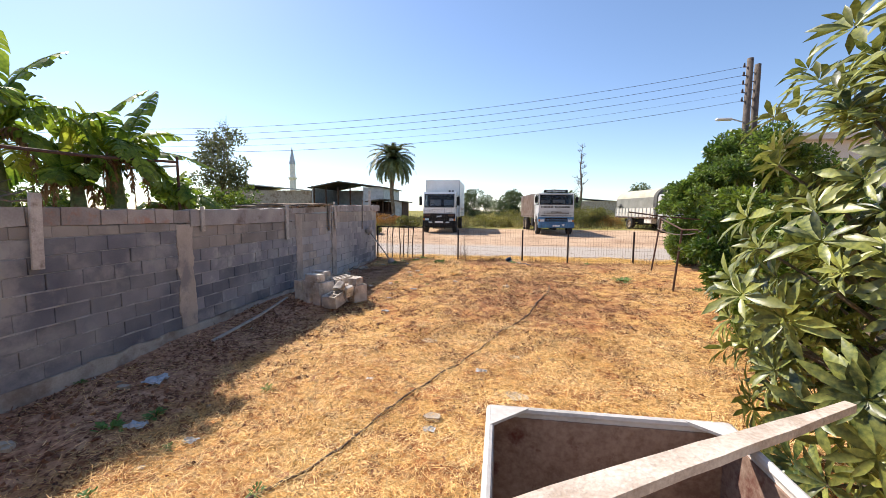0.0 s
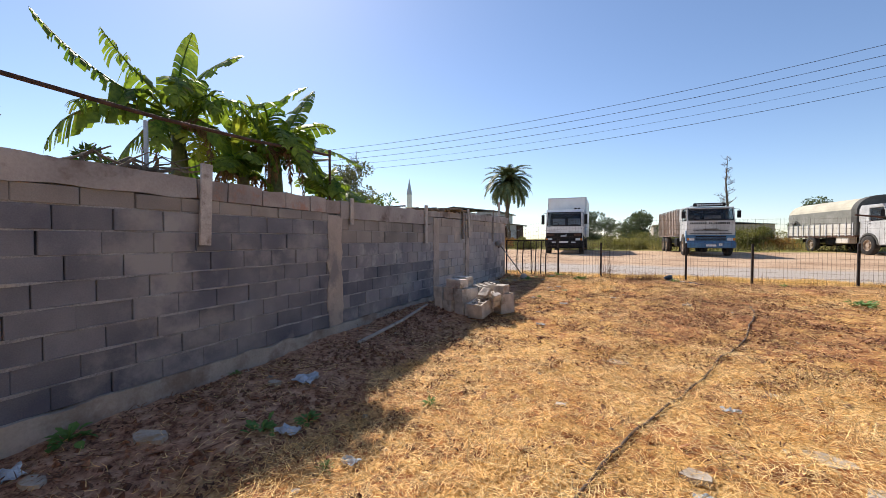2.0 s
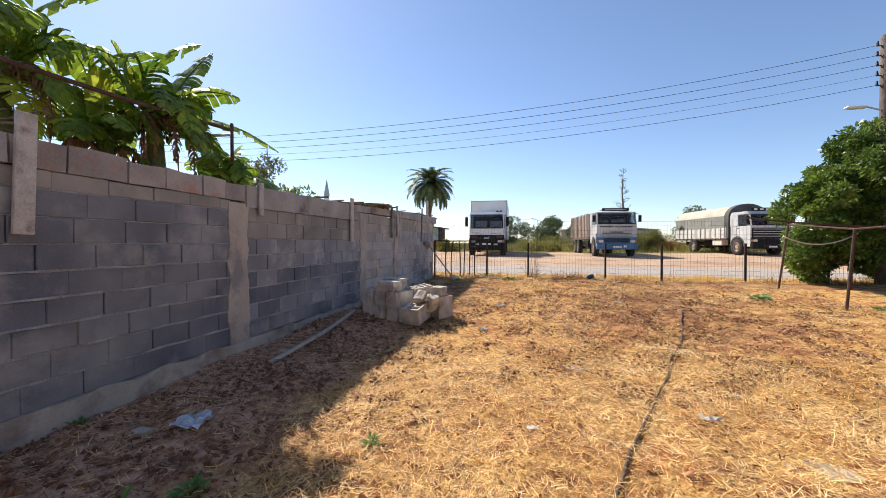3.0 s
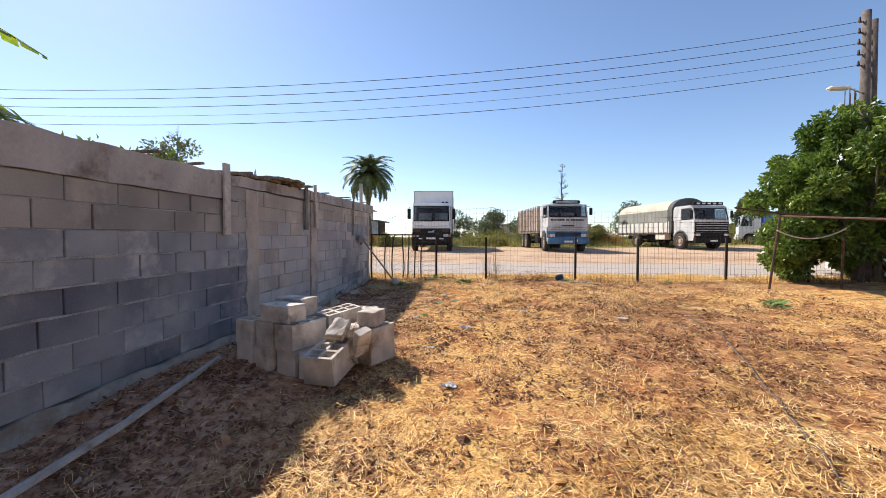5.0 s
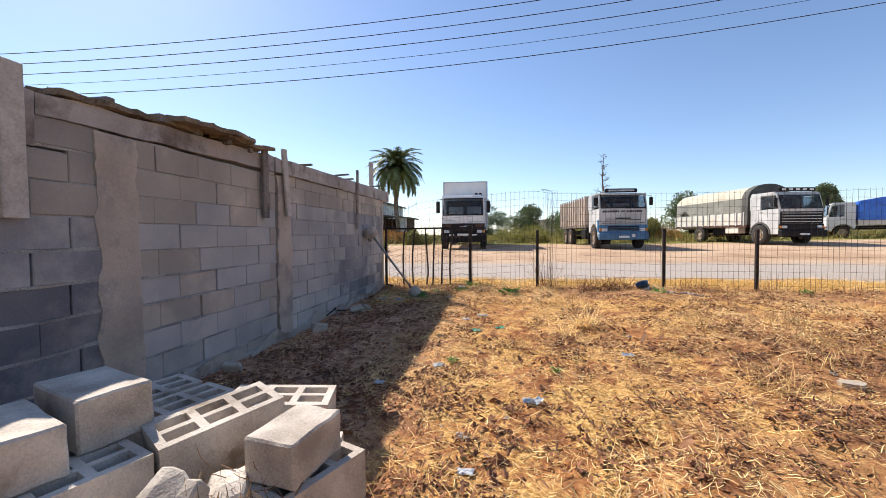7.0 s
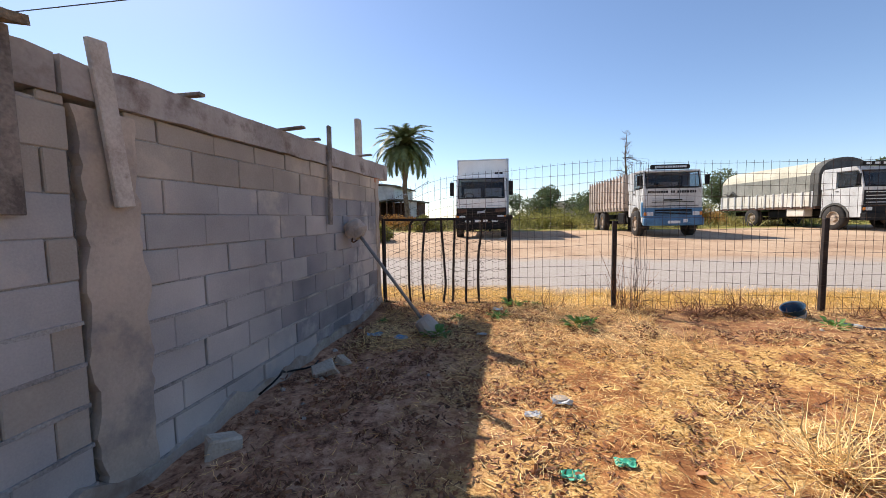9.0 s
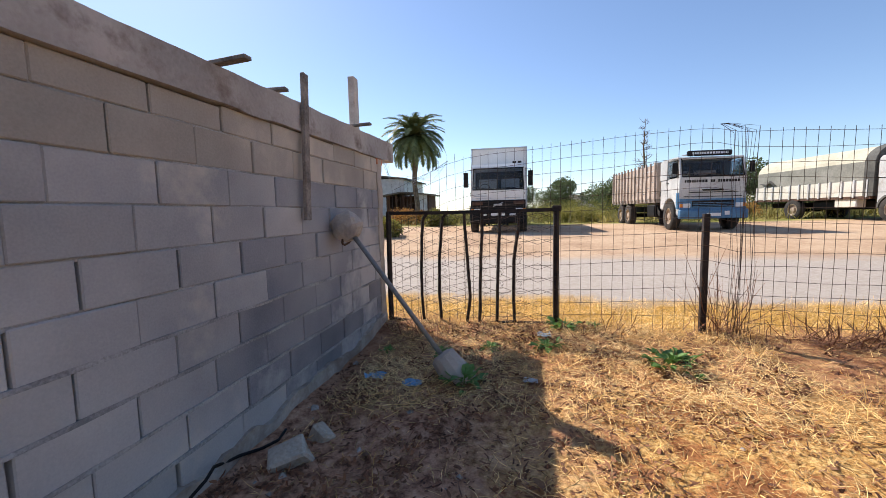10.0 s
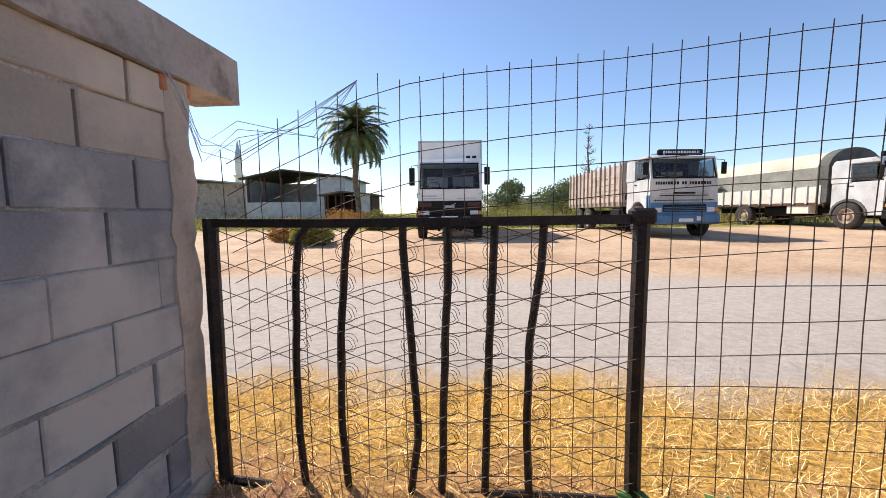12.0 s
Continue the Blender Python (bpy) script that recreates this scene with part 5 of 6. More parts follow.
for j, (c, ribs) in enumerate(PLANTS):
    plant = thing("banana_plant", "banana plant with long wind-torn green leaves", "banana plant", pose(-0.13, 0.22, -0.04), "banana plants")
    part("stem", tubed([(c[0], c[1], -0.1), (c[0] + 0.03, c[1] + 0.02, c[2] * 0.6), c], [0.14, 0.12, 0.07], 9), STEM, plant, smooth=True)
    for k, (root, mid, tip, width, tear) in enumerate(ribs):
        young = tear < 0.16
        banana_leaf(plant, root, mid, tip, width * 1.45, 100 * j + k, tear, YOUNGLEAF if young else None, "bright yellow-green young leaf" if young else "", 0.25 if young else 0.55 if tear < 0.6 else 0.9)
    r = random.Random(50 + j)
    for k in range(11 if j < 2 else 7):
        a, reach, rise = k * 2.4 + r.uniform(0, 0.6), r.uniform(0.45, 0.85), r.uniform(-0.15, 0.5)
        banana_leaf(plant, (c[0], c[1], c[2] - 0.15), (c[0] + reach * 0.55 * math.cos(a), c[1] + reach * 0.55 * math.sin(a), c[2] + rise), (c[0] + reach * math.cos(a), c[1] + reach * math.sin(a), c[2] + rise - r.uniform(0.1, 0.5)), r.uniform(0.24, 0.34), 900 + 20 * j + k, r.uniform(0.1, 0.6), None, "", 0.5)
    for k in range(10 if j < 2 else 4):
        a, fall, reach = r.uniform(0, 6.28), r.uniform(0.4, 0.95), r.uniform(0.25, 0.5)
        foot = (c[0], c[1], c[2] - 0.1 - 0.15 * r.random())
        banana_leaf(plant, foot, (c[0] + reach * 0.8 * math.cos(a), c[1] + reach * 0.8 * math.sin(a), c[2] - 0.05), (c[0] + reach * math.cos(a), c[1] + reach * math.sin(a), c[2] - fall), 0.14, 700 + 10 * j + k, 0.9, DEADFROND, "withered brown hanging leaf", 1.0)
broad_tree(-6.4, 8.9, 2.5, 0.9, "yellow-green shrub growing behind the wall", 18, 160, 0.09, 0.4, seed=61, name="shrub", trunk=0.03, trunk_h=0.6)
for k, (x, y, h, s) in enumerate(((-8.5, 9.5, 2.5, 1.2), (-8.0, 11.5, 2.3, 1.0), (-9.5, 7.2, 2.8, 1.3), (-8.8, 4.6, 2.6, 1.2), (-9.2, 2.6, 2.3, 1.2), (-6.6, 7.4, 2.3, 0.6))):
    broad_tree(x, y, h, s, "leafy green garden shrub behind the wall", 26, 180, 0.12, 0.2, seed=80 + k, name="shrub", trunk=0.03, trunk_h=0.6, clump=0.24)["group"] = "garden shrubs"
broad_tree(-5.9, 3.2, 2.3, 0.5, "yellow-green shrub growing behind the wall", 12, 120, 0.08, 0.6, seed=63, name="shrub", trunk=0.03, trunk_h=0.6)

# ---- loquat bush beside the tub ----
def blade_mesh(name, base, along, up, length, width, curl):
    """Long leaves, each of four stations across a midrib, curling down towards the tip."""
    n = len(base)
    across = np.cross(along, up)
    vs = []
    for s, w in ((0.0, 0.12), (0.35, 0.85), (0.7, 1.0), (1.0, 0.05)):
        mid = base + along * (length * s)[:, None] - up * (length * curl * s * s)[:, None]
        e = across * (width * w * 0.5)[:, None]
        lift = up * (width * w * 0.16)[:, None]
        vs += [mid - e + lift, mid, mid + e + lift]
    v = np.stack(vs, 1).reshape(-1, 3)
    i = np.arange(n)[:, None] * 12
    f = np.concatenate([i + [3 * k + a, 3 * k + a + 1, 3 * k + a + 4, 3 * k + a + 3] for k in range(3) for a in (0, 1)], 0)
    me = bpy.data.meshes.new(name)
    me.from_pydata(v.tolist(), [], f.tolist())
    return me


rng = np.random.default_rng(19)
loquat = thing("loquat_bush", "loquat bush with long leathery ribbed leaves", "bush", pose(2.66, 2.76, -0.06))
base, along, up, L = [], [], [], []
bm = tubed([(0, 0, -0.1), (0.05, 0, 0.5), (0, 0.05, 1.0)], [0.06, 0.05, 0.04], 7)
for k in range(560):
    d = unit(rng.normal(size=(1, 3)))[0]
    if d[2] < -0.75:
        continue
    rad = rng.uniform(0.72, 1.08) if k % 4 else rng.uniform(0.4, 0.7)
    lean = 0.1 * max(0.0, d[2])
    c = np.array([d[0] * 1.15 * rad + lean, d[1] * 1.1 * rad, 1.6 + d[2] * 1.95 * (1 if d[2] < 0 else rad)])
    c[2] = max(0.12, c[2])
    ax = unit((d * [1, 1, 0.6] + [0, 0, 0.45] + rng.normal(size=3) * 0.25)[None])[0]
    if k % 5 == 0:
        tube(bm, [(0, 0, 0.5 + 0.3 * c[2]), tuple(c * [0.6, 0.6, 0.85]), tuple(c)], [0.022, 0.014, 0.008], 4)
    s = np.cross(ax, [0.3, 0.5, 0.8])
    s /= np.linalg.norm(s)
    t = np.cross(ax, s)
    for q in range(11):
        a = q * 2.399
        rise = 0.95 - 0.085 * q
        out = s * math.cos(a) + t * math.sin(a)
        al = out * math.sqrt(max(0.05, 1 - rise * rise * 0.8)) + ax * rise * 0.9
        al = al / np.linalg.norm(al)
        u = ax - al * np.dot(ax, al)
        base.append(c + al * 0.015)
        along.append(al)
        up.append(u / (np.linalg.norm(u) + 1e-6))
        L.append(rng.uniform(0.15, 0.23) * (0.55 + 0.045 * q))
L = np.array(L)
part("branch", bm, BARK, loquat)
mesh_part("crown", blade_mesh("crown", np.array(base), np.array(along), np.array(up), L * 1.25, L * 0.32, 0.3), LOQUATLEAF, loquat, smooth=True)["kind"] = "stuff"

# ---- tub, plank and the porch behind the camera ----
TUBPAINT = surface("chipped_white_paint", (0.50, 0.465, 0.42), (0.68, 0.645, 0.60), 4, 0.7, 0.2, 40, stain=(0.34, 0.22, 0.15), stain_scale=5, stain_at=0.62)
TUBIN = surface("rusty_tub_inside", (0.20, 0.12, 0.085), (0.40, 0.29, 0.22), 3, 0.85, 0.3, 40, stain=(0.12, 0.035, 0.022), stain_scale=7, stain_at=0.57)
tub = thing("water_tub", "old chipped white metal tub, rusty inside", "tub", pose(-0.04, 0.86, 0.54))
TW, TD, TH = 0.96, 1.0, 0.53
part("bottom", boxed(0.0, 0.0, 0.0, TW, TD, 0.02), TUBIN, tub)
for x0, y0, x1, y1 in ((0, 0, 0.012, TD), (TW - 0.012, 0, TW, TD), (0.012, 0, TW - 0.012, 0.012), (0.012, TD - 0.012, TW - 0.012, TD)):
    part("side", boxed(x0, y0, 0.02, x1, y1, TH), TUBPAINT, tub)
for x0, y0, x1, y1 in ((0.012, 0.012, 0.02, TD - 0.012), (TW - 0.02, 0.012, TW - 0.012, TD - 0.012), (0.02, TD - 0.02, TW - 0.02, TD - 0.012)):
    part("lining", boxed(x0, y0, 0.02, x1, y1, TH - 0.025), TUBIN, tub, "rust-brown inner face")
for a, b in (((0, 0), (0, TD)), ((TW, 0), (TW, TD)), ((0, TD), (TW, TD)), ((0, 0), (TW, 0))):
    part("rim", tubed([(*a, TH), (*b, TH)], 0.017, 8), TUBPAINT, tub)
for cx, cy, sx, sy in ((0, TD, 1, -1), (TW, TD, -1, -1), (0, 0, 1, 1), (TW, 0, -1, 1)):
    bm = bmesh.new()
    low = [bm.verts.new((cx + sx * a, cy + sy * b, TH + 0.004)) for a, b in ((0, 0), (0.17, 0), (0, 0.16))]
    high = [bm.verts.new(v.co + Vector((0, 0, 0.012))) for v in low]
    bm.faces.new(low), bm.faces.new(high)
    for i in range(3):
        bm.faces.new((low[i], low[(i + 1) % 3], high[(i + 1) % 3], high[i]))
    bmesh.ops.recalc_face_normals(bm, faces=bm.faces)
    part("corner_plate", bm, TUBPAINT, tub)
stand = part("block_pier", boxed(0.05, 0.99, -0.1, 0.8, 1.74, 0.54, bevel=0.01), MORTAR)
tagged(stand, "squat concrete pier carrying the tub", "pier")
plank = bmesh.new()
rows = []
for i in range(13):
    s = i / 12
    w = 0.062 - 0.042 * s
    j = 0.01 * noise.noise((s * 9, 2, 2))
    c = Vector((-0.09 + 1.6 * s, 1.105 + 0.955 * s, 1.092 + 0.008 * math.sin(s * 5)))
    n2 = Vector((-0.51, 0.86, 0))
    rows.append([plank.verts.new(c + n2 * sg * (w + j) + Vector((0, 0, h))) for sg, h in ((-1, 0), (1, 0), (1, 0.036), (-1, 0.036))])
for a, b in zip(rows, rows[1:]):
    for q in range(4):
        plank.faces.new((a[q], a[(q + 1) % 4], b[(q + 1) % 4], b[q]))
plank.faces.new(rows[0]), plank.faces.new(rows[-1][::-1])
bmesh.ops.recalc_face_normals(plank, faces=plank.faces)
PLANKWOOD = surface("bleached_plank", (0.45, 0.35, 0.27), (0.70, 0.60, 0.50), 6, 0.9, 0.4, 60, stain=(0.30, 0.22, 0.16), stain_scale=9, stain_at=0.6)
tagged(part("plank", plank, PLANKWOOD), "thick bleached plank laid across the tub", "plank")
porch = thing("porch", "plain concrete porch with steps down to the yard", "porch", kind="structure")
part("slab", boxed(-0.25, -1.6, -0.1, 2.3, 0.56, 0.47), RENDER, porch)
for k in range(3):
    part("step", boxed(-0.25 - 0.3 * (k + 1), -0.75, -0.1, -0.25 - 0.3 * k, 0.56, 0.47 - 0.12 * (k + 1)), RENDER, porch)
house = thing("wall_house", "plain rendered house wall behind the porch", "wall", kind="structure")
part("wall", boxed(-4.5, -1.95, -0.2, 7, -1.7, 3.3), PLASTER, house)

# ---- pile of hollow blocks ----
def hollow_block(w, d, h):
    """A concrete block with two rows of cells through it; standing with its cells upright."""
    bm = bmesh.new()
    xs = [0, 0.028]
    cells = 3
    cw = (w - 0.028 * (cells + 1)) / cells
    for k in range(cells):
        xs += [xs[-1] + cw, xs[-1] + cw + 0.028]
    ysb = [0, 0.028, d / 2 - 0.012, d / 2 + 0.012, d - 0.028, d]
    solid = lambda i, j: i % 2 == 0 or j % 2 == 0
    V = {}
    vert = lambda i, j, k: V.setdefault((i, j, k), bm.verts.new((xs[i], ysb[j], k * h)) if (i, j, k) not in V else None) if (i, j, k) not in V else V[(i, j, k)]
    ni, nj = len(xs) - 1, len(ysb) - 1
    for i in range(ni):
        for j in range(nj):
            if not solid(i, j):
                continue
            bm.faces.new([vert(i, j, 1), vert(i + 1, j, 1), vert(i + 1, j + 1, 1), vert(i, j + 1, 1)])
            bm.faces.new([vert(i, j, 0), vert(i, j + 1, 0), vert(i + 1, j + 1, 0), vert(i + 1, j, 0)])
            for (a, b), (di, dj) in ((((i, j), (i + 1, j)), (0, -1)), (((i + 1, j), (i + 1, j + 1)), (1, 0)), (((i + 1, j + 1), (i, j + 1)), (0, 1)), (((i, j + 1), (i, j)), (-1, 0))):
                p, q = i + di, j + dj
                if 0 <= p < ni and 0 <= q < nj and solid(p, q):
                    continue
                bm.faces.new([vert(*a, 0), vert(*b, 0), vert(*b, 1), vert(*a, 1)])
    return bm


me = bpy.data.meshes.new("hollow_block")
bm = hollow_block(0.40, 0.20, 0.213)
for v in bm.verts:
    v.co -= Vector((0.2, 0.1, 0))
bm.to_mesh(me)
bm.free()
me.materials.append(NEWBLOCK)
# the stack runs along E1 from its near corner, E2 across it
E1, E2 = Vector((0.37, 0.929, 0)), Vector((-0.929, 0.37, 0))
NEAR = Vector((-3.39, 7.05, 0))
RZ = 68.3


def stacked(i, j, z, turn=0.0, dx=0.0):
    p = NEAR + E1 * (0.2 + 0.41 * i + dx) + E2 * (0.1 + 0.245 * j)
    b = new("hollow_block", me)
    b.matrix_world = pose(p.x, p.y, G0 + z, 0, 0, RZ + turn)
    tagged(b, "pale grey hollow concrete block stacked in a pile", "block", "pile of blocks")


G0 = 0.142
for i, j, turn, dx in ((0, 0, 1, 0.02), (0, 1, -1, -0.01), (0, 2, 0.5, 0.01), (0, -1, 2, 0.02), (1, 0, -1, 0.02), (1, 1, 1, 0), (1, 2, 0, 0.01), (1, -1, 3, 0.06)):
    stacked(i, j, -0.022, turn, dx)
for i, j, turn, dx in ((0, 0, 0, 0), (0, 1, 1, 0.015), (0, 2, -0.5, 0), (1, 1, 1.5, 0.01), (1, 2, -1, 0)):
    stacked(i, j, 0.195, turn, dx)


def loose_block(mesh, x, y, z, rx, ry, rz, name, label):
    b = new(name, mesh)
    b.matrix_world = pose(x, y, z, rx, ry, rz)
    tagged(b, label, "block", "pile of blocks")


def cut_mesh(name, w, d, h, rough=0.006, seed=0):
    """A chipped block: a bevelled box with a few cuts and slightly uneven faces, standing on its base."""
    bm = boxed(-w / 2, -d / 2, 0, w / 2, d / 2, h, bevel=0.007)
    bmesh.ops.subdivide_edges(bm, edges=[e for e in bm.edges if e.calc_length() > 0.08], cuts=3, use_grid_fill=True)
    for v in bm.verts:
        v.co += Vector((noise.noise(v.co * 16 + Vector((seed, 0, 0))), noise.noise(v.co * 16 + Vector((0, seed, 5))), noise.noise(v.co * 16 + Vector((3, 0, seed))))) * rough
    out = bpy.data.meshes.new(name)
    bm.to_mesh(out)
    bm.free()
    out.materials.append(NEWBLOCK)
    return out


loose_block(me, -3.2, 7.66, G0 + 0.235, 4, -5, 58, "hollow_block", "pale hollow concrete block tipped across the back of the pile")
loose_block(me, -3.08, 7.84, G0 + 0.215, 0, 3, 14, "hollow_block", "pale hollow concrete block lying across the back of the pile")
loose_block(me, -3.05, 7.86, G0 - 0.01, 0, 0, 14, "hollow_block", "pale grey hollow concrete block stacked in a pile")
wide_bm = hollow_block(0.40, 0.27, 0.235)
for v in wide_bm.verts:
    v.co -= Vector((0.2, 0.135, 0))
wide_me = bpy.data.meshes.new("wide_block")
wide_bm.to_mesh(wide_me)
wide_bm.free()
wide_me.materials.append(NEWBLOCK)
loose_block(wide_me, -3.095, 7.15, G0 + 0.0, 0, -11, 80, "hollow_block", "wide hollow concrete block tilted at the front of the pile")
low_me = bpy.data.meshes.new("low_block")
low_bm = hollow_block(0.34, 0.2, 0.165)
for v in low_bm.verts:
    v.co -= Vector((0.17, 0.1, 0))
low_bm.to_mesh(low_me)
low_bm.free()
low_me.materials.append(NEWBLOCK)
for z, turn in ((-0.02, 0), (0.148, 3)):
    loose_block(low_me, -2.825, 7.575, G0 + z, 0, 0, 63 + turn, "hollow_block", "pale hollow concrete block standing at the end of the pile")
for e1, e2, h, turn, w in ((0.125, 0.24, 0.15, 0, 0.34), (0.37, 0.335, 0.17, 2, 0.33)):
    p = NEAR + E1 * e1 + E2 * e2
    loose_block(cut_mesh("solid_block", w, 0.205, h, 0.005, e1), p.x, p.y, G0 + 0.41, 0, 0, RZ - 90 + turn, "solid_block", "pale solid concrete block lying on top of the pile")
loose_block(cut_mesh("solid_block", 0.185, 0.255, 0.14, 0.005, 3), -2.86, 7.572, G0 + 0.316, 0, 0, -9, "solid_block", "pale solid concrete block lying at the end of the pile")
loose_block(cut_mesh("broken_block", 0.155, 0.21, 0.07, 0.014, 5), -3.07, 7.27, 0.455, 31, 4, -6, "broken_block", "rough broken piece of block leaning on the pile")
loose_block(cut_mesh("broken_block", 0.075, 0.15, 0.23, 0.012, 8), -2.89, 7.27, 0.28, 10, 22, -30, "broken_block", "rough concrete block slumped on its edge against the pile")
loose_block(cut_mesh("broken_block", 0.12, 0.12, 0.10, 0.014, 9), -2.99, 7.44, 0.38, 12, -10, 20, "broken_block", "rough lump of broken block wedged in the pile")

# ---- trellis by the citrus tree ----
trellis = thing("trellis", "leaning rusty pipe trellis with a sagging rope", "trellis")
P1, P2, P3 = Vector((4.62, 12.85, 0.1)), Vector((4.0, 9.8, 0.05)), Vector((6.2, 12.95, 0.1))
part("post", tubed([P1, P1 + Vector((0.2, 0, 1.7))], 0.024, 7), RUST, trellis)
part("post", tubed([P2, P2 + Vector((0.14, 0.05, 1.5))], 0.024, 7), RUST, trellis)
part("post", tubed([P3, P3 + Vector((0.02, 0, 1.6))], 0.024, 7), RUST, trellis)
part("rail", tubed([(3.9, 12.9, 1.95), P1 + Vector((0.2, 0, 1.72)), (7.4, 12.8, 1.62)], 0.02, 6), RUST, trellis)
part("rail", tubed([P1 + Vector((0.2, 0.0, 1.66)), P2 + Vector((0.14, 0.05, 1.5)), (4.3, 8.6, 1.6)], 0.018, 6), RUST, trellis)
rope = [P1.lerp(P3, s) + Vector((0.1, -0.05, 1.35 - 0.9 * s * (1 - s) + 0.1 * s)) for s in (i / 10 for i in range(11))]
part("rope", tubed(rope, 0.016, 6), FRESHWOOD, trellis, "pale sagging rope")

# ---- pipe with concrete feet leaning on the wall ----
pole = thing("pipe_with_footings", "grey pipe with concrete lumps at both ends leaning on the wall", "pipe")
a, b = Vector((-4.42, 13.0, 1.22)), Vector((-3.66, 12.86, 0.28))
d = (b - a).normalized()
OLDPIPE = surface("dull_pipe", (0.20, 0.19, 0.175), (0.34, 0.32, 0.29), 6, 0.6, 0.1, 50, metal=0.2, stain=(0.24, 0.14, 0.09), stain_scale=9, stain_at=0.6)
part("pipe", tubed([a, b], 0.019, 8), OLDPIPE, pole, smooth=True)
part("concrete_foot", tubed([b - d * 0.04, b - d * 0.02, b + d * 0.20, b + d * 0.24], [0.06, 0.095, 0.125, 0.11], 14), PILLAR, pole, "cylindrical concrete lump")
bm = tubed([a + d * 0.06, a + d * 0.03, a + d * 0.0, a - d * 0.05, a - d * 0.10, a - d * 0.14], [0.05, 0.085, 0.112, 0.118, 0.112, 0.085], 16)
for v in bm.verts:
    v.co += Vector((1, 1, 1)) * 0.018 * noise.noise(v.co * 14) + Vector((0.012, 0, 0.012)) * noise.noise(v.co * 40)
part("concrete_foot", bm, PILLAR, pole, "cracked lump of concrete")
part("iron_hoop", tubed([a + d * 0.012 + Vector((0.5 * math.cos(g), math.sin(g), 0.85 * math.cos(g))).normalized() * 0.114 for g in (2 * math.pi * k / 12 for k in range(9))], 0.009, 5), RUST, pole, "rusty broken hoop")

# ---- hose, laths, slabs and litter ----
HOSE = surface("sun_dulled_hose", (0.06, 0.036, 0.024), (0.16, 0.10, 0.065), 8, 0.7, 0.1, 40)
way = [(-2.07, 1.77), (-1.48, 2.60), (-1.26, 3.05), (-0.96, 3.92), (-0.69, 4.55), (-0.43, 5.13), (-0.10, 5.86), (0.10, 6.39), (0.41, 7.0), (0.75, 8.0), (1.05, 8.88), (1.22, 9.85)]
pts = []
for (ax, ay), (bx, by) in zip(way, way[1:]):
    for i in range(6):
        s = i / 6
        x, y = ax + (bx - ax) * s + 0.012 * math.sin(7 * ay + 5 * s), ay + (by - ay) * s
        pts.append((x, y, land(x, y) + 0.016))
tagged(part("garden_hose", tubed(pts, 0.0105, 7), HOSE, smooth=True), "dull brown garden hose lying across the straw", "hose")
for (x0, y0), (x1, y1), w in (((-4.02, 5.04), (-4.15, 7.25), 0.045),):
    z0, z1 = land(x0, y0) + 0.02, land(x1, y1) + 0.02
    d = part("lath", tubed([(x0, y0, z0), ((x0 + x1) / 2 + 0.06, (y0 + y1) / 2, (z0 + z1) / 2 + 0.02), (x1, y1, z1 + 0.03)], w / 2, 4), FRESHWOOD)
    tagged(d, "long pale lath lying beside the wall", "lath")
SLAB = surface("broken_slab", (0.38, 0.31, 0.24), (0.58, 0.50, 0.40), 4, 0.95, 0.4, 60, stain=(0.42, 0.27, 0.14), stain_scale=6, stain_at=0.55)


def slab_piece(x, y, rx, ry, seed, up=0.03):
    r = random.Random(seed)
    bm = bmesh.new()
    n = 9
    z = land(x, y)
    o = [(x + rx * math.cos(2 * math.pi * k / n) * r.uniform(0.7, 1.1), y + ry * math.sin(2 * math.pi * k / n) * r.uniform(0.7, 1.1)) for k in range(n)]
    lo, hi = [bm.verts.new((*p, z - 0.05)) for p in o], [bm.verts.new((*p, z + up)) for p in o]
    bm.faces.new(hi)
    for k in range(n):
        bm.faces.new((lo[k], lo[(k + 1) % n], hi[(k + 1) % n], hi[k]))
    tagged(part("slab_fragment", bm, SLAB), "broken pale concrete fragment sunk in the ground", "concrete", "concrete fragments")


for x, y, rx, ry, s in ((0.38, 3.72, 0.28, 0.2, 1), (0.15, 4.19, 0.2, 0.1, 2), (-0.60, 3.63, 0.09, 0.07, 3), (-1.03, 5.76, 0.16, 0.1, 4), (-3.92, 2.56, 0.14, 0.09, 5), (-3.95, 3.65, 0.08, 0.05, 14), (-4.02, 2.02, 0.1, 0.06, 9),
                        (-2.42, 11.49, 0.06, 0.05, 8), (0.22, 5.27, 0.07, 0.05, 10), (0.16, 9.35, 0.09, 0.06, 12)):
    slab_piece(x, y, rx, ry, s, 0.012 if rx > 0.15 else 0.03)
for x, y, w, d, h, rot, s in ((-4.28, 11.85, 0.2, 0.13, 0.09, (18, -14, 35), 3), (-4.22, 12.05, 0.11, 0.08, 0.07, (-10, 20, -20), 5), (-4.34, 10.75, 0.18, 0.12, 0.08, (5, 12, 60), 7), (-4.42, 9.35, 0.14, 0.1, 0.07, (10, -8, 20), 9)):
    bm = boxed(-w / 2, -d / 2, -0.03, w / 2, d / 2, h, bevel=0.012)
    for v in bm.verts:
        v.co += Vector((noise.noise(v.co * 9 + Vector((s, 0, 0))), noise.noise(v.co * 9 + Vector((0, s, 0))), noise.noise(v.co * 9 + Vector((0, 0, s))))) * 0.03
    ob = part("broken_block", bm, SLAB)
    ob.matrix_world = pose(x, y, land(x, y), *rot)
    tagged(ob, "broken beige lump of concrete lying at the wall's foot", "concrete", "concrete fragments")
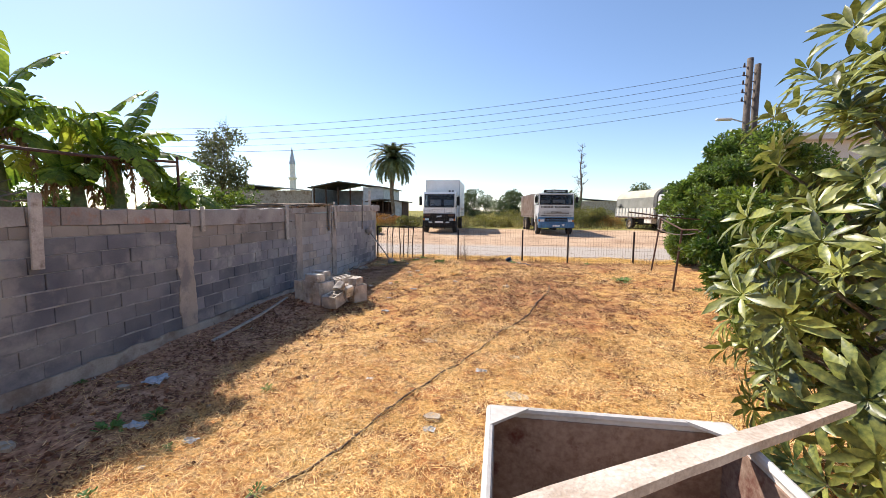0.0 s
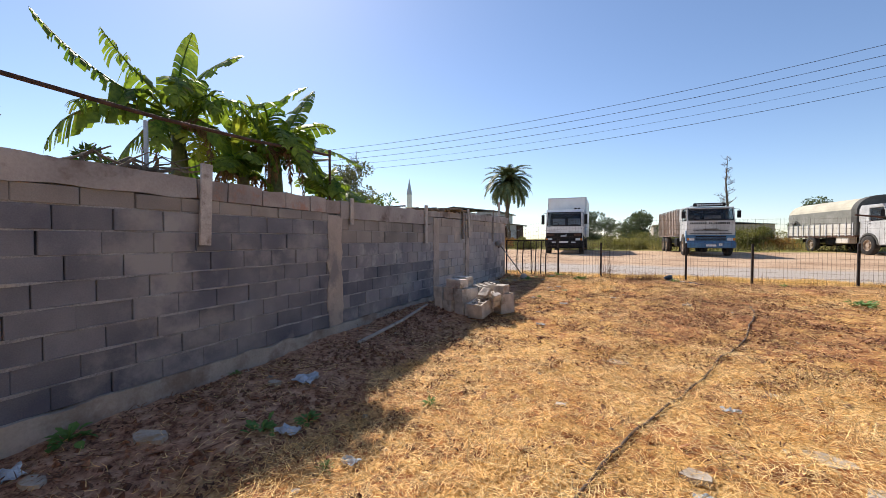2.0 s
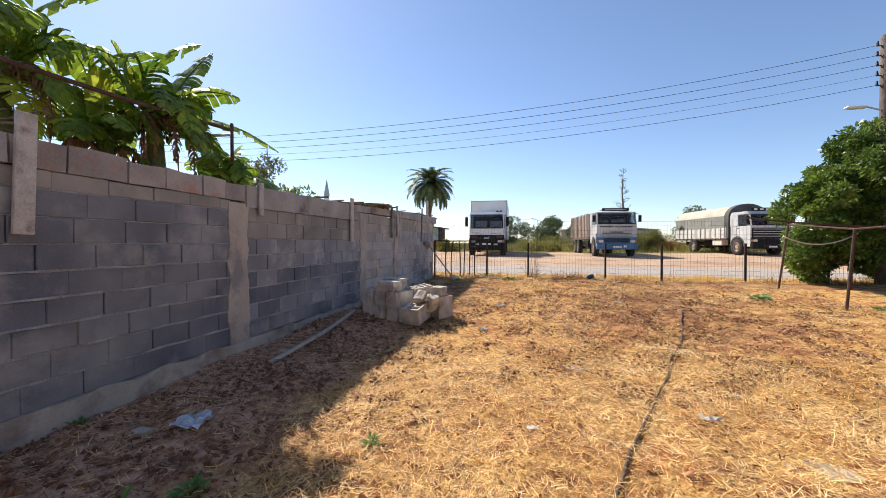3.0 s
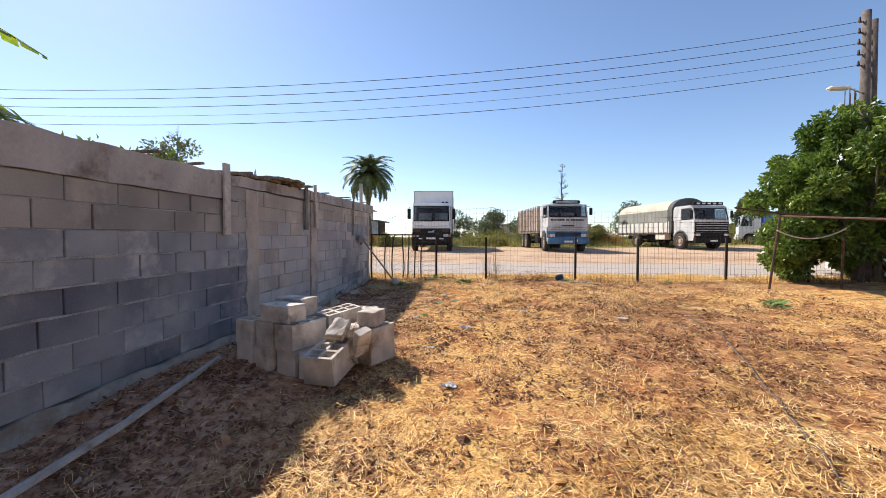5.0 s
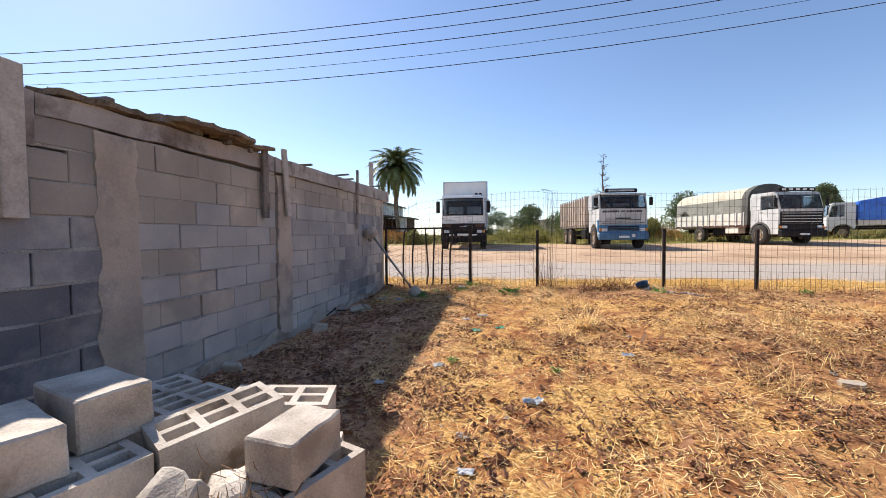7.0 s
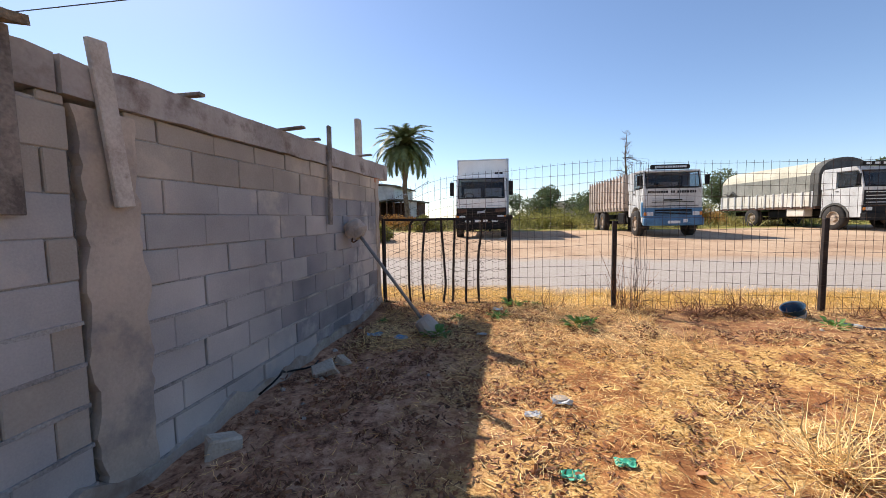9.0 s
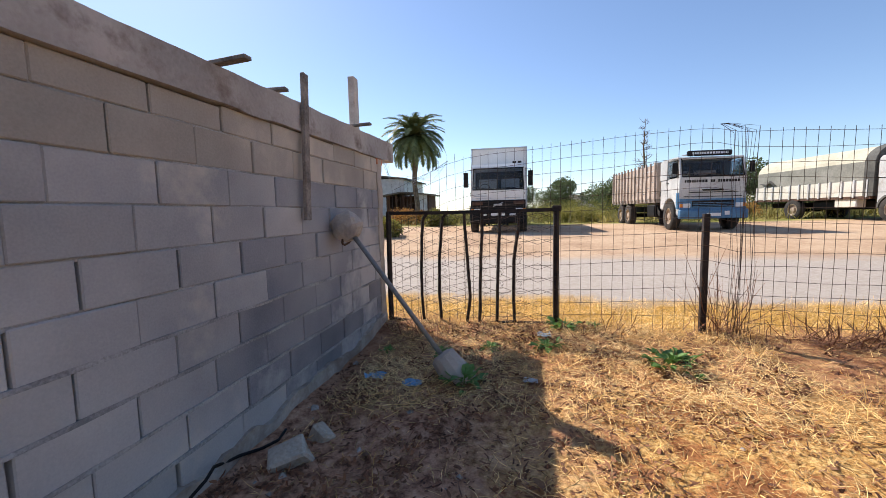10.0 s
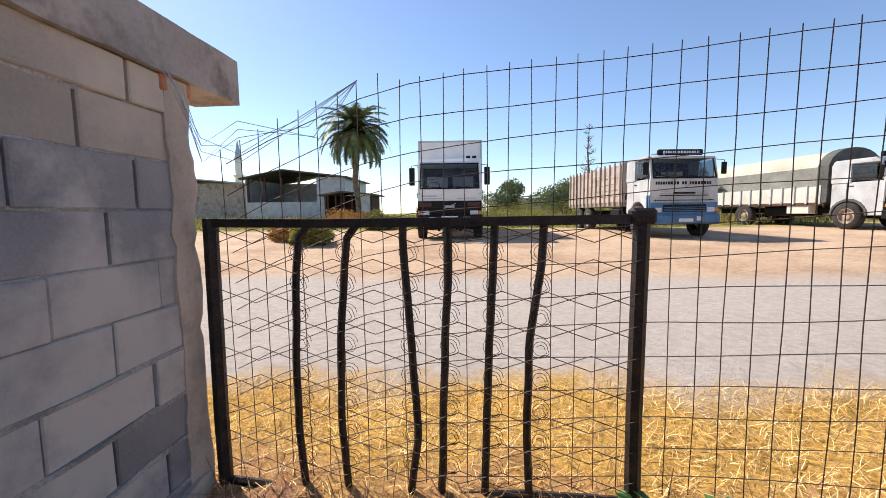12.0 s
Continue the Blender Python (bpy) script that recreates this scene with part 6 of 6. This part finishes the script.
cable = [(-4.50 + 0.05 * math.sin(k * 1.1), 11.3 + 0.1 * k, land(-4.5, 11.3 + 0.1 * k) + 0.05 + 0.05 * math.sin(k * 0.7)) for k in range(9)]
tagged(part("cable", tubed(cable, 0.008, 6), BLACK, smooth=True), "short black cable lying along the wall's foot", "cable")
PLASTIC = surface("crumpled_plastic", (0.55, 0.60, 0.66), (0.80, 0.84, 0.88), 9, 0.35, 0.5, 40, see=0.3)
BLUEPLASTIC = surface("blue_plastic", (0.12, 0.36, 0.62), (0.30, 0.55, 0.80), 9, 0.4, 0.5, 40)


def crumple(name, x, y, size, mat, label, seed):
    r = random.Random(seed)
    bm = bmesh.new()
    bmesh.ops.create_grid(bm, x_segments=6, y_segments=6, size=size)
    z = land(x, y)
    for v in bm.verts:
        k = noise.noise(v.co * (14 / max(size * 10, 0.5)) + Vector((seed, 0, 0)))
        v.co = Vector((x + v.co.x * (1 + 0.3 * k), y + v.co.y * (0.7 + 0.4 * k), z + 0.012 + abs(k) * size * 0.75))
    ob = part(name, bm, mat)
    ob.modifiers.new("thick", "SOLIDIFY").thickness = 0.002
    tagged(ob, label, "litter", "litter in the yard")


for k, (x, y, s, m, lab) in enumerate(((-3.72, 3.82, 0.12, PLASTIC, "crumpled pale plastic bag on the ground"), (-4.22, 1.99, 0.08, PLASTIC, "torn white plastic scrap in the dirt"),
                                        (-3.05, 2.12, 0.09, PLASTIC, "torn white plastic scrap in the dirt"), (-2.56, 2.97, 0.06, PLASTIC, "torn white plastic scrap in the dirt"), (-3.16, 3.05, 0.08, PLASTIC, "torn white plastic scrap in the dirt"),
                                        (-4.2, 12.86, 0.07, BLUEPLASTIC, "scrap of pale blue plastic by the wall"), (-3.88, 12.75, 0.07, BLUEPLASTIC, "scrap of pale blue plastic by the wall"), (-3.75, 8.9, 0.09, PLASTIC, "crumpled pale plastic bag on the ground"),
                                        (-2.42, 11.45, 0.06, PLASTIC, "torn white plastic scrap in the straw"), (-3.04, 12.78, 0.05, PLASTIC, "torn white plastic scrap in the straw"), (-1.98, 8.95, 0.06, PLASTIC, "torn white plastic scrap in the straw"),
                                        (-2.1, 7.1, 0.06, PLASTIC, "torn white plastic scrap in the straw"), (-2.9, 13.62, 0.06, PLASTIC, "torn white plastic scrap by the gate"), (-0.60, 3.43, 0.05, PLASTIC, "torn white plastic scrap in the straw"))):
    crumple("plastic_scrap", x, y, s, m, lab, k)

GREENPLASTIC = surface("green_plastic", (0.05, 0.42, 0.26), (0.16, 0.62, 0.42), 9, 0.4, 0.4, 40)
for k, (x, y, s) in enumerate(((-2.19, 10.86, 0.05), (-2.46, 10.73, 0.05))):
    crumple("plastic_scrap", x, y, s, GREENPLASTIC, "crumpled bright green plastic scrap in the straw", 60 + k)
for k, (x, y, s) in enumerate(((-2.4, 8.52, 0.04), (-2.36, 8.24, 0.04), (-2.61, 11.28, 0.05), (-3.08, 9.14, 0.035), (-2.7, 9.6, 0.05), (-1.1, 9.9, 0.05), (-1.45, 4.32, 0.04), (-0.20, 4.72, 0.06))):
    crumple("paper_scrap", x, y, s, PLASTIC, "small crumpled white paper scrap in the straw", 70 + k)

NAVY = surface("dark_blue_plastic", (0.012, 0.035, 0.075), (0.03, 0.085, 0.15), 9, 0.4, 0.2, 40)
bowl = thing("plastic_bucket", "crushed dark blue plastic bucket lying by the fence", "bucket", pose(0.33, 13.72, land(0.33, 13.72) + 0.06, 0, 62, 25))
part("shell", lathe_x([(0.02, 0.13), (0.085, 0.13), (0.105, -0.06), (0.115, -0.07), (0.10, -0.06), (0.078, 0.115)], 18, (0, 0, 0), False), NAVY, bowl, smooth=True)
part("torn_label", lathe_x([(0.095, 0.06), (0.1045, 0.0)], 10, (0.001, 0, 0), False), PLASTIC, bowl, "pale torn label")
rod = [(0.52 + 0.1 * k, 13.43 - 0.045 * k - 0.012 * k * k, land(0.52 + 0.1 * k, 13.43 - 0.045 * k) + 0.022) for k in range(6)]
stick = thing("taped_rod", "dark rod wrapped with pale tape lying in the straw", "rod")
part("shaft", tubed(rod, [0.016, 0.014, 0.014, 0.018, 0.012, 0.01], 7), NAVY, stick, smooth=True)
for k in (1, 3):
    part("tape", tubed([Vector(rod[k]).lerp(Vector(rod[k + 1]), 0.1), Vector(rod[k]).lerp(Vector(rod[k + 1]), 0.6)], 0.019, 7), PLASTIC, stick, "pale wrapped tape")

WEED = surface("weed_leaves", (0.07, 0.16, 0.03), (0.18, 0.32, 0.07), 5, 0.6, 0.1, 30, see=0.25, vary=0.25, island=True)


LEAVES = []
for k in range(3):
    L = np.array([1.0])
    me = blade_mesh("leaf", np.zeros((1, 3)), np.array([[1.0, 0, 0]]), np.array([[0, 0, 1.0]]), L, L * (0.42 + 0.12 * k), 0.2 + 0.12 * k)
    me.materials.append(WEED)
    LEAVES.append(me)


def weed(x, y, size, seed):
    r = random.Random(seed)
    t = thing("weed", "low green weed growing in the dry yard", "weed", pose(x, y, land(x, y)), "weeds in the yard")
    part("stem", tubed([(0, 0, -0.03), (0.01, 0, size * 0.2), (0.02, 0.01, size * 0.42)], [0.006, 0.005, 0.003], 5), WEED, t)
    for k in range(38):
        q = size * r.uniform(0.18, 0.38)
        ob = new("leaf", LEAVES[k % 3])
        ob.parent = t
        d = r.uniform(0, size * 0.45)
        az = r.uniform(0, 360)
        ob.matrix_local = pose(d * math.cos(radians(az)), d * math.sin(radians(az)), size * r.uniform(0.02, 0.22), r.uniform(-25, 25), -r.uniform(5, 60), az + r.uniform(-30, 30)) @ Matrix.Scale(q, 4)
    return t


for k, (x, y, s) in enumerate(((-2.46, 3.92, 0.12), (-3.36, 3.00, 0.2), (-3.16, 3.24, 0.16), (-5.0 + 0.75, 1.75, 0.25), (-4.37, 2.32, 0.25), (-2.72, 2.27, 0.1), (3.1, 10.7, 0.35), (3.3, 10.9, 0.25), (-2.02, 13.17, 0.32), (-1.95, 13.3, 0.2), (-2.9, 13.39, 0.22), (-2.7, 13.93, 0.26),
                               (-3.75, 13.25, 0.16), (-3.5, 12.73, 0.3), (-4.3, 13.4, 0.14), (-3.36, 13.4, 0.16), (-2.66, 2.85, 0.1), (-1.9, 13.0, 0.08), (-1.75, 9.5, 0.1), (-1.62, 2.46, 0.12), (-4.45, 3.63, 0.1), (-2.6, 9.7, 0.1), (4.6, 9.9, 0.25), (2.9, 13.7, 0.2), (0.42, 13.3, 0.22), (-2.42, 14.0, 0.14))):
    weed(x, y, s, 300 + k)

# ---- straw, stalks, leaf litter ----
def strew(name, n, x0, x1, y0, y1, lo, hi, wid, tilt, mat, seed, label, keep=None, lift=0.006):
    g = np.random.default_rng(seed)
    x, y = g.uniform(x0, x1, n), g.uniform(y0, y1, n)
    if keep:
        ok = np.array([keep(a, b) > g.random() for a, b in zip(x, y)])
        x, y = x[ok], y[ok]
    n = len(x)
    z = np.array([land(a, b) for a, b in zip(x, y)])
    az, el = g.uniform(0, 6.283, n), np.abs(g.normal(0, tilt, n))
    L = g.uniform(lo, hi, n)
    al = np.stack([np.cos(az) * np.cos(el), np.sin(az) * np.cos(el), np.sin(el)], 1)
    ac = unit(np.cross(al, g.normal(size=(n, 3)) * 0.4 + [0, 0, 1]))
    base = np.stack([x, y, z + lift * g.random(n)], 1) - al * (L * 0.5 * np.cos(el) * (el < 0.4))[:, None] * [1, 1, 0]
    bend = g.normal(0, 0.07, n)[:, None] * ac * L[:, None]
    w = (wid * g.uniform(0.6, 1.4, n))[:, None] * ac
    mid = base + al * L[:, None] * 0.5 + bend
    tip = base + al * L[:, None]
    v = np.stack([base - w, base + w, mid - w, mid + w, tip - w * 0.4, tip + w * 0.4], 1).reshape(-1, 3)
    i = np.arange(n)[:, None] * 6
    f = np.concatenate([i + [0, 1, 3, 2], i + [2, 3, 5, 4]], 0)
    me = bpy.data.meshes.new(name)
    me.from_pydata(v.tolist(), [], f.tolist())
    return tagged(mesh_part(name, me, mat), label, "straw", kind="stuff")


patch = lambda x, y: ((0.6 if y < 6 else 0.25) + 1.5 * max(0, 0.5 + noise.noise((x * 0.8, y * 0.8, 9)) * 1.1 + 0.35 * noise.noise((x * 3, y * 3, 2)))) * (1 - 0.6 * math.exp(-((x - 0.6) / 2.0) ** 2 - ((y - 9.0) / 3.0) ** 2)) * (0.2 if y < 12.4 and x < -3.0 + 0.45 * noise.noise((y * 0.8, x, 1)) else 0.45 if y > 12.5 and x > -2.4 else 1)
strew("straw", 220000, -4.4, 5.0, 1.0, 14.0, 0.02, 0.085, 0.0015, 0.34, STRAW, 1, "dry golden straw strewn over the yard", patch, 0.03)
strew("coarse_straw", 4500, -4.4, 5.0, 1.0, 14.0, 0.10, 0.24, 0.0014, 0.22, STRAW, 2, "long dry straw stalks strewn over the yard", patch)
strew("dead_stalks", 46000, -4.5, 4.5, 1.0, 14.0, 0.02, 0.09, 0.0032, 0.25, TWIG, 3, "dark dead stalks and twigs on the ground", lambda x, y: 0.2 if y > 12.6 else 0.5 if x < -2.8 else 0.1 if y < 5.5 else 0.25 + 1.0 * math.exp(-((x - 0.2) / 1.5) ** 2 - ((y - 9.4) / 2.8) ** 2) + 0.5 * max(0, noise.noise((x * 1.7, y * 1.7, 5))))
strew("leaf_litter", 24000, -4.5, 4.5, 1.0, 14.0, 0.012, 0.036, 0.006, 0.3, TWIG, 4, "brown leaf litter on the ground", lambda x, y: 0.15 if y > 12.6 else 0.9 if x < -2.7 else 0.2 + 0.8 * math.exp(-((x - 0.2) / 1.7) ** 2 - ((y - 9.8) / 3) ** 2))
CLOD = surface("rotting_litter", (0.09, 0.036, 0.018), (0.34, 0.15, 0.07), 4, 0.95, 0.0, 30, vary=0.4, island=True)
heap = lambda x, y: max(0, noise.noise((x * 2.2, y * 2.2, 21)) * 1.4 + 0.9 * noise.noise((x * 6, y * 6, 3)) - 0.06) * (2.5 if y < 5.0 else 12) * (0.14 + 1.3 * math.exp(-((x - 0.5) / 1.9) ** 2 - ((y - 9.2) / 3) ** 2) + (0.45 if x < -2.5 else 0))
strew("rotting_litter", 150000, -4.5, 4.8, 1.0, 14.0, 0.012, 0.045, 0.006, 0.35, CLOD, 14, "dark clumps of rotting leaves and stalks", heap, 0.035)
def clods(name, n, x0, x1, y0, y1, lo, hi, mat, seed, label, keep):
    """Small uneven lumps of earth, each of eight faces, half sunk into the ground."""
    g = np.random.default_rng(seed)
    x, y = g.uniform(x0, x1, n), g.uniform(y0, y1, n)
    ok = np.array([keep(a, b) > g.random() for a, b in zip(x, y)])
    x, y = x[ok], y[ok]
    n = len(x)
    c = np.stack([x, y, [land(a, b) for a, b in zip(x, y)]], 1)
    r = lo + (hi - lo) * g.random(n) ** 2.2
    shape = np.array([(1, 0, 0), (-1, 0, 0), (0, 1, 0), (0, -1, 0), (0, 0, 0.75), (0, 0, -0.5)])
    v = c[:, None, :] + r[:, None, None] * (shape[None] + g.uniform(-0.38, 0.38, (n, 6, 3)))
    i = np.arange(n)[:, None] * 6
    f = np.concatenate([i + q for q in ([0, 2, 4], [2, 1, 4], [1, 3, 4], [3, 0, 4], [2, 0, 5], [1, 2, 5], [3, 1, 5], [0, 3, 5])], 0)
    me = bpy.data.meshes.new(name)
    me.from_pydata(v.reshape(-1, 3).tolist(), [], f.tolist())
    return tagged(mesh_part(name, me, mat), label, "earth", kind="stuff")


EARTH = surface("red_earth_clods", (0.11, 0.042, 0.022), (0.36, 0.17, 0.085), 9, 0.95, 0.6, 60, vary=0.35, island=True)
clods("earth_clods", 26000, -4.4, 4.8, 1.2, 13.9, 0.005, 0.028, EARTH, 31, "red-brown clods of earth among the straw", lambda x, y: (0.03 if y < 5.5 else 0.12) + 0.5 * heap(x, y) + (0.35 if x < -2.9 else 0))
clods("soil_lumps", 7000, -4.45, -1.9, 1.4, 9.5, 0.008, 0.042, EARTH, 37, "dark lumps of turned soil along the wall", lambda x, y: 0.75 * max(0, 0.35 + 1.6 * noise.noise((x * 1.6, y * 1.6, 8))) * min(1, (-1.9 - x) / 0.7))
GRIT = surface("pale_rubble", (0.26, 0.22, 0.18), (0.52, 0.46, 0.40), 9, 0.95, 0.5, 60, vary=0.3, island=True)
clods("rubble", 1500, -4.5, 4.0, 1.5, 13.9, 0.006, 0.035, GRIT, 32, "pale chips of concrete scattered on the soil", lambda x, y: 0.9 if x < -4.1 and y > 7.5 else 0.25 if x < -2.8 else 0.07)
strew("gate_straw", 9000, -4.3, -1.2, 12.3, 13.9, 0.03, 0.14, 0.0016, 0.3, STRAW, 16, "dry straw trodden flat inside the gate", None, 0.02)
strew("verge_grass", 24000, -5.0, 10.0, 13.9, 15.1, 0.03, 0.12, 0.0015, 0.6, STRAW, 5, "dry yellow grass along the verge of the track", None)
strew("fence_stalks", 3200, -4.4, 8.0, 13.6, 14.1, 0.08, 0.36, 0.0026, 0.7, TWIG, 6, "dead brown stalks tangled along the fence", lambda x, y: 0.08 + max(0, noise.noise((x * 1.1, 3, 3))) * 2.2)
strew("brush_pile", 420, -0.75, 0.2, 13.72, 13.98, 0.10, 0.38, 0.003, 0.55, TWIG, 61, "heap of dead brown brushwood against the fence", None, 0.05)
strew("bent_grass", 160, -1.35, -1.15, 10.8, 11.0, 0.15, 0.45, 0.0022, 0.7, STRAW, 62, "tall bent tuft of dry golden grass", None, 0.02)
strew("fence_weed", 90, -1.45, -1.2, 13.98, 14.05, 0.3, 0.8, 0.0022, 1.2, TWIG, 63, "tall dead stalks tangled in the fence wire", None, 0.02)
FIELDGRASS = surface("field_grass", (0.12, 0.13, 0.03), (0.42, 0.34, 0.11), 0.25, 0.8, 0.0, 3, vary=0.3, island=True, see=0.2)
strew("field_grass", 80000, -40, 45, 31.5, 62, 0.2, 0.75, 0.016, 0.9, FIELDGRASS, 7, "tall dry yellow-green grass beyond the lot", lambda x, y: 0.3 + max(0, 0.5 + noise.noise((x * 0.15, y * 0.15, 3))) * 1.2)
strew("near_straw", 80000, -3.2, 3.5, 1.4, 6.6, 0.03, 0.11, 0.0016, 0.3, STRAW, 18, "dry golden straw strewn over the yard", patch, 0.03)
STRAWMESS = strew("straw_tuft", 620, -3.1, -2.78, 7.15, 7.55, 0.04, 0.15, 0.0016, 0.6, DEADFROND, 8, "withered brown stalks caught among the stacked blocks", None, 0.4)
tufts = [(random.Random(5 + i).uniform(-2.4, 3.2), random.Random(90 + i).uniform(3.0, 13.6)) for i in range(60)]
for i, (x, y) in enumerate(tufts[:26] + [(0.3, 9.8), (0.6, 10.4), (-0.1, 10.9), (0.9, 11.2), (-0.4, 9.3)]):
    s = 0.12 + 0.1 * random.Random(i).random()
    strew("grass_tuft", 60, x - s, x + s, y - s, y + s, 0.06, 0.24, 0.0018, 0.95, STRAW, 400 + i, "upright tuft of dry golden grass").update_tag()
DRYLEAF = surface("dry_leaf", (0.22, 0.09, 0.04), (0.50, 0.26, 0.12), 5, 0.8, 0.0, 30, vary=0.4, island=True, see=0.1)
strew("fallen_leaf", 1500, -4.3, 4.5, 1.5, 13.8, 0.04, 0.10, 0.018, 0.35, DRYLEAF, 12, "curled brown fallen leaves on the straw", lambda x, y: 0.35 + 0.65 * math.exp(-((x - 0.2) / 2) ** 2 - ((y - 9) / 3) ** 2))
brick = part("brick_end", boxed(WX - 0.16, 14.0, 1.86, WX + 0.012, 14.17, 1.93, bevel=0.008), CLAY)
brick.parent = wall

# ---- the blocks of the wall, one by one ----
def block_mesh(w, h, d, mat):
    bm = boxed(0, 0, 0, d, w, h, bevel=0.005)
    me = bpy.data.meshes.new("block")
    bm.to_mesh(me)
    bm.free()
    me.materials.append(mat)
    return me


rnd = random.Random(11)
shared = {}
# a stretch of wall: start, end, foot of the first course, height and length of a block, first upright joint of each course
SECTIONS = ((1.935, 5.16, 0.21, 0.1785, 0.359, (2.31, 2.12, 2.28, 2.09, 2.23, 2.04, 2.25, 2.34, 2.14)), (5.38, 8.44, 0.215, 0.187, 0.385, ()), (8.62, 10.27, 0.027, 0.183, 0.385, ()),
            (10.53, 14.04, -0.064, 0.1845, 0.395, (10.9, 10.7, 10.75, 10.54, 10.73, 10.57, 10.79, 10.585, 10.72, 10.91, 10.7)))
for y0, y1, foot, course, length, firsts in SECTIONS:
    row, z = 0, foot
    phase = 0.0
    while z < 1.9 - 0.05 * (y0 < 8):
        phase = (0.5 if row % 2 else 0.0) + rnd.uniform(-0.07, 0.07)
        first = firsts[row] - y0 + rnd.uniform(-0.012, 0.012) if row < len(firsts) else length * phase
        cuts = [y0] + [y0 + first + length * i for i in range(12) if y0 + 0.05 < y0 + first + length * i < y1 - 0.06] + [y1]
        last = z
        for a, b in zip(cuts, cuts[1:]):
            top = min(z + course - 0.008, beam_foot((a + b) / 2) - 0.005)
            if top - z < 0.035:
                continue
            last = max(last, top)
            chance = rnd.random()
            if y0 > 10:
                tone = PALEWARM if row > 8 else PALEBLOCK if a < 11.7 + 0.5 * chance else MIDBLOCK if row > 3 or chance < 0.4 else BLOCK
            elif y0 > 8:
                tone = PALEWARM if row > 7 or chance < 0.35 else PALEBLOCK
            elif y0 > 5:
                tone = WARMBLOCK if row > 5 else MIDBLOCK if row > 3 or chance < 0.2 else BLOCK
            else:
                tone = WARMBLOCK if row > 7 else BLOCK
            gap = rnd.choice((0.002, 0.004, 0.007, 0.011) if y0 < 8 or y0 > 10 else (0.002, 0.003, 0.005))
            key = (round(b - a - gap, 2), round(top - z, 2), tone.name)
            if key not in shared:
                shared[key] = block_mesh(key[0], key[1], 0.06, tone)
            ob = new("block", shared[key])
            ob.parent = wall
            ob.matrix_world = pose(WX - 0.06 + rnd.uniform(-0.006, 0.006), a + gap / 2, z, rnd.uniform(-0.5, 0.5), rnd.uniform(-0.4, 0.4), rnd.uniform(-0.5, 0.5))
        if 0 < row:
            proud = 0.006 if row < 6 else -0.008
            zz = z
            part("bed_joint", long_bar(y0, y1, WX - 0.055, WX + proud, lambda y: zz - 0.012, lambda y: zz + 0.005, 0.07, 0.009), JOINT, wall)
        z += course
        row += 1
